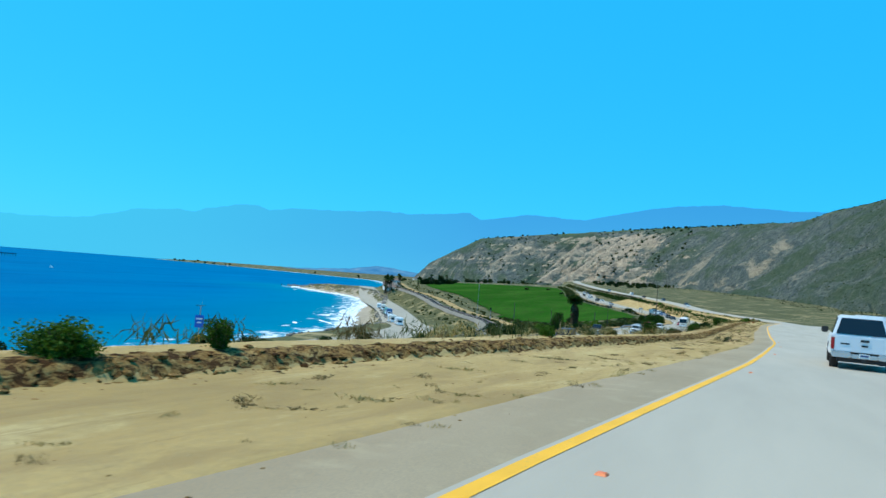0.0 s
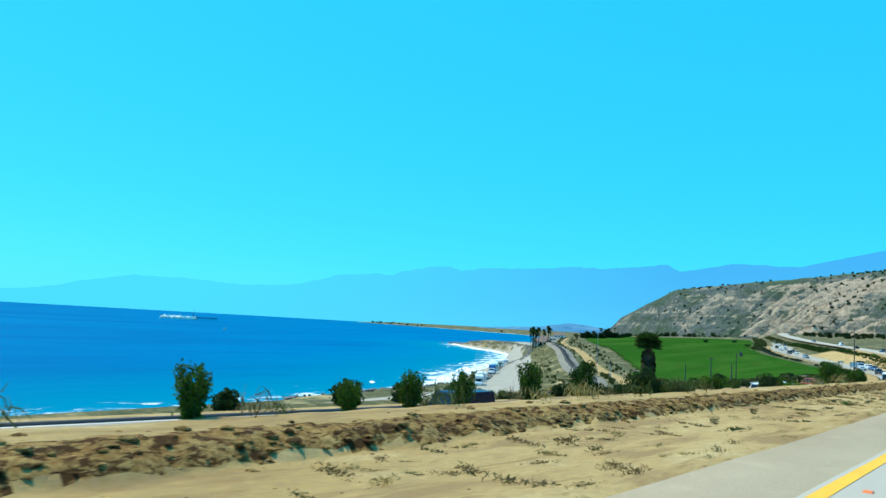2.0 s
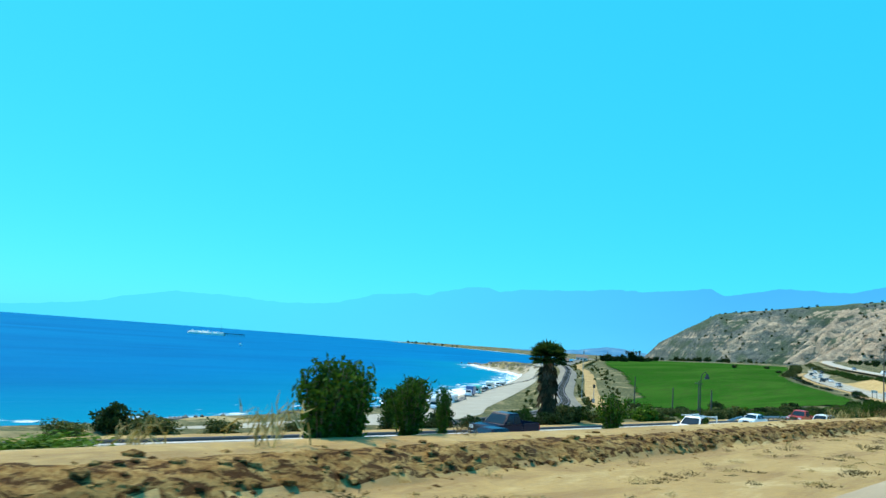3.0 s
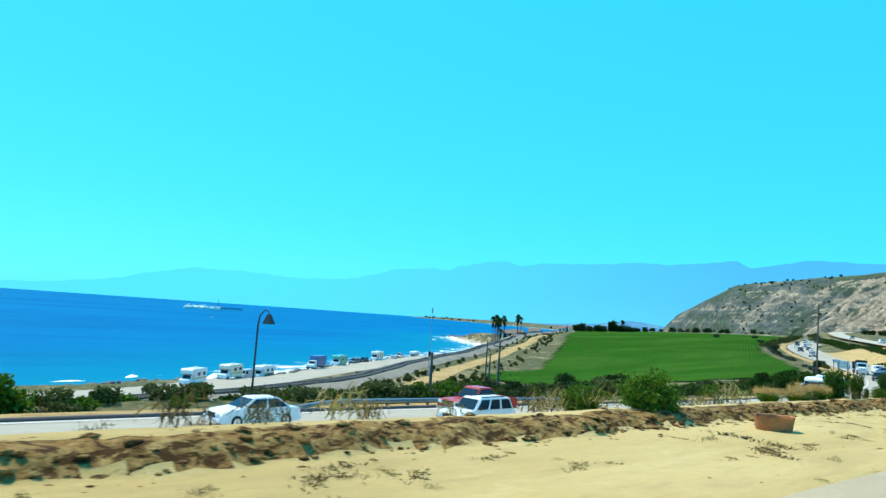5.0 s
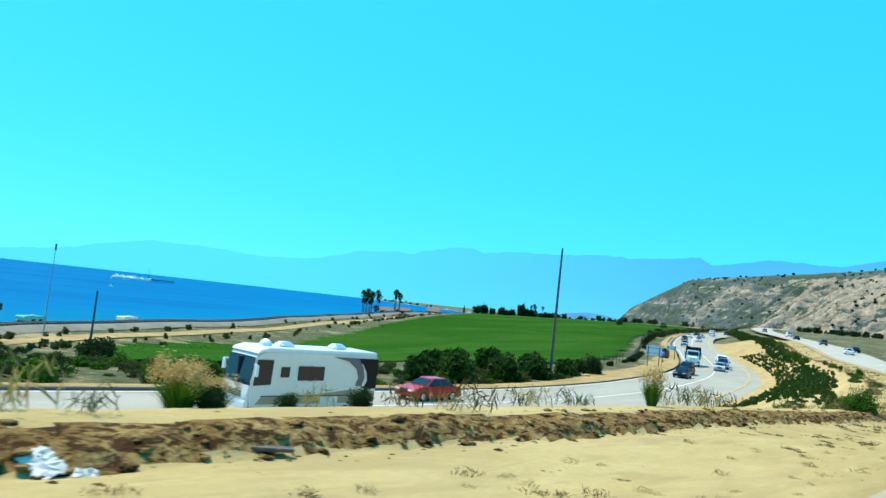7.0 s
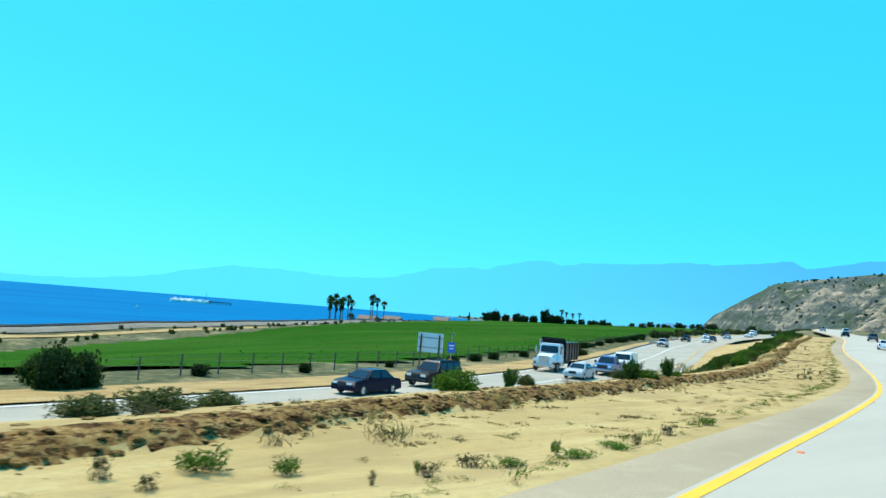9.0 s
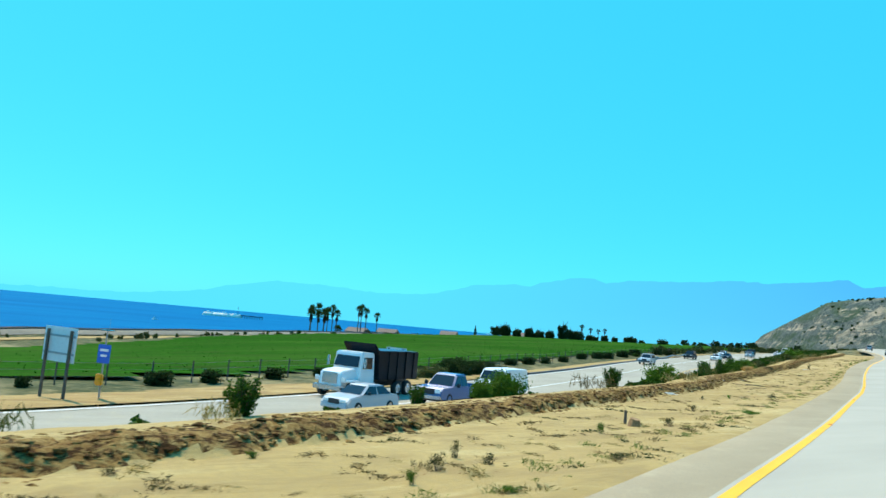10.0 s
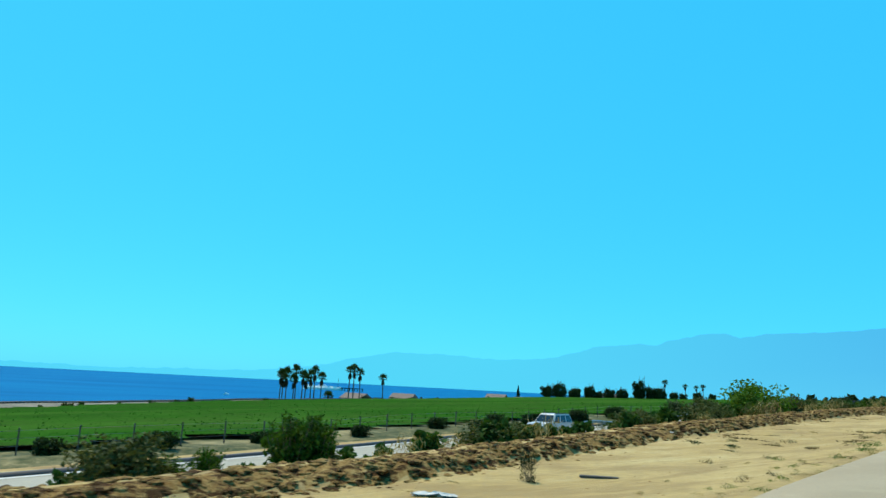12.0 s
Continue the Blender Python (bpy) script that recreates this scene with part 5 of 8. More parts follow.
def dump_truck(label):
    t = thing("dump_truck", label, "truck")
    part("hood", extrude_profile([(2.2, 0.7), (2.2, 1.75), (3.5, 1.62), (3.75, 1.5), (3.8, 0.7)], 0.85, 0.1, 0.06), PAINT["white"], t)
    part("cab", frustum(0.7, 2.35, 0.85, 1.12, 0.75, 2.05, 2.75, 1.02, 0.07), PAINT["white"], t)
    part("windscreen", pane([(-0.92, 2.29, 1.85), (0.92, 2.29, 1.85), (0.86, 2.12, 2.5), (-0.86, 2.12, 2.5)]), GLASS, t)
    for sx in (-1, 1):
        p = [(sx * 1.085, 1.0, 1.75), (sx * 1.085, 2.0, 1.75), (sx * 1.045, 1.9, 2.45), (sx * 1.045, 1.0, 2.45)]
        part("side_window", pane(p if sx > 0 else p[::-1]), GLASS, t)
        part("fender", boxes((sx * 1.0 - 0.2, sx * 1.0 + 0.2, 2.3, 3.75, 0.95, 1.1), bevel=0.05), PAINT["white"], t)
        part("headlight", boxes((sx * 0.98 - 0.15, sx * 0.98 + 0.15, 3.7, 3.8, 1.05, 1.25), bevel=0.03), LAMP_CLEAR, t)
        part("mirror", boxes((sx * 1.4 - 0.1, sx * 1.4 + 0.1, 2.2, 2.3, 1.8, 2.4), bevel=0.03), CHROME, t)
    part("grille", boxes((-0.55, 0.55, 3.74, 3.84, 0.85, 1.5), bevel=0.03), CHROME, t)
    part("front_bumper", boxes((-1.15, 1.15, 3.75, 3.95, 0.45, 0.75), bevel=0.05), CHROME, t)
    part("dump_body", extrude_profile([(-4.2, 1.1), (-4.2, 2.9), (0.55, 2.9), (1.1, 3.35), (1.1, 3.2), (0.6, 2.6), (0.5, 1.1)], 1.25, 0.0, 0.04), PAINT["black"], t, "black steel tipping body")
    for y in (-3.6, -2.6, -1.6, -0.6):
        for x in (-1.28, 1.28):
            part("side_rib", boxes((x - 0.04, x + 0.04, y - 0.07, y + 0.07, 1.1, 2.88)), PAINT["black"], t)
    part("chassis", boxes((-0.45, 0.45, -4.1, 3.7, 0.6, 1.05)), TRIM, t)
    for x in (-0.9, 0.9):
        part("fuel_tank", boxes((x - 0.2, x + 0.2, 0.4, 1.5, 0.5, 0.95), bevel=0.08), CHROME, t)
    wheels(t, 0.5, 0.3, 1.2, (-3.2, -2.0, 2.95))
    return t


def box_truck(color, box_color, label):
    t = thing("box_truck", label, "truck")
    part("cargo_box", boxes((-1.2, 1.2, -3.6, 1.6, 0.95, 3.4), bevel=0.04), PAINT[box_color], t)
    part("cab", extrude_profile([(1.7, 0.5), (1.7, 2.3), (2.5, 2.25), (3.0, 1.45), (3.6, 1.3), (3.65, 0.5)], 1.0, 0.1, 0.06), PAINT[color], t)
    part("windscreen", pane([(-0.82, 2.98, 1.5), (0.82, 2.98, 1.5), (0.78, 2.55, 2.15), (-0.78, 2.55, 2.15)]), GLASS, t)
    part("chassis", boxes((-0.5, 0.5, -3.5, 3.4, 0.5, 0.95)), TRIM, t)
    part("front_bumper", boxes((-1.0, 1.0, 3.55, 3.75, 0.45, 0.7), bevel=0.03), TRIM, t)
    wheels(t, 0.42, 0.26, 1.05, (-2.3, 2.6))
    return t


def camper(color, label):
    """A van-fronted camper with a berth over the cab."""
    t = thing("camper", label, "motorhome")
    part("body", extrude_profile([(-3.2, 0.5), (-3.25, 2.9), (2.1, 2.95), (2.5, 2.75), (2.5, 2.1), (1.5, 1.95), (1.5, 0.45)], 1.15, 0.0, 0.05), PAINT[color], t)
    part("cab", extrude_profile([(1.5, 0.45), (1.5, 1.95), (2.0, 1.9), (2.6, 1.2), (3.3, 1.05), (3.35, 0.45)], 0.98, 0.08, 0.05), PAINT["white"], t)
    part("windscreen", pane([(-0.8, 2.58, 1.28), (0.8, 2.58, 1.28), (0.75, 2.1, 1.85), (-0.75, 2.1, 1.85)]), GLASS, t)
    for sx in (-1, 1):
        for a, b in ((-2.6, -1.6), (-0.6, 0.5)):
            p = [(sx * 1.16, a, 1.7), (sx * 1.16, b, 1.7), (sx * 1.16, b, 2.3), (sx * 1.16, a, 2.3)]
            part("side_window", pane(p if sx > 0 else p[::-1]), GLASS, t)
        part("stripe", boxes((sx * 1.16 - 0.008, sx * 1.16 + 0.008, -3.1, 1.5, 1.2, 1.42)), PAINT["orange"], t)
    part("roof_vent", boxes((-0.35, 0.35, -1.4, -0.6, 2.95, 3.15), bevel=0.05), PAINT["white"], t)
    wheels(t, 0.38, 0.25, 1.05, (-1.8, 2.4))
    return t


def drive(t, y, off, facing=180):
    """Stands a vehicle on the lower road."""
    x, yy, turn = beside_low(y, off)
    t.matrix_basis = pose(x, yy, float(low_z(of_road([x], [yy])[0])[0]) + 0.03, 0, 0, turn + facing)
    return t


SLOW, FAST = 3.7, 7.6
TRAFFIC = [
    ("sedan", "yellow", 31, FAST, "yellow and black car on the lower road"),
    ("van", "navy", 108.5, FAST, "dark blue van on the lower road"),
    ("sedan", "navy", 141.5, FAST, "dark navy sedan on the lower road"),
    ("pickup", "navy", 148, SLOW, "dark navy pickup truck on the lower road"),
    ("pickup", "white", 171, FAST, "white work pickup with a lumber rack"),
    ("sedan", "white", 196, SLOW, "white sedan on the lower road"),
    ("suv", "white", 208.7, FAST, "white sport utility vehicle on the lower road"),
    ("pickup", "red", 213, SLOW, "red pickup truck on the lower road"),
    ("sedan", "red", 281.5, SLOW, "bright red car on the lower road"),
    ("sedan", "navy", 340.5, 3.2, "dark blue low sedan behind the earth bank"),
    ("suv", "black", 348.5, 2.6, "black boxy jeep-like car on the lower road"),
    ("sedan", "silver", 367.5, 6.4, "silver sedan beside the dump truck"),
    ("pickup", "blue", 375.2, 7.0, "blue pickup truck on the lower road"),
    ("van", "white", 382.2, 7.2, "old white cargo van on the lower road"),
    ("suv", "silver", 450, 3.4, "silver minivan on the lower road"),
    ("suv", "black", 487, 3.2, "black sport utility vehicle on the lower road"),
    ("sedan", "white", 492, FAST, "white sedan far along the road"),
    ("sedan", "navy", 505, FAST, "dark blue car far along the road"),
    ("sedan", "white", 521, SLOW, "white car far along the road"),
    ("sedan", "silver", 535, FAST, "silver car far along the road"),
    ("suv", "black", 553, SLOW, "black car far along the road"),
    ("sedan", "white", 567, FAST, "white car far along the road"),
    ("van", "white", 590, SLOW, "white van far along the road"),
    ("sedan", "black", 612, FAST, "black car far along the road"),
    ("sedan", "silver", 640, FAST, "silver car far along the road"),
    ("suv", "white", 680, SLOW, "white car far along the road"),
    ("sedan", "navy", 720, FAST, "dark car far along the road"),
]
MAKERS = {"sedan": sedan, "suv": suv, "pickup": pickup, "van": cargo_van}
made_kinds = {}
for kind, color, y, off, label in TRAFFIC:
    key = (kind, color, "lumber" in label)
    if key not in made_kinds:
        made_kinds[key] = drive(MAKERS[kind](color, label, "white") if "lumber" in label else MAKERS[kind](color, label), y, off)
        tagged(made_kinds[key], group="traffic on the lower road")
    else:
        x, yy, turn = beside_low(y, off)
        c = copy_thing(made_kinds[key], pose(x, yy, float(low_z(of_road([x], [yy])[0])[0]) + 0.03, 0, 0, turn + 180))
        c["label"] = label
mh = drive(motorhome("long cream motorhome with dark and tan swept stripes"), 269.2, FAST - 1.0)
mh.scale = (1.0, 0.84, 1.0)
drive(dump_truck("white dump truck with a black tipping body"), 373.5, 1.9)

# vehicles on the upper road
px, py = by_road(31.5, -1.42)
truck = pickup("white", "white full-size pickup truck with chrome bumper")
truck.matrix_basis = pose(px, py, float(smooth_z(31.5)) + 0.01, 0, 0, -3.2)
for s_, u_, kind, color, label in ((445, -3.7, "sedan", "white", "white car ahead on the upper road"), (462, -7.0, "sedan", "navy", "dark blue car ahead on the upper road"),
                                   (505, -3.9, "suv", "grey", "grey car ahead on the upper road"), (540, -0.2, "sedan", "black", "black car far ahead on the upper road"), (585, -3.7, "van", "white", "white van far ahead on the upper road"),
                                   (640, -0.2, "suv", "silver", "silver car far ahead on the upper road")):
    x, y = by_road(s_, u_)
    a = math.degrees(float(np.interp(s_, STATION, TURN)))
    v = made_kinds.get((kind, color, False))
    m = pose(x, y, float(smooth_z(s_)) + 0.01, 0, 0, a)
    v = copy_thing(v, m) if v else MAKERS[kind](color, label)
    v.matrix_basis = m
    v["label"], v["group"] = label, "traffic on the upper road"
trailer = thing("utility_trailer", "white enclosed trailer with a red stripe", "trailer")
part("body", boxes((-1.15, 1.15, -2.6, 2.6, 0.7, 2.7), bevel=0.06), PAINT["white"], trailer)
part("stripe", boxes((-1.0, 1.0, -2.63, -2.6, 1.6, 1.85)), PAINT["red"], trailer)
part("rear_bumper", boxes((-1.1, 1.1, -2.75, -2.6, 0.45, 0.65), bevel=0.02), TRIM, trailer)
for sx in (-1, 1):
    part("taillight", boxes((sx * 0.95 - 0.1, sx * 0.95 + 0.1, -2.64, -2.6, 0.9, 1.1)), LAMP_RED, trailer)
wheels(trailer, 0.35, 0.22, 1.1, (-0.5, 0.4))
part("tongue", boxes((-0.06, 0.06, 2.6, 3.6, 0.45, 0.6)), TRIM, trailer)
x, y = by_road(66.0, -5.2)
trailer.matrix_basis = pose(x, y, float(smooth_z(66.0)), 0, 0, -1)

# parked along the beach road
PARKED = [("camper", "white", 0.0, 5.0), ("camper", "cream", 15.0, 5.0), ("van", "silver", 21.5, 5.0), ("camper", "white", 29.0, 5.0), ("box", "blue", 56.0, 4.5), ("camper", "teal", 72.0, 4.8), ("suv", "grey", 84.0, 4.8),
          ("suv", "navy", 92.0, 4.8), ("camper", "cream", 105.0, 5.0), ("sedan", "white", 118.0, 4.8), ("pickup", "white", 130.0, 4.8), ("camper", "white", 150.0, 5.0)]
fd = np.concatenate([[0], np.cumsum(np.hypot(*np.diff(FRONTAGE[:, :2], axis=0).T))])
f0 = float(np.interp(243.0, FRONTAGE[:, 1], fd))
for kind, color, along, off in PARKED:
    k = f0 + along
    x, y = np.interp(k, fd, FRONTAGE[:, 0]), np.interp(k, fd, FRONTAGE[:, 1])
    x2, y2 = np.interp(k + 2, fd, FRONTAGE[:, 0]), np.interp(k + 2, fd, FRONTAGE[:, 1])
    d = np.array([x2 - x, y2 - y]) / np.hypot(x2 - x, y2 - y)
    px, py = float(x - d[1] * off), float(y + d[0] * off)
    label = {"camper": color + " camper parked by the beach", "box": "white cab truck with a blue cargo box by the beach"}.get(kind, color + " vehicle parked by the beach road")
    v = camper(color, label) if kind == "camper" else box_truck("white", "blue", label) if kind == "box" else MAKERS[kind](color, label)
    v.matrix_basis = pose(px, py, drop(px, py) + 0.02, 0, 0, math.degrees(math.atan2(-d[0], d[1])) + 180)
    tagged(v, label, group="vehicles parked by the beach")


# ---------------------------------------------------------------- beach road, railway, shore
def strip_along(line, offs, lift, mat, name, y0, y1, step=1):
    """A ribbon along a line in plan, at offsets to its right, resting on the ground."""
    q = line[(line[:, 1] >= y0) & (line[:, 1] <= y1)][::step]
    d = np.gradient(q[:, :2], axis=0)
    d /= np.hypot(d[:, 0], d[:, 1])[:, None]
    X = q[:, :1] + d[:, 1:2] * np.array(offs)[None, :]
    Y = q[:, 1:2] - d[:, 0:1] * np.array(offs)[None, :]
    Z = np.array([[drop(x, y) for x, y in zip(a, b)] for a, b in zip(X, Y)])
    Z = Z.mean(1, keepdims=True) * 0.6 + Z * 0.4
    Z = np.maximum(Z, np.array([[drop(x, y) for x, y in zip(a, b)] for a, b in zip(X, Y)])) + np.array(lift)[None, :]
    return grid_mesh(name, X, Y, Z, mat)


front = tagged(new("beach_road", strip_along(FRONTAGE, [-8, -4, 0, 4, 7], [0.12, 0.16, 0.2, 0.16, 0.12], ROAD_GREY, "beach_road", 120, 730)), "pale sandy asphalt road along the beach", "road", kind="structure")
BALLAST = asphalt_material("rail_ballast", (0.17, 0.145, 0.11), (0.27, 0.23, 0.17))
RUST = plain_material("rusty_steel", (0.16, 0.09, 0.06), 0.5, 0.6)
GALV = plain_material("galvanised_steel", (0.33, 0.34, 0.35), 0.45, 0.7)
bed = tagged(new("railway_bed", strip_along(RAIL, [-4, -2.2, 0, 2.2, 4], [0.1, 0.8, 0.85, 0.8, 0.1], BALLAST, "railway_bed", 150, 900)), "grey ballast bed of the coast railway", "railway", kind="structure")
for off in (-0.9, 0.9):
    tagged(new("rail", strip_along(RAIL, [off - 0.12, off - 0.11, off + 0.11, off + 0.12], [0.84, 1.1, 1.1, 0.84], RUST, "rail", 150, 900)), "rusty steel rail", "rail", kind="structure")
SLV, SLF = [], []
rq = RAIL[(RAIL[:, 1] > 165) & (RAIL[:, 1] < 470)]
rl = np.concatenate([[0], np.cumsum(np.hypot(*np.diff(rq[:, :2], axis=0).T))])
for k in np.arange(0, rl[-1], 0.75):
    cx0, cy0 = np.interp(k, rl, rq[:, 0]), np.interp(k, rl, rq[:, 1])
    ex, ey = np.interp(k + 0.5, rl, rq[:, 0]) - cx0, np.interp(k + 0.5, rl, rq[:, 1]) - cy0
    n_ = math.hypot(ex, ey) or 1.0
    ex, ey = ex / n_, ey / n_
    z0 = drop(cx0, cy0) + 0.8
    b_ = len(SLV)
    for q_, w_, h_ in ((-1.3, -0.12, 0), (1.3, -0.12, 0), (1.3, 0.12, 0), (-1.3, 0.12, 0), (-1.3, -0.12, 0.2), (1.3, -0.12, 0.2), (1.3, 0.12, 0.2), (-1.3, 0.12, 0.2)):
        SLV.append((cx0 + ey * q_ + ex * w_, cy0 - ex * q_ + ey * w_, z0 + h_))
    SLF += [tuple(b_ + i for i in f) for f in ((4, 5, 6, 7), (0, 1, 5, 4), (1, 2, 6, 5), (2, 3, 7, 6), (3, 0, 4, 7))]
sleepers = bpy.data.meshes.new("sleepers")
sleepers.from_pydata(SLV, [], SLF)
sleepers.update()
sleepers.materials.append(WOOD)
tagged(new("sleepers", sleepers), "dark timber sleepers of the railway", "sleepers", kind="stuff")
tagged(new("service_track", strip_along(RAIL, [7.5, 9.5, 12], [0.1, 0.12, 0.1], DIRT, "service_track", 190, 700)), "pale dirt track beside the railway", "dirt track", kind="structure")

# sand between the water and the road
ck = curve_through([(x, y) for x, y in COAST if 90 < y < 740], 14)
cd = np.gradient(ck[:, :2], axis=0)
cd /= np.hypot(cd[:, 0], cd[:, 1])[:, None]
offs = np.array([-6, 0, 4, 8, 11])
BX, BY = ck[:, :1] + cd[:, 1:2] * offs, ck[:, 1:2] - cd[:, 0:1] * offs
BZ = np.array([[drop(x, y) for x, y in zip(a, b)] for a, b in zip(BX, BY)]) + 0.18
beach = tagged(new("beach", grid_mesh("beach", BX, BY, BZ, SAND)), "narrow wet sand beach", "beach", kind="structure")

# surf: broken white ridges off the beach
rng = np.random.default_rng(4)
SV, SF = [], []
for i in range(0, len(ck) - 1):
    for band, chance in ((1.5, 0.98), (4, 0.7), (8, 0.3), (15, 0.06), (26, 0.02)):
        wave = 0.5 + 0.5 * math.sin(i * 0.55 + band * 0.35)
        for k in range(3):
            open_shore = float(np.interp(ck[i, 1], [180, 260, 300, 600, 690], [0.02, 0.25, 1.0, 1.0, 0.3]))
            if rng.uniform() > chance * (0.35 + 0.8 * wave) * open_shore:
                continue
            f = rng.uniform()
            p = ck[i, :2] * (1 - f) + ck[i + 1, :2] * f
            o = band + rng.normal() * 1.8
            c = p + np.array([-cd[i, 1], cd[i, 0]]) * o
            L, W, H = rng.uniform(2.5, 8.5), rng.uniform(0.5, 1.5), rng.uniform(0.15, 0.5) * (1.3 if band < 30 else 0.8)
            t_, n_ = cd[i], np.array([-cd[i, 1], cd[i, 0]])
            t_ = t_ + n_ * rng.normal() * 0.18
            b = len(SV)
            for a_, w_, h_ in ((-1, 0, 0), (-0.5, -0.8, 0.03), (-0.45, 0.6, 0.05), (-0.4, 0, H * 0.7), (0.1, 0.2, H), (0.15, -1, 0.03), (0.2, 1, 0.03), (0.6, -0.6, 0.02), (0.55, 0.5, 0.04), (1, 0.1, 0)):
                q = c + t_ * L * (a_ + rng.normal() * 0.05) + n_ * W * (w_ + rng.normal() * 0.12)
                SV.append((q[0], q[1], 0.04 + h_ * rng.uniform(0.6, 1.2)))
            SF += [(b, b + 1, b + 3), (b, b + 3, b + 2), (b + 1, b + 5, b + 4, b + 3), (b + 2, b + 3, b + 4, b + 6), (b + 5, b + 7, b + 4), (b + 7, b + 9, b + 4), (b + 4, b + 9, b + 8), (b + 6, b + 4, b + 8)]
surf_mesh = bpy.data.meshes.new("surf")
surf_mesh.from_pydata(SV, [], SF)
surf_mesh.update()
surf_mesh.materials.append(FOAM)
surf = tagged(new("surf", surf_mesh), "white broken surf along the beach", "surf", kind="stuff")


def rock_mesh(rng, sx, sy, sz):
    bm = bmesh.new()
    bmesh.ops.create_icosphere(bm, subdivisions=1, radius=1.0)
    for v in bm.verts:
        v.co = Vector((v.co.x * sx, v.co.y * sy, v.co.z * sz)) * float(rng.uniform(0.72, 1.18))
    me = bpy.data.meshes.new("rock")
    bm.to_mesh(me)
    bm.free()
    return me


def scatter(name, meshes, places, material, label, category, rng):
    """Joins many small pieces into one object of stuff; places: x, y, z, size."""
    parts_v, parts_f, base = [], [], 0
    data = []
    for me in meshes:
        co = np.empty(len(me.vertices) * 3)
        me.vertices.foreach_get("co", co)
        data.append((co.reshape(-1, 3), [tuple(p.vertices) for p in me.polygons]))
    for x, y, z, size in places:
        co, fs = data[int(rng.integers(len(data)))]
        a = rng.uniform(0, 6.28)
        c, s_ = math.cos(a), math.sin(a)
        r = np.array([[c, -s_, 0], [s_, c, 0], [0, 0, 1]])
        parts_v.append((co @ r.T) * size + (x, y, z))
        parts_f += [tuple(i + base for i in f) for f in fs]
        base += len(co)
    me = bpy.data.meshes.new(name)
    me.from_pydata(np.concatenate(parts_v).tolist(), [], parts_f)
    me.update()
    me.materials.append(material)
    return tagged(new(name, me), label, category, kind="stuff")


STONE = plain_material("dark_armour_stone", (0.13, 0.12, 0.105), 0.85, 0, 0.4, 0.8)
rocks = [rock_mesh(rng, 1, 0.8, 0.7) for _ in range(6)]
places = []
for i in range(len(ck) - 1):
    for k in range(7):
        f = rng.uniform()
        p = ck[i, :2] * (1 - f) + ck[i + 1, :2] * f + np.array([cd[i, 1], -cd[i, 0]]) * rng.uniform(9.3, 13)
        places.append((p[0], p[1], drop(p[0], p[1]) + 0.15, rng.uniform(0.4, 0.95)))
scatter("seawall_rocks", rocks, places, STONE, "dark boulders of the sea wall", "rocks", rng)
places = [(-461 + rng.normal() * 14, 694 + rng.normal() * 7, 0.5, rng.uniform(0.8, 2.2)) for _ in range(120)]
scatter("point_rocks", rocks, places, STONE, "dark rocks at the low point", "rocks", rng)

# ---------------------------------------------------------------- crop field
fx, fy = np.arange(-420, -20, 3.0), np.arange(258, 790, 3.0)
FX, FY = np.meshgrid(fx, fy, indexing="ij")
fs_, fu_ = of_road(FX, FY)
fr_ = side_distance(FX, FY, RAIL).reshape(FX.shape)
fg = (fu_ - low_far_u(fs_)).reshape(FX.shape)
wavy = 2.5 * fractal(FX, FY, 22, 2)
edge = np.interp(FY, [270, 282, 290, 310, 330], [60, 26, 15, 17, 24])
near_gap = np.interp(FY, [270, 285, 300, 330, 360, 900], [46, 38, 26, 12, 9.5, 12])
inside = (fr_ > edge + wavy * 0.4) & (fg > near_gap + wavy * 0.5) & (FY > 276) & (FY < 745)
FZ = land(FX, FY).reshape(FX.shape) + 0.3 + 0.10 * fractal(FX, FY, 5, 3)
idx = np.arange(FX.size).reshape(FX.shape)
ok = inside[:-1, :-1] & inside[1:, :-1] & inside[1:, 1:] & inside[:-1, 1:]
quads = np.stack([idx[:-1, :-1], idx[1:, :-1], idx[1:, 1:], idx[:-1, 1:]], -1)[ok]
fm = bpy.data.meshes.new("field")
fm.from_pydata(np.stack([FX, FY, FZ], -1).reshape(-1, 3).tolist(), [], quads.tolist())
fm.update()
fm.materials.append(FIELD)
tagged(new("field", fm), "green crop field between the road and the sea", "field", kind="structure")
# leafy rows nearest the road
cells = np.argwhere(ok)
pick = [(a, b) for a, b in cells if fg[a, b] < 75 and FY[a, b] < 560]
pts = []
for a, b in pick:
    for _ in range(14):
        x, y = FX[a, b] + rng.uniform(0, 3), FY[a, b] + rng.uniform(0, 3)
        row = round((x * 0.93 + y * 0.37) / 1.1) * 1.1
        off = row - (x * 0.93 + y * 0.37)
        pts.append((x + off * 0.8 * 0.93, y + off * 0.8 * 0.37, FZ[a, b] + rng.uniform(-0.03, 0.07)))
crop = new("crop_leaves", leaf_mesh("crop_leaves", np.array(pts), 0.2, 0.16, rng, 0.5))
crop.data.materials.append(CROP)
tagged(crop, "low leafy green crop in rows", "crop", kind="stuff")

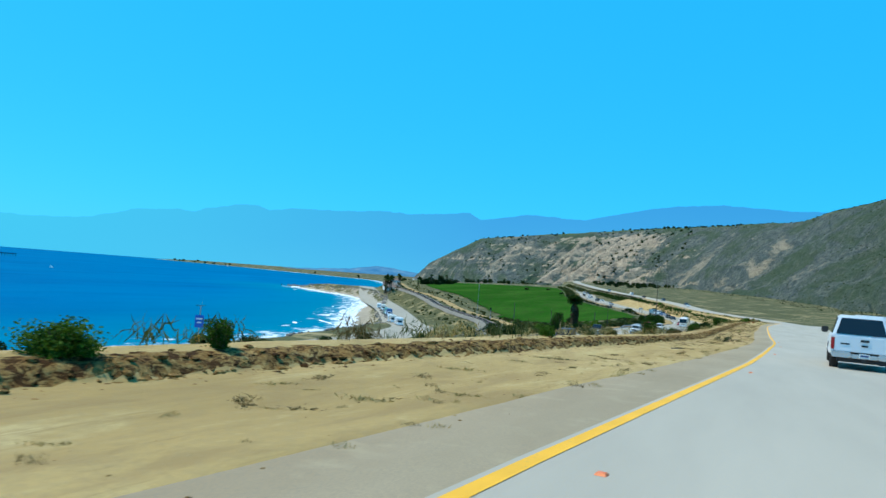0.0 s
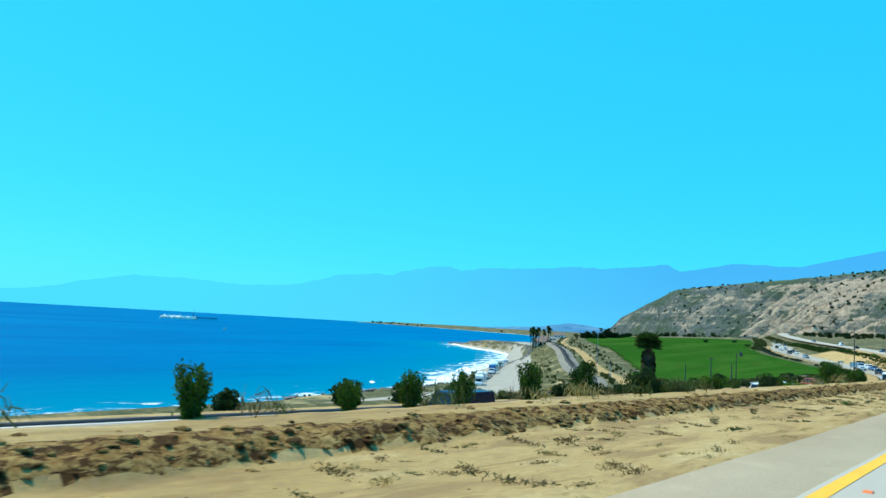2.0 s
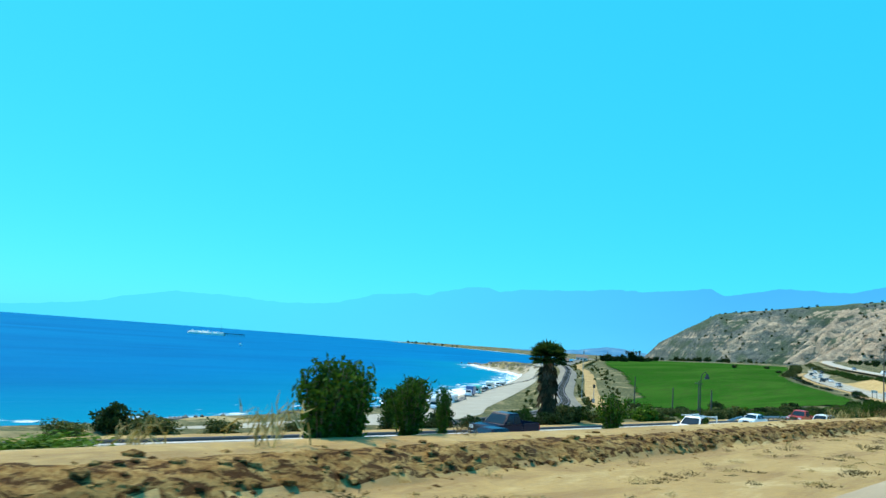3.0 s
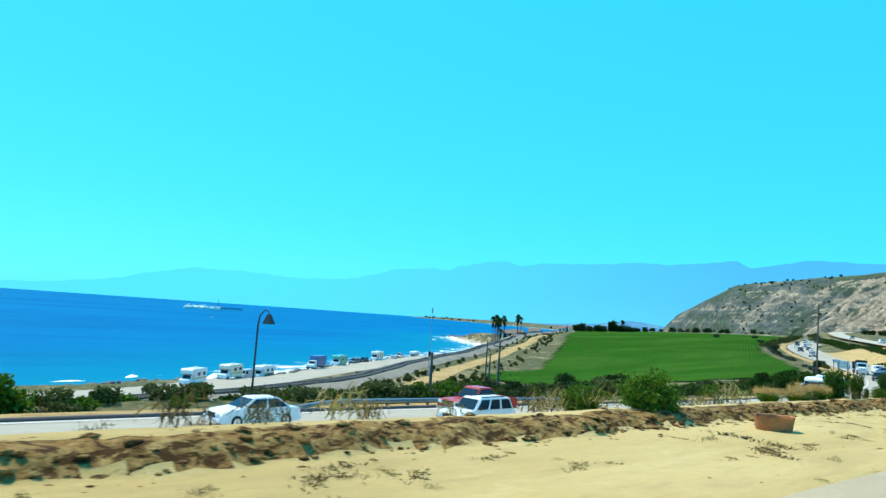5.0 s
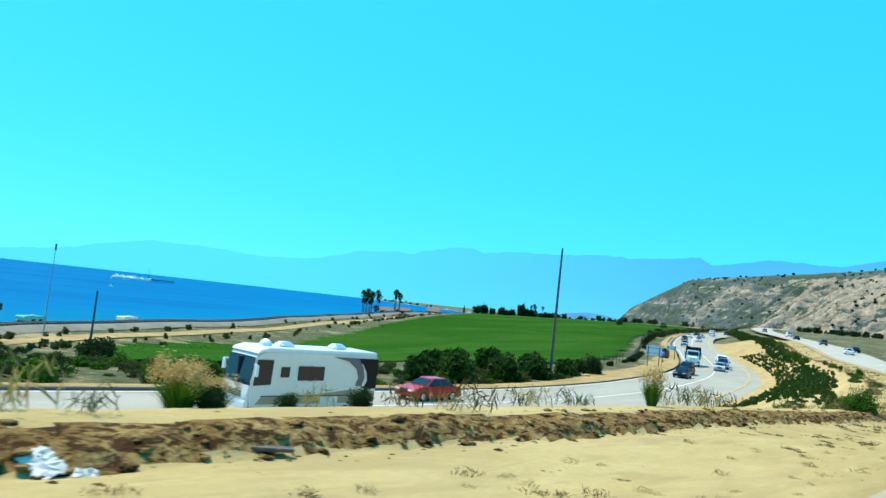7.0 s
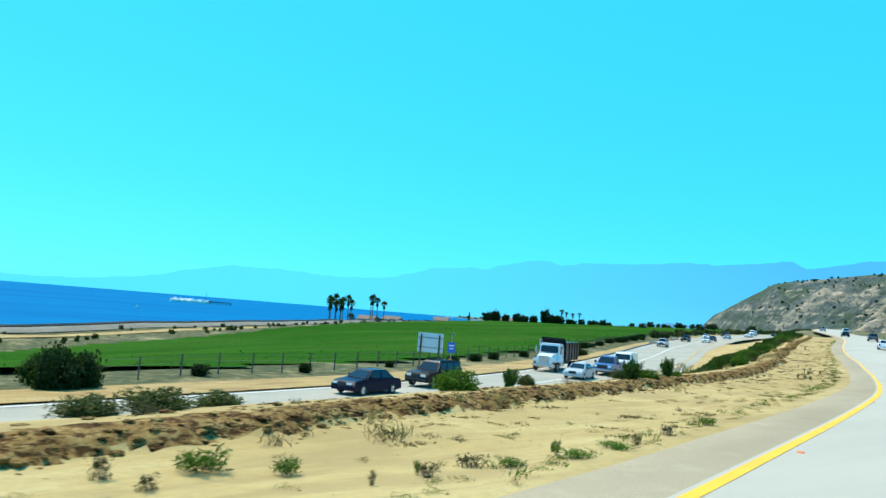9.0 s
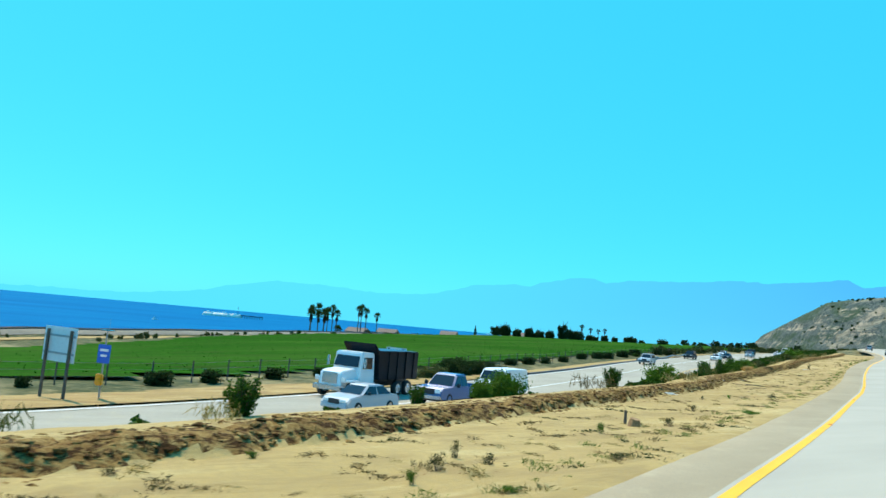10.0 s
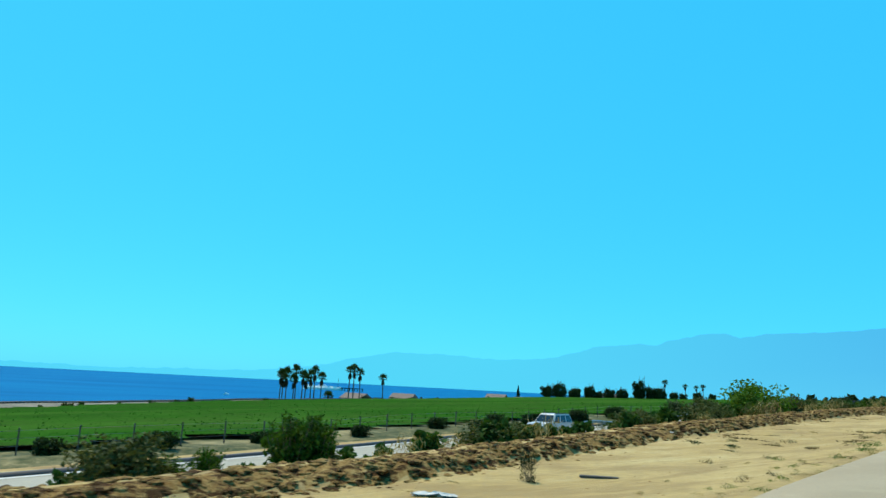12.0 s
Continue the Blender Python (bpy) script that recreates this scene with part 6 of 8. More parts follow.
# ---------------------------------------------------------------- kerb, guard rails, fence
s_k = np.arange(-60, 620, 3.0)
for s_r in (np.arange(-60, 290, 3.0), np.arange(424, 510, 3.0)):
    lu = low_far_u(s_r)
    tagged(new("kerb", ribbon("kerb", s_r, [lu - 0.02, lu + 0.05, lu + 0.35, lu + 0.5], [0.0, 0.15, 0.15, -0.1], TRIM, low_z)), "black asphalt kerb of the lower road", "kerb", kind="structure")
tagged(new("verge", ribbon("verge", s_k, [low_far_u(s_k) + 0.45, low_far_u(s_k) + 1.8, low_far_u(s_k) + 3.2 + 2.2 * ease(318, 335, s_k) * (1 - ease(400, 420, s_k))], [0.02, 0.05, -0.12], DIRT, low_z)), "sandy verge beyond the lower road", "verge", kind="structure")
for du in (0.55, 5.6, 10.9):
    lu = low_far_u(s_k) - du
    tagged(new("road_line", ribbon("road_line", s_k, [lu, lu - 0.13], [0.055, 0.055], WHITE_LINE if du < 10 else YELLOW, low_z)), "painted lane line", "road marking", kind="structure")


def guard_rail(y0, y1, label):
    t = thing("guard_rail", label, "guard rail")
    ys = np.arange(y0, y1, 1.9)
    pts = [beside_low(y, -1.2)[:2] for y in ys]
    zz = [drop(*p) for p in pts]
    V, F = [], []
    for (x, y), z in zip(pts, zz):
        for dx, h in ((0.0, 0.45), (0.08, 0.52), (0.0, 0.6), (0.08, 0.68), (0.0, 0.76), (-0.04, 0.6)):
            V.append((x + dx, y, z + h))
    for i in range(len(pts) - 1):
        b = i * 6
        for k in range(5):
            F.append((b + k, b + k + 1, b + 7 + k, b + 6 + k))
        F.append((b + 5, b, b + 6, b + 11))
    me = bpy.data.meshes.new("beam")
    me.from_pydata(V, [], F)
    me.update()
    part("beam", me, GALV, t)
    for (x, y), z in zip(pts, zz):
        part("post", boxes((x - 0.2, x - 0.05, y - 0.08, y + 0.08, z - 0.3, z + 0.74)), WOOD, t)
    return t


guard_rail(150, 186, "grey steel guard rail beside the lower road")
guard_rail(196, 232, "grey steel guard rail above the scrub slope")
guard_rail(462, 505, "grey steel guard rail by the field corner")

fence = thing("wire_fence", "thin wire fence along the crop field", "fence")
fpts = [beside_low(y, -8.6)[:2] for y in np.arange(330, 520, 3.0)]
post_me = None
for x, y in fpts:
    if post_me is None:
        p_ = part("post", boxes((-0.04, 0.04, -0.04, 0.04, -0.3, 1.45)), WOOD, fence)
        post_me = p_.data
    else:
        p_ = part("post", post_me, None, fence)
    p_.location = (x, y, drop(x, y))
V, F = [], []
for h in (0.5, 0.9, 1.3):
    b = len(V)
    for x, y in fpts:
        z = drop(x, y) + h
        V += [(x, y, z - 0.008), (x, y, z + 0.008)]
    F += [(b + 2 * i, b + 2 * i + 2, b + 2 * i + 3, b + 2 * i + 1) for i in range(len(fpts) - 1)]
wm = bpy.data.meshes.new("wire")
wm.from_pydata(V, [], F)
wm.update()
part("wire", wm, GALV, fence)


# ---------------------------------------------------------------- poles and signs
def utility_pole(x, y, height, label, arm=1.0, lean=0.0):
    t = thing("utility_pole", label, "utility pole")
    part("pole", tube([(0, 0, -0.8), (0, 0, height * 0.5), (0, 0, height)], [0.17, 0.14, 0.1], 8), WOOD, t)
    if arm:
        a = part("crossarm", boxes((-arm, arm, -0.06, 0.06, height - 0.7, height - 0.58)), WOOD, t)
        for k in (-0.9, -0.4, 0.4, 0.9):
            part("insulator", tube([(k * arm, 0, height - 0.58), (k * arm, 0, height - 0.42)], [0.05, 0.03], 6), STONE, a)
    t.matrix_basis = Matrix.LocRotScale((x, y, drop(x, y)), Euler((radians(lean), 0, radians(35))), (1, 1, 1))
    return t


utility_pole(-40.0, 316.0, 14.6, "tall bare dark wooden pole beyond the road", 0, 1.0)
utility_pole(-92, 287, 7.8, "dark wooden pole near the railway", 0)
utility_pole(-60, 252, 7.2, "dark wooden pole with crossarm in the scrub", 0.8)
utility_pole(-70, 262, 6.0, "short dark wooden pole in the scrub", 0)
utility_pole(-47, 226, 4.5, "short dark wooden pole at the scrub edge", 0)


def crossing_signal(x, y, label):
    t = thing("railway_signal", label, "signal")
    part("mast", tube([(0, 0, -0.3), (0, 0, 4.6)], [0.09, 0.07], 8), GALV, t)
    part("signal_head", boxes((-0.28, 0.28, -0.12, 0.12, 4.0, 4.9), bevel=0.05), TRIM, t, "black round-edged signal head")
    part("cabinet", boxes((-0.3, 0.3, -0.25, 0.25, 0.0, 1.2), bevel=0.03), GALV, t)
    t.matrix_basis = stand(x, y, 40)
    return t


crossing_signal(-99, 278, "railway signal mast beside the track")
tower = thing("radio_mast", "thin grey mast with an antenna near the railway", "mast")
part("mast", tube([(0, 0, -0.5), (0, 0, 13.0)], [0.09, 0.04], 6), GALV, tower)
part("antenna", boxes((-0.12, 0.12, -0.12, 0.12, 12.4, 13.4), bevel=0.03), GALV, tower)
tower.matrix_basis = stand(-108, 287, 0)

# A bell marker: crook-shaped post with a bell hung from it, no lamp.
lamp = thing("street_lamp", "black curved post with a hanging bell beyond the lower road", "street lamp")
part("pole", tube([(0, 0, -0.3), (0, 0, 5.2), (0.1, 0, 5.9), (0.45, 0, 6.25), (0.75, 0, 6.1)], [0.08, 0.06, 0.05, 0.045, 0.04], 7), TRIM, lamp)
part("shade", frustum(-0.32, 0.32, 5.35, 0.32, -0.1, 0.1, 6.0, 0.1, 0.03), TRIM, lamp).location = (0.75, 0, 0)
lx, ly, lt_ = beside_low(201, -5.0)
lamp.matrix_basis = stand(lx, ly, 30)

SIGN_BACK = plain_material("sign_back_aluminium", (0.62, 0.64, 0.65), 0.45, 0.3)
SIGN_BLUE = plain_material("sign_blue", (0.02, 0.12, 0.55), 0.5)
SIGN_WHITE = plain_material("sign_white", (0.75, 0.75, 0.75), 0.5)
SIGN_ORANGE = plain_material("callbox_orange", (0.8, 0.3, 0.01), 0.5)


def road_sign(x, y, turn, width, height, clear, label):
    t = thing("road_sign", label, "sign")
    for k in (-0.36, 0.36):
        part("post", boxes((k * width - 0.06, k * width + 0.06, -0.05, 0.05, -0.5, clear + height * 0.92)), WOOD, t)
    part("panel", boxes((-width / 2, width / 2, 0.055, 0.085, clear, clear + height), bevel=0.01), SIGN_BACK, t, "plain aluminium back of the sign panel")
    part("stiffener", boxes((-width / 2 + 0.05, width / 2 - 0.05, 0.02, 0.054, clear + height * 0.22, clear + height * 0.28), (-width / 2 + 0.05, width / 2 - 0.05, 0.02, 0.054, clear + height * 0.72, clear + height * 0.78)), GALV, t)
    t.matrix_basis = stand(x, y, turn)
    return t


road_sign(*beside_low(357, -3.4)[:2], 24, 2.4, 1.65, 1.8, "large sign seen from its bare metal back")
road_sign(*beside_low(382.3, -2.0)[:2], 26, 1.8, 0.8, 2.2, "wide sign on two tall brown posts")


def call_box(x, y, turn, label):
    t = thing("call_box", label, "call box")
    part("post", tube([(0, 0, -0.4), (0, 0, 3.6)], [0.05, 0.04], 7), GALV, t)
    sign = part("sign_plate", boxes((-0.32, 0.32, -0.07, -0.05, 2.05, 2.95), bevel=0.02), SIGN_BLUE, t, "blue sign plate")
    part("lettering_bar", boxes((-0.22, 0.22, -0.078, -0.071, 2.62, 2.74), (-0.16, 0.16, -0.078, -0.071, 2.36, 2.47)), SIGN_WHITE, sign)
    part("telephone_box", boxes((-0.17, 0.17, -0.3, -0.05, 1.0, 1.55), bevel=0.05), SIGN_ORANGE, t, "orange-yellow telephone housing")
    part("solar_panel", boxes((-0.3, 0.3, -0.2, 0.2, 3.62, 3.66)), GLASS, t)
    part("aerial", tube([(0.08, 0, 3.6), (0.1, 0, 4.2)], [0.01, 0.006], 5), GALV, t)
    t.matrix_basis = stand(x, y, turn)
    return t


cx, cy, ct = beside_low(42.0, -2.4)
call_box(cx, cy, 25, "roadside call box with blue sign and orange housing")
cx, cy, ct = beside_low(358.6, -2.2)
call_box(cx, cy, 45, "roadside call box with blue sign beside the sign back")

# ---------------------------------------------------------------- island out at sea
isle = thing("island", "low built-up island with a pier far offshore", "island")
irng = np.random.default_rng(8)
bm = tube([(-55, 0, 0)] * 1 + [(k, irng.normal() * 2, 2.0) for k in range(-48, 50, 8)] + [(56, 0, 0)], [1] + [7 + irng.uniform(-1.5, 1.5) for _ in range(-48, 50, 8)] + [1], 9)
for v in bm.verts:
    v.co.z = min(v.co.z, 7.0 + irng.uniform(-0.6, 0.6))
part("rock", bm, plain_material("pale_island_rock", (0.68, 0.62, 0.52), 0.9, 0, 0.4, 0.15), isle)
for k in (-44, -30, -14, 0, 14, 30):
    part("shed", boxes((k, k + irng.uniform(5, 10), -3, 3, 5.5, 5.5 + irng.uniform(2.5, 5)), bevel=0.2), SIGN_WHITE, isle, "white industrial shed")
part("pier", boxes((50, 112, -2.5, 2.5, 4.6, 6.0), *[(k, k + 1.4, -2, 2, -2, 4.6) for k in range(54, 112, 7)]), TRIM, isle, "dark timber pier")
part("mast", tube([(42, 0, 5), (42, 0, 24)], [0.8, 0.3], 6), TRIM, isle)
isle.matrix_basis = pose(-1254, 843, 0, 0, 0, 57) @ Matrix.Diagonal((0.62, 0.8, 0.85, 1))
boat = thing("boat", "tiny white boat far out at sea", "boat")
part("hull", frustum(-2.5, 3.0, 0.9, 1.0, -2.2, 2.2, -0.2, 0.7, 0.1), SIGN_WHITE, boat)
part("cabin", frustum(-1.2, 0.8, 0.9, 0.7, -1.0, 0.5, 2.2, 0.5, 0.08), SIGN_WHITE, boat)
boat.matrix_basis = pose(-700, 560, 0.1, 0, 0, 30)

# ---------------------------------------------------------------- houses
ROOF_TILE = plain_material("roof_shingle", (0.16, 0.11, 0.085), 0.9, 0, 0.3, 1.5)
STUCCO = plain_material("pale_stucco", (0.62, 0.58, 0.5), 0.9, 0, 0.15, 1.0)
STUCCO_W = plain_material("white_stucco", (0.75, 0.74, 0.7), 0.9, 0, 0.1, 1.0)


def house(x, y, turn, w, d, h, label, wall_mat=None, flat=False, tree=None):
    t = thing("house", label, "house")
    part("wall", boxes((-w / 2, w / 2, -d / 2, d / 2, -1.0, h), bevel=0.03), wall_mat or STUCCO, t)
    if flat:
        part("roof", boxes((-w / 2 - 0.3, w / 2 + 0.3, -d / 2 - 0.3, d / 2 + 0.3, h, h + 0.35), bevel=0.05), ROOF_TILE, t)
    else:
        part("roof", extrude_profile([(-d / 2 - 0.5, h), (0, h + d * 0.28), (d / 2 + 0.5, h), (d / 2 + 0.5, h - 0.15), (-d / 2 - 0.5, h - 0.15)], w / 2 + 0.4, 0, 0), ROOF_TILE, t)
    for k in range(int(w // 3)):
        cxw = -w / 2 + 1.8 + k * 3.0
        win = part("window", boxes((cxw - 0.65, cxw + 0.65, -d / 2 - 0.04, -d / 2 + 0.02, 0.9, 2.1)), GLASS, t)
        part("frame", boxes((cxw - 0.75, cxw - 0.65, -d / 2 - 0.06, -d / 2 + 0.02, 0.8, 2.2), (cxw + 0.65, cxw + 0.75, -d / 2 - 0.06, -d / 2 + 0.02, 0.8, 2.2), (cxw - 0.75, cxw + 0.75, -d / 2 - 0.06, -d / 2 + 0.02, 2.1, 2.2)), SIGN_WHITE, win)
    t.matrix_basis = stand(x, y, turn, tree=tree)
    return t


HOUSES = [(-262, 506, 30, 8, 6, 2.4), (-276, 530, 40, 8, 6, 2.4), (-308, 590, 40, 8, 7, 3.0), (-352, 690, 30, 10, 8, 3.0)]
for i, (x, y, a, w, d, h) in enumerate(HOUSES):
    house(x, y, a, w, d, h, "white beach house with a brown roof" if i % 2 else "pale stucco house near the palms", STUCCO_W if i % 2 else STUCCO)["group"] = "houses near the point"
FAR_HOUSES = [(-360, 1010), (-385, 1050), (-410, 1085), (-440, 1180), (-470, 1230), (-500, 1300), (-455, 1120), (-540, 1380), (-590, 1450), (-640, 1540), (-700, 1640), (-760, 1720), (-820, 1800), (-900, 1900)]
for i, (x, y) in enumerate(FAR_HOUSES):
    house(x, y, 20 + 9 * (i % 5), 14 + 3 * (i % 3), 10, 4.0 + (i % 3), "low pale building on the far plain", STUCCO_W if i % 2 else STUCCO, i % 3 == 0, HILL_TREE)["group"] = "buildings on the far plain"

# ---------------------------------------------------------------- big palm and the palm grove
big = fan_palm(3, "stout fan palm with a shaggy dark skirt", 7.9, 0.5, 0.72, 1.85, 150, blade=0.055)
big.matrix_basis = stand(-39.7, 167.1, 10, 1.0, 0.2) @ Matrix.Diagonal((1.15, 1.15, 1.0, 1.0))
grove = fan_palm(5, "tall slim fan palm near the beach houses", 9.0, 0.16, 0.14, 1.7, 70)
# places in plan with the height of their tops above the sea
GROVE = [(-246.5, 475.9, 20.6), (-249.5, 477.5, 19.8), (-252.7, 479.6, 21.2), (-252.9, 482.6, 22.2), (-250.2, 481.1, 19.2), (-251.4, 484.1, 20.6), (-254.9, 486.3, 19.6), (-252.1, 488.2, 22.0), (-256.3, 488.5, 21.0), (-254.0, 491.0, 20.2), (-251.4, 499.1, 22.8), (-252.8, 501.2, 23.2), (-252.1, 503.1, 22.0), (-265.6, 517.0, 20.8)]
for i, (x, y, top) in enumerate(GROVE):
    low = drop(x, y)
    m = Matrix.LocRotScale((x, y, low - 0.2), Euler((0, 0, i * 1.3)), (1.05, 1.05, (top - low + 0.2) / 9.0))
    if i == 0:
        m0 = m
    else:
        copy_thing(grove, m)
grove.matrix_basis = m0
for o in list(scene.objects):
    if o.parent is None and o.name.startswith("palm_tree") and o is not big:
        o["group"] = "palm grove"
bushy = fan_palm(9, "broad bushy palm with a full crown", 7.0, 0.3, 0.75, 2.0, 90)
bushy.matrix_basis = stand(-261, 496, 20, 1.0, 0.2)

# ---------------------------------------------------------------- trees and bushes
dark_tree = broad_tree(11, LEAF_DARK, "dark dense tree at the field edge", 6.0, 3.8, 3400, leaf=0.4, low=0.0, clumps=11)
spread_copies(dark_tree, [(-275.6, 593.2, 0, 0.95, 1.32), (-274.8, 597.6, 60, 1.05, 1.47), (-271, 602, 90, 0.8, 1.24), (-275.1, 606.9, 120, 0.8, 1.40), (-269.3, 609.2, 30, 0.85, 1.63), (-268, 613, 10, 0.7, 1.24), (-284.4, 632.9, 200, 0.95, 1.24), (-282.7, 637.8, 80, 0.95, 1.32), (-281.8, 647.6, 10, 1.05, 2.17), (-279, 650.6, 150, 1.1, 1.40), (-277.6, 654.7, 40, 1.1, 1.24), (-276, 662, 90, 0.8, 1.16), (-280, 672, 170, 0.75, 1.08), (-288, 690, 20, 0.8, 1.24), (-292, 705, 200, 0.7, 1.24), (-300, 730, 0, 0.8, 1.40)], "trees at the field's end")
spire = thing("conifer", "slim dark pointed conifer by the field", "tree")
part("trunk", tube([(0, 0, -0.2), (0, 0, 4.6)], [0.12, 0.02], 6), BARK, spire)
crng = np.random.default_rng(6)
ch = crng.uniform(0, 1, 900)
ca = crng.uniform(0, 6.28, 900)
cr_ = (1 - ch) * 0.9 * crng.uniform(0.3, 1, 900) + 0.05
part("crown", leaf_mesh("crown", np.stack([np.cos(ca) * cr_, np.sin(ca) * cr_, 0.3 + ch * 4.4], 1), 0.3, 0.16, crng, 0.2), LEAF_DARK, spire)
spire.matrix_basis = stand(-271.7, 576.5, 0)
for x, y, top in ((-282.7, 663.7, 22.8), (-324.4, 720.6, 22.6), (-317.7, 726.7, 22.8), (-330, 735, 22.4)):
    low = drop(x, y)
    copy_thing(grove, Matrix.LocRotScale((x, y, low - 0.2), Euler((0, 0, x)), (1.0, 1.0, (top - low + 0.2) / 9.0)))
knobby = broad_tree(14, LEAF_DARK, "round dark tree near the lower road", 4.0, 2.6, 2600, leaf=0.2, low=0.0)
spread_copies(knobby, [(-113.5, 497, 0, 0.85, 0.95), (-112.5, 500, 50, 0.7, 0.9), (-126, 528, 50, 0.6, 0.9), (-140, 555, 100, 0.8, 0.8), (-168, 620, 80, 0.9, 0.8), (-256, 507, 10, 0.9, 0.8), (-252, 505, 60, 0.8, 0.7), (-262, 520, 10, 0.9, 0.7), (-270, 530, 90, 0.75, 0.7), (-285, 560, 140, 0.8, 0.7),
                       (-246, 499, 60, 0.7, 0.7), (-251, 489, 0, 0.75, 0.8), (-178, 590, 30, 1.0, 0.9), (-259, 512, 40, 0.8, 0.7), (-263, 516, 0, 0.9, 0.65), (-268, 524, 70, 0.8, 0.6), (-277, 545, 20, 0.9, 0.6), (-246, 486, 0, 0.6, 0.7), (-290, 572, 100, 0.9, 0.6)], "round dark trees")
roadside = broad_tree(17, LEAF_DEEP, "dense leafy tree beside the lower road", 4.4, 1.7, 3200, leaf=0.2)
LEAFY = [(146.2, -4.0, 0, 1.1, 1.1), (144.0, -3.9, 70, 0.85, 1.1), (160.5, -3.6, 90, 0.6, 0.9), (326, -6.5, 40, 0.8, 0.7)]
spread_copies(roadside, [(*beside_low(y, o)[:2], a, k, tl) for y, o, a, k, tl in LEAFY], "leafy roadside trees")

rb = round_bush(21, LEAF_GREEN, "round fresh green bush on the earth bank")
BANK_GREEN = [(278, 7, 0, 1.3, 0.7), (341, 8.4, 20, 0.85, 0.45), (344.6, 8.4, 70, 0.5, 0.5), (6.6, 9.2, 0, 1, 0.6), (26.5, 9, 40, 0.6, 0.9), (188.2, 8.4, 0, 1.15, 0.8), (186.8, 9, 50, 0.8, 0.8), (281, 8.6, 10, 0.75, 0.6), (108.5, 9.2, 25, 1.47, 0.31), (204.6, 9.2, 100, 0.5, 0.9), (241.2, 9.2, 40, 0.85, 0.63), (329.3, 9, 60, 1.05, 0.6), (366.7, 9.1, 110, 0.55, 1.1), (368.2, 9.2, 160, 1.06, 0.78), (450.7, 10.6, 140, 2.38, 0.74), (390.7, 10.8, 0, 1.8, 0.75), (409, 10.7, 30, 1.35, 0.75), (410.5, 10.9, 80, 1.1, 0.8),
    (416.4, 10.7, 0, 2.03, 0.6), (418.2, 10.8, 50, 1.74, 0.6), (426, 10.7, 10, 0.85, 0.7)]
spread_copies(rb, [(*by_road(s, max(u, float(bank_foot(s)) + 0.9)), a, k, tl) for s, u, a, k, tl in BANK_GREEN], "green bushes on the bank")
ub = upright_bush(23, LEAF_BROOM, "upright green broom-like bush on the earth bank")
BANK_TALL = [(339.4, 8.4, 30, 1, 0.72), (343.4, 8.4, 80, 0.75, 1), (279.2, 7.1, 0, 0.7, 1.2), (9.6, 9.2, 0, 0.75, 0.75), (48.2, 9.3, 0, 0.95, 1), (51.4, 9.4, 70, 0.8, 1), (58.5, 9, 0, 0.55, 0.9), (75.8, 8.9, 0, 0.72, 1.1), (79.2, 9.4, 30, 0.62, 1), (80.6, 9.2, 60, 0.7, 1.1), (81.8, 8.9, 90, 0.72, 1), (84.8, 9.2, 0, 0.85, 1.15), (145, 9.2, 0, 0.8, 1.1), (150, 9, 0, 0.8, 1), (282, 8.7, 0, 1.05, 1), (92.1, 9, 120, 0.45, 0.9), (95.1, 9.2, 88, 0.33, 1.3), (97, 9.1, 65, 0.55, 1.1),
    (97.9, 9.3, 115, 0.71, 0.9), (99.8, 9.2, 55, 0.57, 0.95), (105.7, 9.2, 125, 0.8, 0.8), (111.6, 8.2, 152, 1.2, 0.95), (112.2, 8.4, 12, 1.25, 0.95), (113.4, 8.3, 80, 0.9, 1.05), (114.5, 8.6, 10, 0.4, 2.2), (120.2, 8.6, 40, 0.95, 0.9), (126.8, 9.2, 25, 0.25, 1.7), (141.8, 9.1, 125, 0.9, 0.85), (143.2, 9.1, 15, 0.9, 0.85), (200.1, 9.1, 165, 1.18, 0.85), (200.4, 9.2, 35, 1, 0.9), (202, 9.1, 132, 0.68, 1.26), (203, 9.1, 17, 0.25, 1.5), (204.9, 9.1, 128, 0.65, 1.5), (206.2, 9.1, 10, 1.06, 0.96), (207.3, 9.2, 55, 1.12, 0.84),
    (210.9, 9.2, 10, 0.7, 0.9), (213.1, 9.1, 80, 0.4, 1.0), (235.9, 9.2, 85, 0.53, 1.11), (236.3, 9.1, 125, 0.54, 0.95), (239.7, 9.2, 150, 0.86, 0.96), (332, 9.1, 165, 0.63, 0.81), (358.6, 9.2, 115, 0.85, 0.85), (363.7, 9.1, 150, 0.56, 0.79), (377.2, 9.1, 25, 1, 0.8), (428.3, 10.6, 120, 1.38, 0.85), (428.8, 10.6, 60, 1.23, 0.9), (426.7, 10.6, 95, 0.72, 0.85), (401, 10.7, 0, 1.23, 0.9), (401.9, 10.9, 60, 1.01, 0.9), (406.4, 10.7, 20, 0.8, 1.5), (409.9, 10.6, 100, 0.87, 1.4)]
spread_copies(ub, [(*by_road(s, max(u, float(bank_foot(s)) + 0.9)), a, k, tl) for s, u, a, k, tl in BANK_TALL], "tall bushes on the bank")
ob_ = round_bush(27, LEAF_OLIVE, "dull olive bush on the earth bank", 2600)
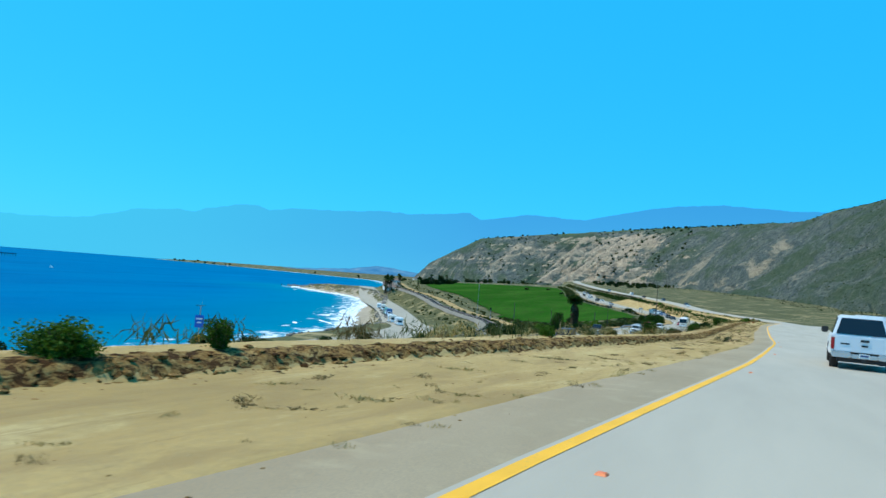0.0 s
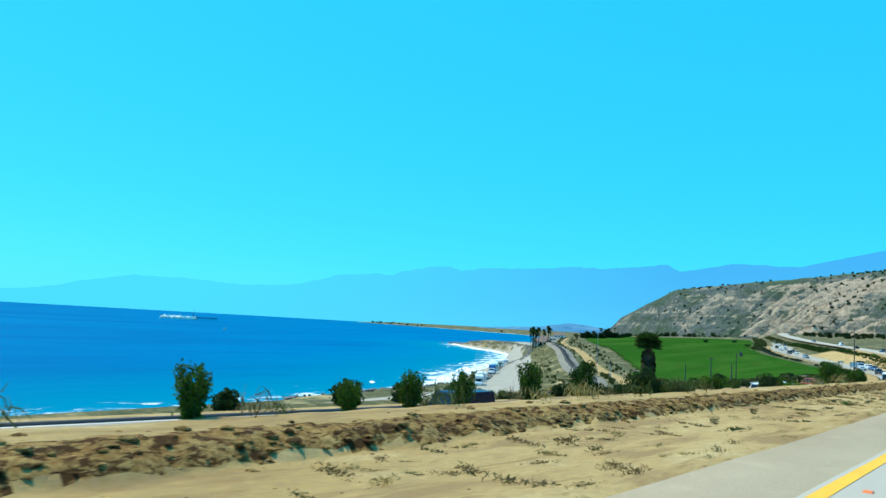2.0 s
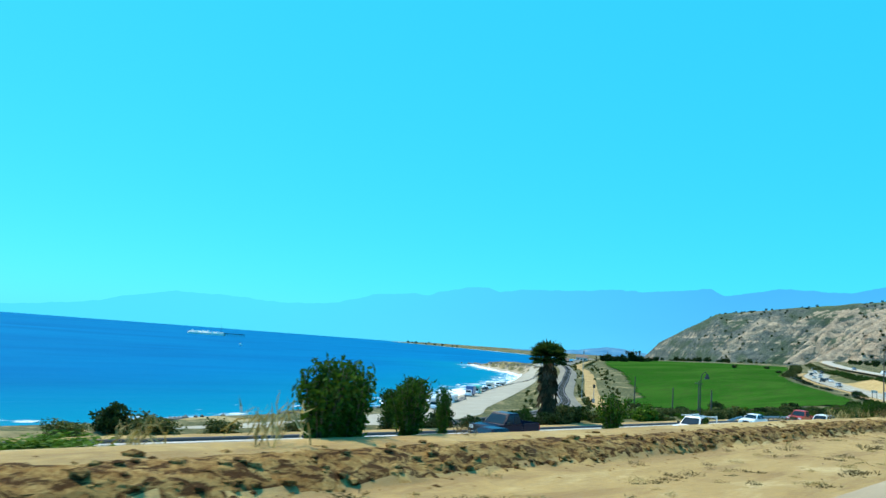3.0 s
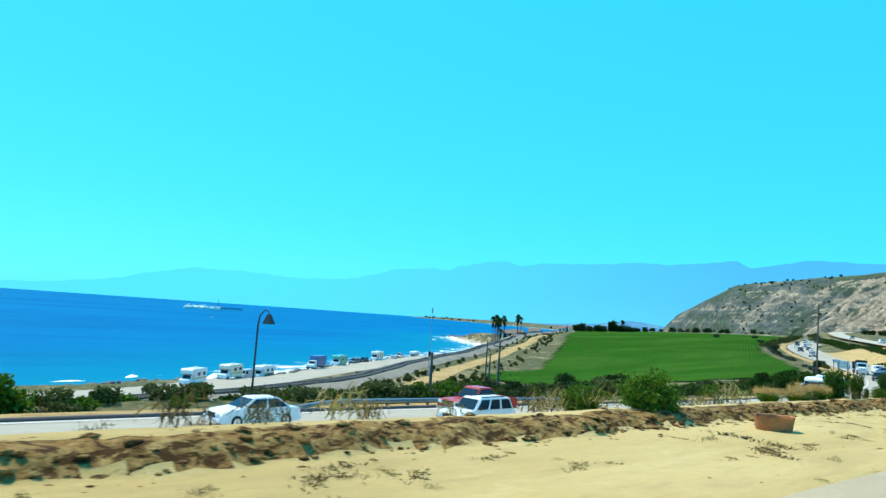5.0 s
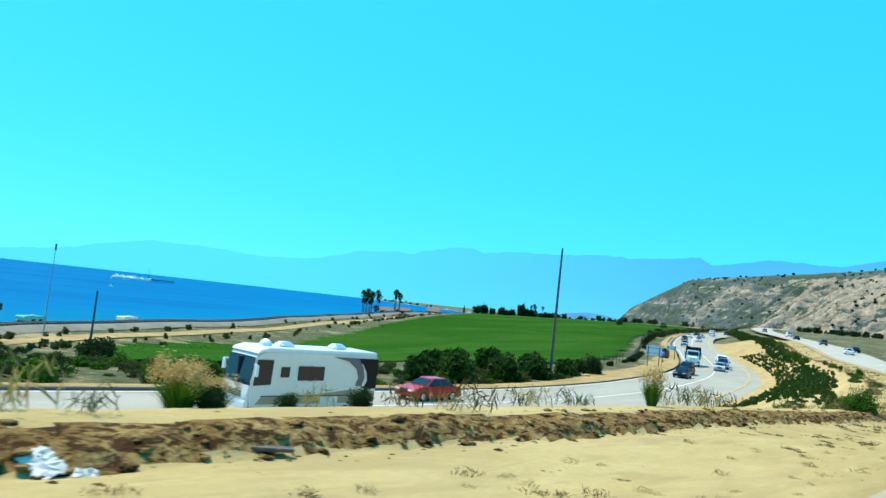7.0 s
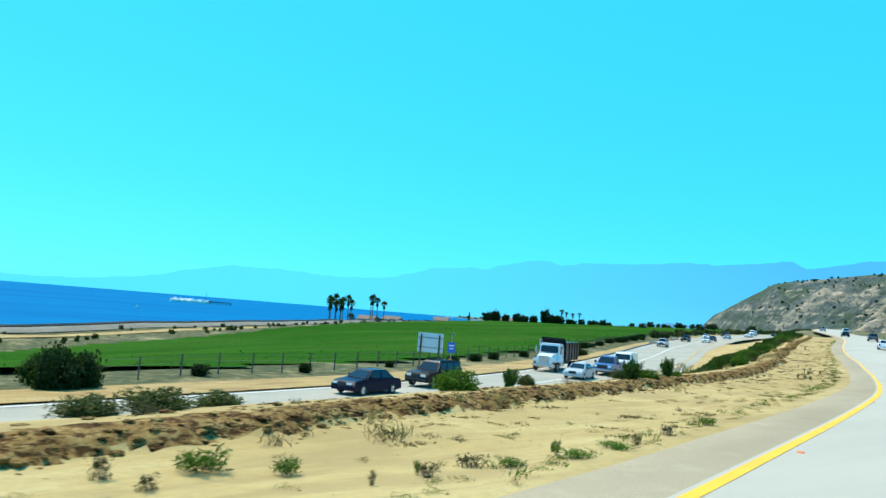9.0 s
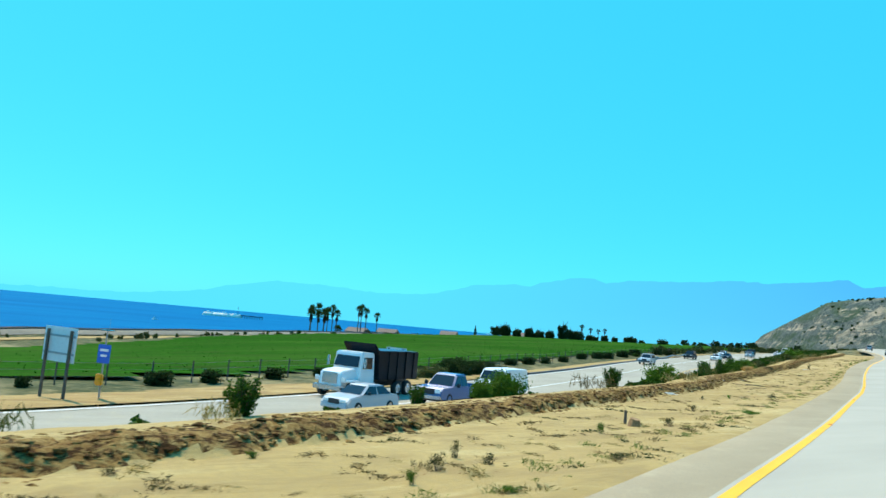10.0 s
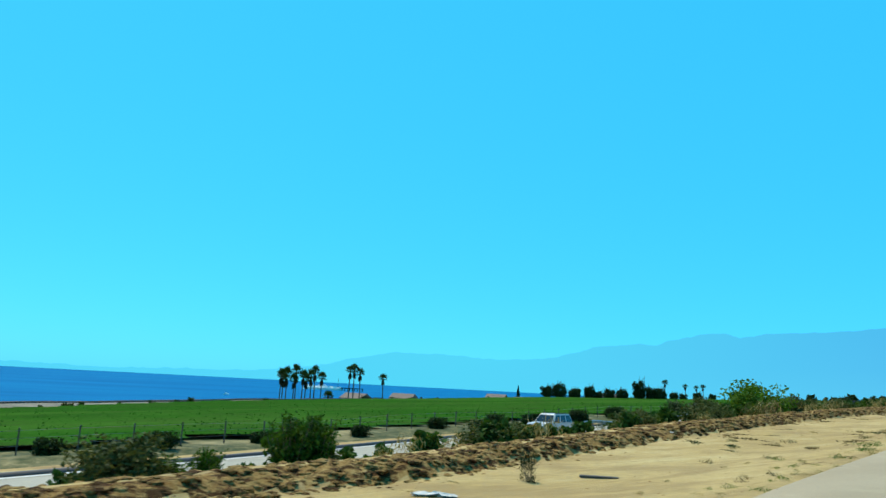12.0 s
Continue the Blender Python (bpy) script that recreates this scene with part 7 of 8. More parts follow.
BANK_OLIVE = [(33, 9.3, 0, 0.7, 0.6), (38, 9.4, 0, 0.8, 0.6), (60, 9.2, 0, 0.7, 0.7), (64, 9.3, 30, 0.8, 0.6), (118, 9.4, 0, 0.7, 0.5), (300, 8.4, 0, 0.9, 0.6), (312, 8.2, 60, 1, 0.55), (462, 10.6, 0, 1.45, 0.6), (333.1, 9.2, 15, 0.51, 0.73), (340.8, 9.2, 0, 0.84, 0.55), (425.4, 10.6, 5, 1.45, 0.7), (433.7, 10.6, 150, 1.35, 0.65), (434.7, 10.6, 30, 1.16, 0.65), (429.1, 10.6, 5, 0.51, 1.3), (441, 10.6, 30, 1.3, 0.6), (446, 10.6, 90, 1.59, 0.7), (455, 10.6, 10, 1.59, 0.7), (321.8, 9.4, 0, 1.0, 0.5), (320.6, 9.2, 50, 0.8, 0.5), (323.0, 9.5, 90, 0.8, 0.45)]
spread_copies(ob_, [(*by_road(s, max(u, float(bank_foot(s)) + 0.9)), a, k, tl) for s, u, a, k, tl in BANK_OLIVE], "olive bushes on the bank")
db = round_bush(28, LEAF_DARK, "dark dense bush on the earth bank", 3000)
BANK_DARK = [(251.5, 9.3, 0, 0.3, 0.95), (252.7, 9.1, 40, 0.36, 1), (250.2, 9.2, 10, 0.42, 0.9), (92.8, 9.2, 35, 1.33, 0.45), (92.4, 9.2, 160, 0.67, 0.5), (103.8, 9.1, 60, 0.7, 1.2), (89.8, 8.7, 0, 0.8, 1.15), (90.7, 8.9, 60, 0.7, 1.0), (318.2, 8.2, 0, 0.35, 0.7), (317.4, 8.0, 60, 0.3, 0.7)]
spread_copies(db, [(*by_road(s, max(u, float(bank_foot(s)) + 0.9)), a, k, tl) for s, u, a, k, tl in BANK_DARK], "dark bushes on the bank")
pg = grass_clump(29, LEAF_GREEN, "pampas grass with tan feathery plumes", 420, 1.0, LEAF_PLUME, "pampas_grass")
PAMPAS = [(249.9, 9.4, 0, 0.98, 0.66), (250.5, 9.6, 70, 0.8, 0.6), (195.1, 9, 130, 0.95, 0.42), (195.6, 9.3, 20, 0.8, 0.5), (197.2, 9.2, 70, 0.8, 0.42), (197.8, 9.3, 170, 0.9, 0.5), (198.3, 9.2, 10, 0.95, 0.52), (198.8, 9.1, 100, 0.9, 0.5), (199.3, 9.3, 70, 0.9, 0.48), (216.4, 9.1, 160, 0.95, 0.52), (217.3, 9.3, 20, 0.95, 0.52), (219, 9.3, 60, 0.95, 0.52), (222, 9.2, 0, 0.95, 0.52), (245.9, 9.2, 28, 1, 0.7), (262.7, 9.1, 120, 0.82, 1.1), (431.6, 10.6, 20, 0.5, 0.97), (421, 10.6, 30, 0.7, 0.55), (421.8, 10.8, 90, 0.6, 0.5)]
spread_copies(pg, [(*by_road(s, max(u, float(bank_foot(s)) + 0.9)), a, k, tl) for s, u, a, k, tl in PAMPAS], "pampas grasses")
dg = round_bush(31, LEAF_PLUME, "round straw-coloured dry bush on the bank", 3400, "dry_bush", leaf=0.06)
spread_copies(dg, [(*by_road(s, u), a, k, tl) for s, u, a, k, tl in [(411.8, 9.5, 65, 0.95, 0.6)]], "dry bushes")
wd = weed(33, LEAF_WEED, "low green-brown weed on the sandy median")
MEDIAN_WEEDS = [(55.9, 5.0, 0, 1.0, 0.5), (57.4, 5.0, 0, 0.55, 1.5), (58.6, 4.7, 60, 0.6, 0.6), (59.6, 5.5, 0, 0.35, 0.6), (57.0, 4.3, 0, 0.3, 0.9), (62.0, 5.3, 0, 0.6, 1.2), (64.4, 5.4, 30, 0.4, 1.2), (66.5, 5.5, 0, 0.6, 0.7), (61.0, 5.8, 90, 1.0, 0.8), (65.4, 5.2, 0, 0.9, 0.7), (70, 5.4, 0, 0.5, 0.8), (86.3, 5.5, 10, 0.4, 1.0), (90.2, 5.8, 0, 0.35, 1.2), (99, 5.6, 0, 0.3, 1.1), (104, 5.4, 0, 0.3, 0.9), (131.2, 4.2, 0, 0.2, 2.2), (146, 4.4, 0, 0.25, 2.0), (232, 4.6, 0, 0.25, 2.0),
                (319.1, 6.3, 106, 0.37, 1.68), (319.2, 5.7, 110, 0.35, 1.14), (321.6, 4.3, 19, 0.42, 1.00), (322.5, 4.3, 52, 0.65, 0.62), (325.8, 3.5, 174, 0.25, 1.60), (327.3, 3.5, 50, 0.46, 1.00), (318.4, 5.1, 80, 0.14, 2.60), (320.8, 4.4, 169, 0.14, 2.60), (321.0, 8.5, 177, 0.96, 0.46), (357.9, 4.9, 102, 0.42, 1.33), (359.0, 5.3, 143, 0.23, 2.60), (358.9, 4.7, 139, 0.30, 1.27), (366.8, 4.4, 71, 0.37, 1.35), (360.6, 3.5, 22, 0.48, 0.62), (355.6, 4.0, 17, 0.15, 2.00), (354.6, 6.8, 160, 0.29, 0.76), (372.3, 5.1, 95, 0.26, 1.77), (377.9, 6.0, 122, 0.14, 2.60), (382.8, 4.3, 123, 0.69, 0.49), (373.5, 7.4, 139, 0.28, 1.00), (245.7, 3.7, 90, 0.18, 2.60), (134.8, 3.5, 127, 0.17, 1.53), (429.5, 6.5, 51, 0.50, 2.20), (99.1, 4.6, 66, 0.34, 0.76), (414.8, 6.1, 47, 0.89, 0.40), (417.7, 8.6, 154, 1.46, 0.40)]
spread_copies(wd, [(*by_road(s, u), a, k, tl) for s, u, a, k, tl in MEDIAN_WEEDS], "weeds on the median")
wg = weed(34, LEAF_GREEN, "fresh green weed on the sandy median", 420)
spread_copies(wg, [(*by_road(s, u), a, k, tl) for s, u, a, k, tl in [(320.1, 6.1, 143, 0.86, 0.79), (320.7, 5.5, 165, 0.47, 1.11), (324.1, 4.0, 111, 0.22, 2.36), (329.6, 3.5, 135, 0.53, 0.87), (321.7, 4.5, 22, 0.14, 2.60), (356.9, 4.6, 65, 0.19, 2.32), (364.0, 5.0, 148, 0.22, 2.60), (357.2, 3.5, 76, 0.35, 0.63), (356.5, 6.7, 50, 0.24, 1.00), (380.3, 5.5, 31, 0.21, 2.00), (235.9, 3.5, 88, 0.24, 1.50), (204.7, 4.6, 13, 0.53, 0.42), (97.4, 4.9, 3, 0.63, 0.63), (324.0, 3.6, 0, 0.7, 0.5), (325.2, 3.5, 40, 0.8, 0.4), (322.8, 3.9, 0, 0.6, 0.5), (372.4, 3.5, 0, 0.8, 0.3), (373.2, 3.6, 60, 0.7, 0.3)]], "green weeds on the median")
sc = round_bush(37, LEAF_DARK, "dark round shrub on the slope to the sea", 1400, "shrub", leaf=0.14)
SLOPE = [(99, -4, 0, 1.8, 0.9), (110, -4.5, 0, 2.4, 0.9), (116, -4, 60, 2.2, 0.9), (124, -5, 0, 2.0, 0.9), (141, -4.5, 0, 1.8, 0.8), (146, -5.5, 50, 2.0, 0.7), (152, -6, 0, 2.2, 0.8), (157, -7, 0, 1.8, 0.7), (163, -8, 90, 2.2, 0.7), (172, -6, 0, 1.9, 0.8), (178, -9, 0, 2.2, 0.8), (186, -13, 40, 2.4, 0.8),
         (45, -4.5, 0, 1.9, 0.8), (50, -4.2, 70, 1.5, 0.7), (53, -4.8, 0, 1.7, 0.6), (62, -4.4, 0, 1.4, 0.6), (70, -4.6, 20, 1.8, 0.7), (84, -4.4, 0, 1.5, 0.7), (28, -4.5, 0, 1.8, 0.8), (20, -4.8, 0, 2.0, 0.8), (33, -4.4, 40, 1.3, 0.8)]
spread_copies(sc, [(*beside_low(y, o)[:2], a, k, tl) for y, o, a, k, tl in SLOPE], "dark shrubs on the slope")
fsd = round_bush(38, LEAF_DARK, "wide dark shrub beyond the lower road", 2600, "shrub", leaf=0.085)
FAR_SHRUBS = [(-37.6, 144.3, 110, 2.6, 0.7), (-38.0, 149.2, 75, 2.6, 0.5), (-37.8, 153.5, 20, 2.6, 0.5), (-37.6, 158.5, 100, 3.2, 0.55), (-37.6, 164.2, 20, 3.4, 0.55), (-38.5, 161, 50, 3.0, 0.6), (-66.0, 258.0, 50, 3.2, 0.8), (-36.7, 250.7, 110, 2.9, 0.6), (-66.0, 276.8, 80, 3.6, 0.9),
              *[(*beside_low(y, o)[:2], a, k, tl) for y, o, a, k, tl in ((326.3, -5.0, 160, 2.4, 1.25), (327.6, -5.0, 20, 1.9, 1.35), (394.0, -3.6, 10, 2.7, 0.85), (396.6, -3.8, 80, 2.9, 0.85), (399.4, -3.4, 40, 2.3, 0.85), (402.2, -3.0, 140, 1.8, 0.85), (404.4, -2.8, 10, 1.4, 0.9))]]
spread_copies(fsd, FAR_SHRUBS, "dark shrubs beyond the road")
fso = round_bush(39, LEAF_OLIVE, "wide grey-olive shrub beyond the lower road", 2400, "shrub", leaf=0.085)
spread_copies(fso, [(-37.9, 125.3, 15, 3.2, 0.55), (-38.2, 121, 60, 2.6, 0.5), (-38, 130, 90, 2.8, 0.5), (-38, 135.5, 0, 2.4, 0.5), *[(*beside_low(y, -3.2)[:2], a, k, 0.75) for y, a, k in ((387.0, 100, 1.7), (389.4, 20, 1.9), (391.6, 60, 2.0))]], "olive shrubs beyond the road")
scrub_bush = round_bush(41, LEAF_OLIVE, "grey-green scrub bush below the lower road", 1200, "shrub", leaf=0.15)
rng = np.random.default_rng(12)
places = []
while len(places) < 150:
    y = rng.uniform(168, 322)
    o = -rng.uniform(3.5, 60)
    x, yy, _ = beside_low(y, o)
    r_ = float(side_distance([x], [yy], RAIL)[0])
    g_ = -o
    field_here = y > 275 and g_ > np.interp(y, [270, 300, 330, 360], [22, 22, 11, 8])
    if r_ < 14 or field_here or (yy > 235 and yy < 262 and -70 < x < -52):
        continue
    places.append((x, yy, rng.uniform(0, 360), rng.uniform(1.3, 3.4) * (0.5 if yy > 262 else 1.0), rng.uniform(0.55, 0.9)))
spread_copies(scrub_bush, places[:75], "scrub bushes")
scrub_green = round_bush(43, LEAF_GREEN, "rounded green scrub bush below the lower road", 1300, "shrub", leaf=0.15)
spread_copies(scrub_green, places[75:120], "scrub bushes")
scrub_dark = round_bush(45, LEAF_DARK, "dark rounded scrub bush below the lower road", 1300, "shrub", leaf=0.15)
spread_copies(scrub_dark, places[120:], "scrub bushes")
hedge = round_bush(47, LEAF_DEEP, "thick green thicket beside the lower road", 2000, "thicket", leaf=0.17)
HEDGE = [(474, -7, 0, 1.1, 0.7), (480, -6.5, 60, 1.2, 0.7), (486, -8, 10, 1.3, 0.7), (291, -6, 0, 2.4, 1.0), (295, -5, 50, 2.8, 1.05), (299, -8, 10, 3.0, 1.0), (303, -5, 80, 2.9, 1.0), (307, -9, 0, 3.2, 1.0), (311, -5.5, 40, 2.8, 0.9), (315, -8, 90, 2.9, 0.95), (319, -5.5, 0, 2.5, 0.9), (323, -7, 60, 2.2, 0.9), (287, -9, 30, 2.2, 0.9), (283, -6, 70, 2.0, 0.8), (301, -12, 0, 2.8, 0.9), (313, -12, 30, 2.6, 0.9)]
spread_copies(hedge, [(*beside_low(y, o)[:2], a, k, tl) for y, o, a, k, tl in HEDGE], "thicket beside the road")
edge_bush = round_bush(49, LEAF_DARK, "dark low bush along the field fence", 1300, "shrub", leaf=0.15)
EDGE = [(337, -8, 0, 1.2, 0.8), (347, -8.2, 0, 1.0, 0.9), (358, -8, 0, 0.8, 0.9), (366, -8, 40, 1.6, 0.7), (370, -8, 0, 1.4, 0.8), (376, -8.2, 0, 1.5, 0.7), (381, -8, 20, 1.2, 0.8), (392, -8, 0, 1.3, 0.8), (418, -7.6, 0, 1.6, 0.7), (424, -7.4, 0, 1.8, 0.7), (431, -7.4, 70, 1.5, 0.7),
        (440, -7.6, 0, 1.6, 0.7), (449, -7.5, 0, 1.8, 0.7), (457, -7.2, 0, 2.0, 0.75), (464, -7.5, 40, 2.2, 0.7), (473, -7.3, 0, 2.3, 0.7), (482, -7.4, 0, 2.4, 0.7)]
spread_copies(edge_bush, [(*beside_low(y, o)[:2], a, k, tl) for y, o, a, k, tl in EDGE], "bushes along the fence")

# low dense scrub between the lower road and the railway, beyond counting
rng = np.random.default_rng(14)
for mat_, seed_, label_ in ((LEAF_OLIVE, 51, "dense low olive scrub on the slope"), (LEAF_GREEN, 52, "patches of green scrub on the slope"), (LEAF_DARK, 53, "dark low scrub on the slope")):
    unit_ = leaf_mesh("unit", lumps(rng, 420, 0.9, 0.9, 0.5, 14, 0.35), 0.17, 0.09, rng, 0.35)
    pl = []
    while len(pl) < 260:
        y = rng.uniform(172, 322)
        o = -rng.uniform(3.2, 62)
        x, yy, _ = beside_low(y, o)
        if float(side_distance([x], [yy], RAIL)[0]) < 13 or (y > 275 and -o > np.interp(y, [270, 300, 330, 360], [22, 22, 10, 7])):
            continue
        if fractal(np.array([x]), np.array([yy]), 26, 2)[0] + 0.25 * (-o < 25) + (0.5 if y > 230 else 0) < -0.1:
            continue
        pl.append((x, yy, drop(x, yy) - 0.15, rng.uniform(0.7, 1.9) * (0.7 if yy > 262 else 1.0)))
    scatter("slope_scrub", [unit_], pl, mat_, label_, "scrub", rng)

# slope plants between the carriageways further on, hedge by the upper road, and far woods, beyond counting
rng = np.random.default_rng(15)
leaf_unit = leaf_mesh("unit", lumps(rng, 130, 0.7, 0.7, 0.55, 8, 0.4), 0.3, 0.2, rng, 0.3)
pl = []
for _ in range(330):
    s_ = rng.uniform(470, 900)
    x, y = by_road(s_, rng.uniform(11.0, 16))
    pl.append((x, y, drop(x, y) - 0.1, rng.uniform(0.4, 0.9) * (1 + (s_ - 470) / 350)))
for _ in range(200):
    y = rng.uniform(505, 800)
    x, yy, _t = beside_low(y, -rng.uniform(4, 11))
    pl.append((x, yy, drop(x, yy) - 0.1, rng.uniform(0.9, 2.2)))
for _ in range(300):
    s_ = rng.uniform(262, 345)
    x, y = by_road(s_, rng.uniform(11.5, 13.5))
    pl.append((x, y, drop(x, y) - 0.1, rng.uniform(0.25, 0.45)))
scatter("roadside_scrub", [leaf_unit], pl, LEAF_OLIVE, "olive scrub along the far roadsides", "scrub", rng)
pl = []
for _ in range(1150):
    s_ = rng.uniform(308, 440)
    x, y = by_road(s_, rng.uniform(10.8, max(float(low_far_u(s_)) - 14.5, 11.6)))
    pl.append((x, y, drop(x, y) - 0.1, rng.uniform(0.3, 0.55)))
for _ in range(900):
    s_ = 350 + 290 * rng.uniform() ** 0.8
    x, y = by_road(s_, rng.uniform(10.2, 10.2 + float(np.interp(s_, [350, 430, 520], [3.0, 4.0, 5.5]))))
    pl.append((x, y, drop(x, y) - 0.1, rng.uniform(0.5, 1.0) * float(np.interp(s_, [350, 410, 450, 520, 640], [0.5, 0.6, 0.9, 1.2, 1.5]))))
scatter("median_scrub", [leaf_unit], pl, LEAF_DEEP, "dense green scrub between the carriageways", "scrub", rng)
pl = []
for _ in range(800):
    k = rng.uniform(0, len(RAIL) - 1.001)
    i = int(k)
    p = RAIL[i, :2] + (RAIL[i + 1, :2] - RAIL[i, :2]) * (k - i)
    d = RAIL[i + 1, :2] - RAIL[i, :2]
    d /= np.hypot(*d)
    o = rng.choice([-10, -8, 6, 15, 18]) + rng.normal() * 1.2
    x, y = p[0] + d[1] * o, p[1] - d[0] * o
    if not 170 < y < 760:
        continue
    pl.append((x, y, drop(x, y) - 0.1, rng.uniform(0.5, 1.4)))
scatter("railway_scrub", [leaf_unit], pl, LEAF_OLIVE, "low scrub beside the railway", "scrub", rng)
pl = []
while len(pl) < 900:
    x, y = rng.uniform(-900, -120), rng.uniform(820, 1900)
    if coast_distance([x], [y])[0] < 40:
        continue
    s_, u_ = of_road([x], [y])
    if abs(u_[0] - 15) < 40:
        continue
    pl.append((x, y, drop(x, y, HILL_TREE) - 0.3, rng.uniform(2.0, 6.0)))
scatter("far_woods", [leaf_unit], pl, LEAF_DARK, "dark woods and gardens on the far plain", "woods", rng)
small_unit = leaf_mesh("unit", lumps(rng, 40, 0.7, 0.7, 0.5, 5, 0.3), 0.55, 0.4, rng, 0.3)
pl = []
for _ in range(8000):
    a, w_ = rng.uniform(-14, 27), rng.uniform(0.02, 1.12)
    fr1, cr1 = np.interp(a, haz, fr[:, 0]), np.interp(a, haz, cr[:, 0])
    r_ = fr1 + (cr1 - fr1) * w_
    x, y = -math.sin(radians(a)) * r_, math.cos(radians(a)) * r_
    pl.append((x, y, drop(x, y, HILL_TREE) - 0.5, rng.uniform(0.5, 1.4) ** 1.5 * (1.5 if w_ > 0.97 and a < 9 else 0.9)))
for _ in range(60):
    a = rng.uniform(1.5, 9) if rng.uniform() < 0.7 else rng.uniform(18, 21)
    r_ = np.interp(a, haz, cr[:, 0]) * rng.uniform(1.0, 1.03)
    x, y = -math.sin(radians(a)) * r_, math.cos(radians(a)) * r_
    pl.append((x, y, drop(x, y, HILL_TREE) - 0.5, rng.uniform(2.5, 5.5)))
scatter("hill_scrub", [small_unit], pl, LEAF_DARK, "dark scrub and trees on the hillside", "scrub", rng)
pl = []
for _ in range(260):
    k = rng.uniform()
    x, y = -700 - 1900 * k + rng.normal() * 60, 1500 + 1200 * k + rng.normal() * 40
    if coast_distance([x], [y])[0] < 15:
        continue
    pl.append((x, y, drop(x, y, HILL_TREE), rng.uniform(5, 12)))
scatter("far_shore_woods", [leaf_unit], pl, LEAF_DARK, "dark trees along the far shore", "woods", rng)

# small plants and litter of the median
blade = leaf_mesh("unit", np.concatenate([rng.normal(size=(46, 2)) * 0.16, np.abs(rng.normal(size=(46, 1))) * 0.05 + 0.03], 1), 0.16, 0.014, rng, 0.7)
pl = []
for _ in range(1500):
    s_ = rng.uniform(-5, 500)
    u_ = 3.3 + abs(rng.normal()) * 0.35 if rng.uniform() < 0.45 else rng.uniform(3.4, 6.2)
    dens = 0.35 + 0.65 * (fractal(np.array([s_]), np.array([u_ * 4]), 7, 2)[0] > 0.05) + (0.4 if s_ > 290 else 0)
    if rng.uniform() > dens:
        continue
    x, y = by_road(s_, u_)
    pl.append((x, y, drop(x, y) - 0.01, rng.uniform(0.15, 0.5)))
scatter("dry_grass", [blade], pl, LEAF_DRY, "sparse dry grass on the median", "grass", rng)
pl = []
for _ in range(420):
    s_ = rng.uniform(-5, 500)
    x, y = by_road(s_, rng.uniform(3.6, 6.4))
    pl.append((x, y, drop(x, y) - 0.01, rng.uniform(0.2, 0.6)))
scatter("dead_weeds", [blade], pl, LEAF_BROWN, "scattered brown dead weeds", "weeds", rng)
pl = []
for _ in range(420):
    s_ = rng.uniform(285, 480)
    x, y = by_road(s_, 3.4 + abs(rng.normal()) * 0.5)
    pl.append((x, y, drop(x, y) - 0.01, rng.uniform(0.2, 0.65)))
scatter("green_grass", [blade], pl, LEAF_GREEN, "tufts of green grass by the shoulder", "grass", rng)
# flattened dead plants and dark litter lying on the sand
mat_blades = leaf_mesh("unit", np.concatenate([rng.normal(size=(90, 2)) * (0.42, 0.17), np.abs(rng.normal(size=(90, 1))) * 0.022 + 0.012], 1), 0.17, 0.03, rng, 0.0)
for mat, label, count in ((LEAF_BROWN, "flattened brown dead plants on the sand", 620), (LEAF_DARK, "dark withered plant scraps on the sand", 170), (LEAF_DRY, "pale flattened straw on the sand", 300)):
    pl = []
    while len(pl) < count:
        s_, k = rng.uniform(-8, 470), rng.uniform()
        u_ = float(tar_edge(s_)) + 0.25 + k * (float(bank_foot(s_)) - float(tar_edge(s_)) - 0.5)
        if fractal(np.array([s_]), np.array([u_ * 3.0]), 6, 2)[0] < -0.1 or (s_ < 40 and rng.uniform() < 0.6):
            continue
        x, y = by_road(s_, u_)
        pl.append((x, y, drop(x, y), rng.uniform(0.12, 0.62) * rng.uniform(0.6, 1.0)))
    scatter("dead_weeds", [mat_blades], pl, mat, label, "weeds", rng)
# rough growth along the crest of the bank
tall = leaf_mesh("unit", np.concatenate([rng.normal(size=(60, 2)) * 0.13, np.abs(rng.normal(size=(60, 1))) * 0.10 + 0.10], 1), 0.24, 0.016, rng, 0.9)
for name, mat, label, count, low, high in (("dry_grass", LEAF_DRY, "dry yellow grass along the bank's crest", 950, 0.7, 1.7), ("dead_weeds", LEAF_BROWN, "brown dead weeds along the bank's crest", 700, 0.7, 1.7), ("weeds", LEAF_OLIVE, "dull green weeds along the bank's crest", 620, 0.6, 1.8)):
    pl = []
    for _ in range(count):
        s_ = rng.uniform(0, 480)
        wild = float(np.interp(s_, [0, 30, 60, 110, 185, 195, 232, 243, 300, 312, 338, 346, 480], [0.2, 0.3, 0.3, 0.25, 0.2, 0.2, 0.3, 0.12, 0.2, 0.3, 0.2, 0.12, 0.15]))
        if rng.uniform() > wild or fractal(np.array([s_]), np.array([count * 0.1]), 5, 2)[0] < -0.15:
            continue
        near_ = 312 < s_ < 340
        x, y = by_road(s_, float(bank_foot(s_)) + (rng.uniform(-1.2, 2.4) if near_ else rng.uniform(1.1, 2.8)))
        pl.append((x, y, drop(x, y) - 0.03, rng.uniform(low, high) * (0.55 if near_ else 1.0)))
    scatter(name, [tall], pl, mat, label, "weeds", rng)
clods = [rock_mesh(rng, 1, 0.8, 0.42) for _ in range(8)]
pl = []
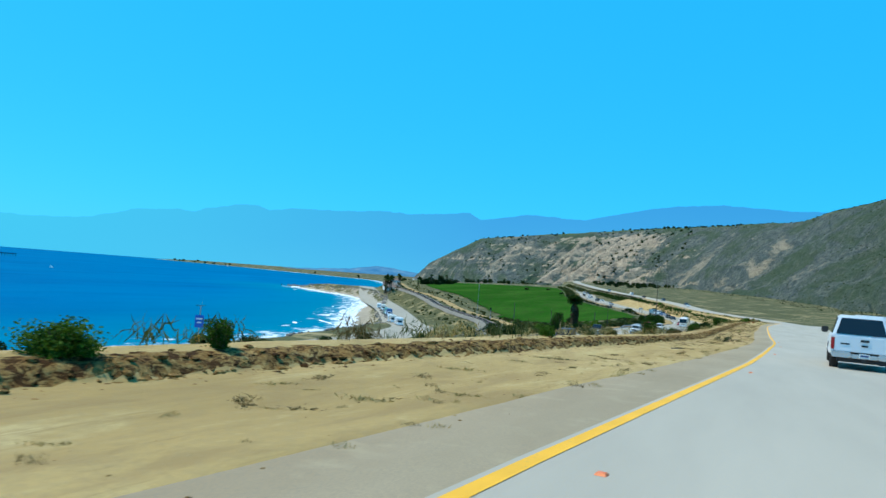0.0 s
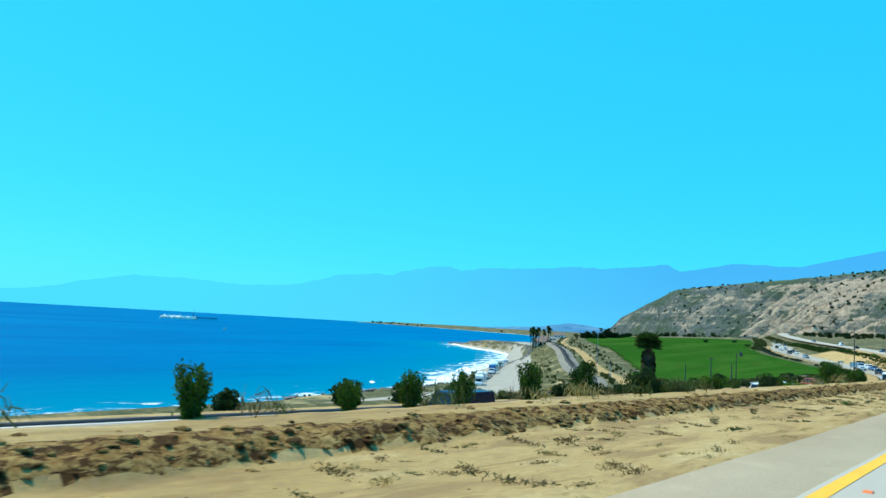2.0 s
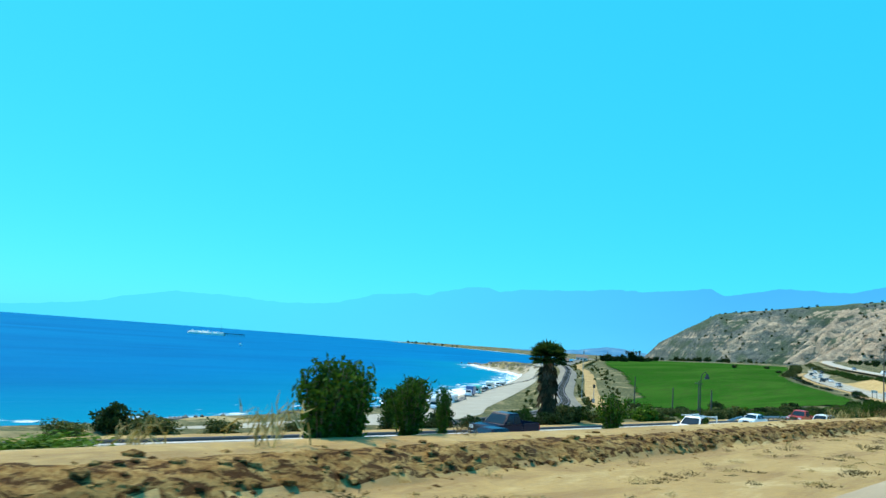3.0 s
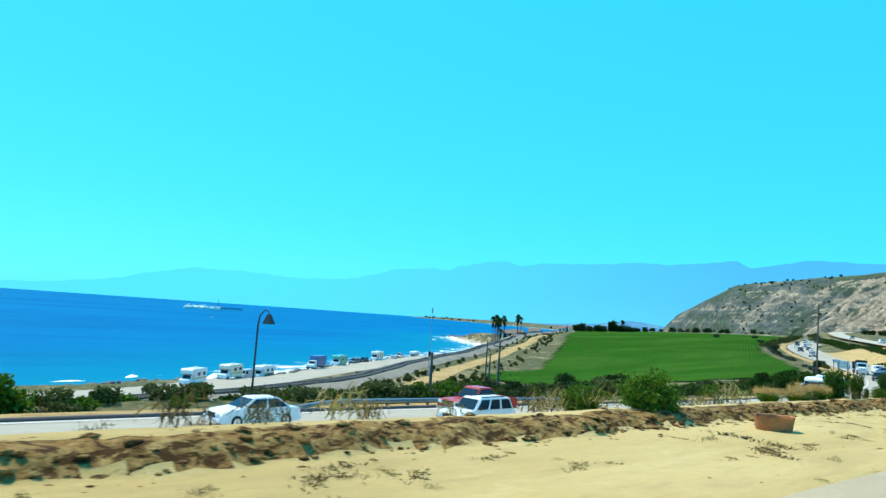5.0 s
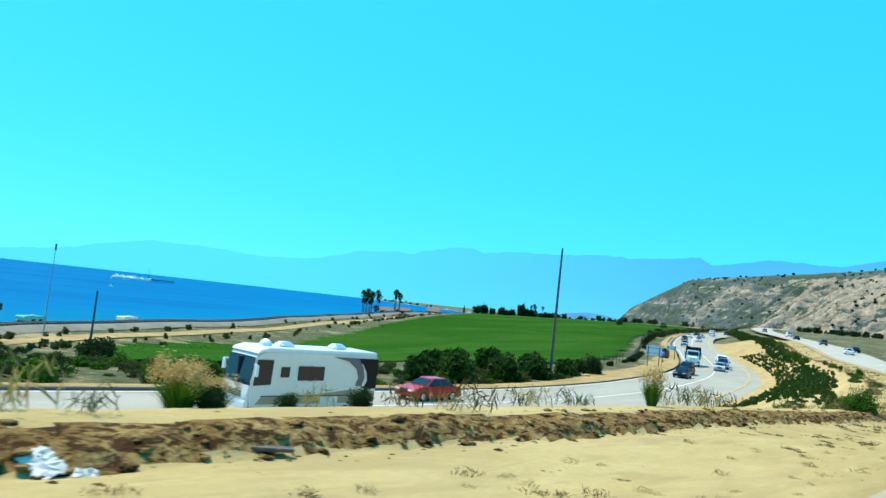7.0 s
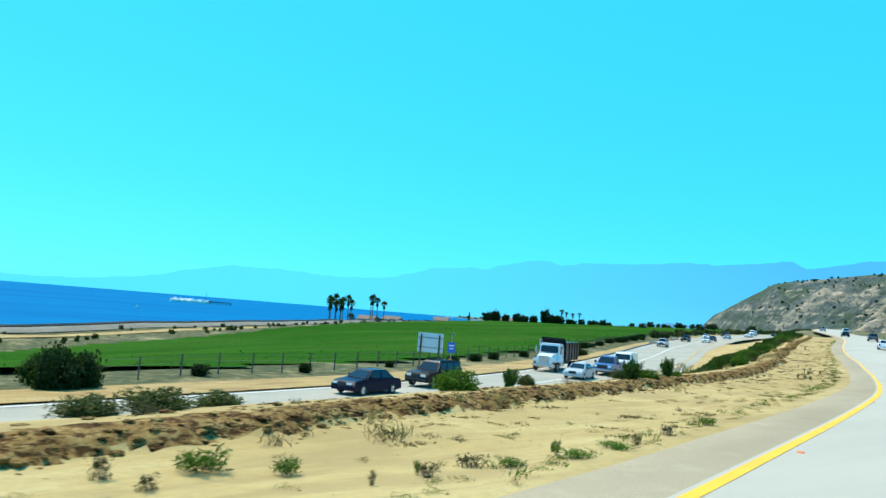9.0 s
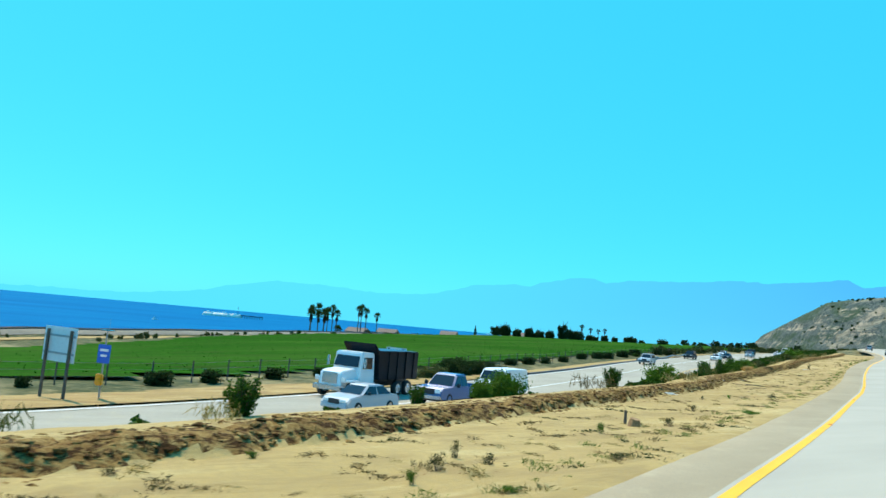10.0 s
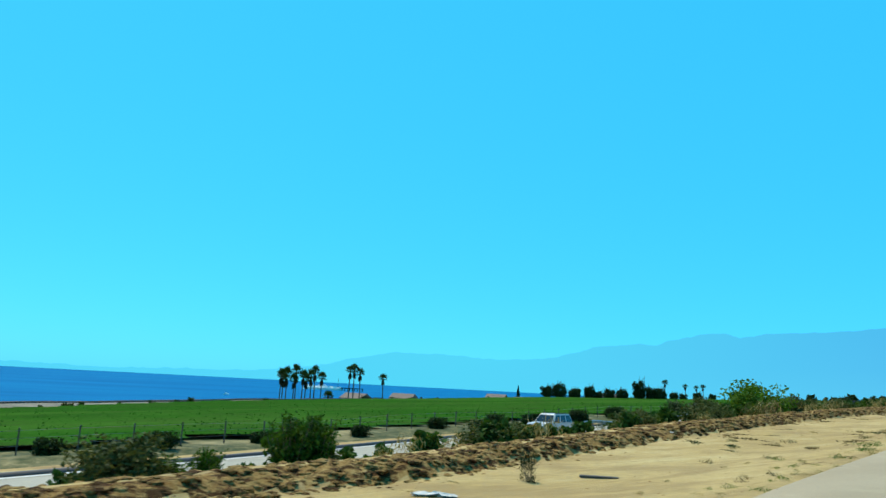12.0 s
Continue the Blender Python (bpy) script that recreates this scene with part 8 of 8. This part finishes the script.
for _ in range(24000):
    s_ = rng.uniform(-12, 505)
    u_ = rng.normal(0.3, 0.4)
    if u_ < -0.6 or u_ > 1.3:
        continue
    x, y = by_road(s_, u_ + float(bank_foot(s_)))
    pl.append((x, y, drop(x, y) - 0.01, abs(rng.normal()) * 0.03 + 0.012))
for _ in range(5200):
    s_, k = rng.uniform(-12, 505), rng.uniform()
    u_ = float(bank_foot(s_)) + 0.05 + 0.6 * k + 0.2 * rng.normal() * (1 - k)
    x, y = by_road(s_, u_)
    pl.append((x, y, drop(x, y) - 0.02, rng.uniform(0.03, 0.075)))
for _ in range(1500):
    x, y = by_road(rng.uniform(-12, 505), rng.uniform(3.2, 6))
    pl.append((x, y, drop(x, y), rng.uniform(0.008, 0.028)))
for _ in range(6500):
    s_ = rng.uniform(322, 470)
    x, y = by_road(s_, float(bank_foot(s_)) + rng.uniform(-0.1, 1.25))
    pl.append((x, y, drop(x, y) - 0.01, rng.uniform(0.03, 0.09) + 0.07 * float(ease(385, 405, s_)) * rng.uniform()))
for _ in range(2600):
    s_ = rng.uniform(-12, 505)
    x, y = by_road(s_, float(bank_foot(s_)) + abs(rng.normal()) * 0.42)
    pl.append((x, y, drop(x, y) + 0.01, rng.uniform(0.05, 0.13)))
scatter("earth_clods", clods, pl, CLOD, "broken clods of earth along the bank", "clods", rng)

# ---------------------------------------------------------------- small loose things
REFLECTOR = plain_material("amber_reflector", (0.75, 0.16, 0.02), 0.4)
rpm = None
for k in range(0, 36):
    s_ = 6.0 + k * 14.6
    x, y = by_road(s_, 1.52)
    a = math.degrees(float(np.interp(s_, STATION, TURN)))
    if rpm is None:
        rpm = part("road_reflector", frustum(-0.06, 0.06, 0.0, 0.055, -0.035, 0.035, 0.022, 0.035, 0.004), REFLECTOR)
        tagged(rpm, "orange raised reflector beside the yellow line", "reflector", "road reflectors")
        rpm.matrix_basis = pose(x, y, drop(x, y), 0, 0, a)
    else:
        copy_thing(rpm, pose(x, y, drop(x, y), 0, 0, a))


LITTER = plain_material("crumpled_plastic", (0.46, 0.43, 0.38), 0.6, 0, 0.3, 14)


def litter_bag(x, y, turn, size, label):
    rng = np.random.default_rng(int(abs(x * 10)))
    bm = bmesh.new()
    bmesh.ops.create_icosphere(bm, subdivisions=2, radius=0.5)
    for v in bm.verts:
        v.co = Vector((v.co.x * 1.2, v.co.y * 0.8, max(v.co.z, -0.25) * 0.24 + 0.06)) * float(rng.uniform(0.6, 1.25))
    ob = part("litter_bag", bm, LITTER)
    tagged(ob, label, "litter")
    ob.matrix_basis = stand(x, y, turn, size, 0.03)


def litter_sheet(x, y, turn, wide, deep, label):
    rng = np.random.default_rng(int(abs(x * 10)))
    bm = bmesh.new()
    n, m = 11, 8
    grid = []
    for i in range(n):
        row = []
        for j in range(m):
            px, py = (i / (n - 1) - 0.5) * wide * rng.uniform(0.8, 1.15), (j / (m - 1) - 0.5) * deep * rng.uniform(0.75, 1.2)
            row.append((px, py, 0.015 + 0.045 * rng.uniform() ** 1.5 * (1 - abs(2 * i / (n - 1) - 1) * 0.5)))
        grid.append(row)
    top = [[bm.verts.new(q) for q in row] for row in grid]
    low = [[bm.verts.new((q[0], q[1], q[2] - 0.012)) for q in row] for row in grid]
    for i in range(n - 1):
        for j in range(m - 1):
            bm.faces.new((top[i][j], top[i + 1][j], top[i + 1][j + 1], top[i][j + 1]))
            bm.faces.new((low[i][j + 1], low[i + 1][j + 1], low[i + 1][j], low[i][j]))
    ob = part("litter_sheet", bm, LITTER)
    tagged(ob, label, "litter")
    c = Vector((x, y, drop(x, y)))
    e = Vector((x + 0.2, y, drop(x + 0.2, y))) - Vector((x - 0.2, y, drop(x - 0.2, y)))
    f = Vector((x, y + 0.2, drop(x, y + 0.2))) - Vector((x, y - 0.2, drop(x, y - 0.2)))
    up = e.cross(f).normalized()
    ob.matrix_basis = Matrix.Translation(c) @ Vector((0, 0, 1)).rotation_difference(up).to_matrix().to_4x4() @ Euler((0, 0, radians(turn))).to_matrix().to_4x4()


litter_sheet(*by_road(247.5, 7.15), 20, 0.36, 0.27, "crumpled pale plastic sheet on the bank")
litter_sheet(*by_road(247.8, 7.0), 70, 0.2, 0.16, "torn pale plastic scrap at the bank's foot")
litter_sheet(*by_road(378.7, 7.3), 30, 0.5, 0.35, "crumpled white plastic sheet at the bank's foot")
litter_sheet(*by_road(427.5, 6.6), 60, 0.6, 0.22, "flat white paper litter on the sand")
for s_, u_, size, label in ((195.0, 8.1, 0.2, "white plastic bag on the earth bank"), (199.8, 6.7, 0.14, "small white litter on the sand"),
                            (341.3, 6.9, 0.16, "small white litter bag on the sand"), (393.2, 8.2, 0.2, "white paper litter at the bank's foot"), (437.8, 8.1, 0.2, "white paper litter on the bank"), (442.2, 8.9, 0.18, "white paper litter on the bank")):
    litter_bag(*by_road(s_, u_), 30, size, label)
rust_mat = plain_material("rusted_sheet", (0.30, 0.115, 0.035), 0.8, 0, 0.5, 5)
bm = bmesh.new()
rings = [[bm.verts.new((r * math.cos(k * math.pi / 14) * 1.12, r * math.sin(k * math.pi / 14), z + 0.012 * math.sin(k * 1.7))) for k in range(28)] for r, z in ((0.30, -0.03), (0.33, 0.12), (0.35, 0.27), (0.365, 0.28), (0.335, 0.27), (0.30, 0.05), (0.02, 0.04))]
for a_, b_ in zip(rings, rings[1:]):
    for k in range(28):
        bm.faces.new((a_[k], a_[(k + 1) % 28], b_[(k + 1) % 28], b_[k]))
tub = part("rusty_tub", bm, rust_mat)
tagged(tub, "shallow rusted metal tub lying on the sand", "tub")
tub.matrix_basis = stand(*by_road(189.9, 6.65), 60)
post_s = part("stake", boxes((-0.025, 0.025, -0.025, 0.025, -0.15, 0.3)), WOOD)
tagged(post_s, "weathered wooden stake stuck in the sand", "stake")
post_s.matrix_basis = stand(*by_road(366.5, 5.3), 20)
stump = part("tree_stump", tube([(0, 0, -0.05), (0, 0, 0.08), (0.02, 0, 0.16)], [0.16, 0.13, 0.11], 9), wood_material("cut_wood", (0.2, 0.1, 0.04), (0.42, 0.24, 0.1)))
tagged(stump, "short orange-brown stump beside a stake", "stump")
stump.matrix_basis = stand(*by_road(366.2, 5.0), 0)
for s_, u_, ln in ((393.6, 6.6, 0.9), (397.9, 7.8, 0.4), (249.7, 7.3, 0.7), (430.7, 6.0, 0.6), (35.2, 5.6, 0.7), (307, 4.8, 0.4)):
    brd = part("board", boxes((-ln / 2, ln / 2, -0.07, 0.07, 0, 0.035), bevel=0.006), WOOD)
    tagged(brd, "weathered board lying on the sand", "board")
    brd.matrix_basis = stand(*by_road(s_, u_), 55)
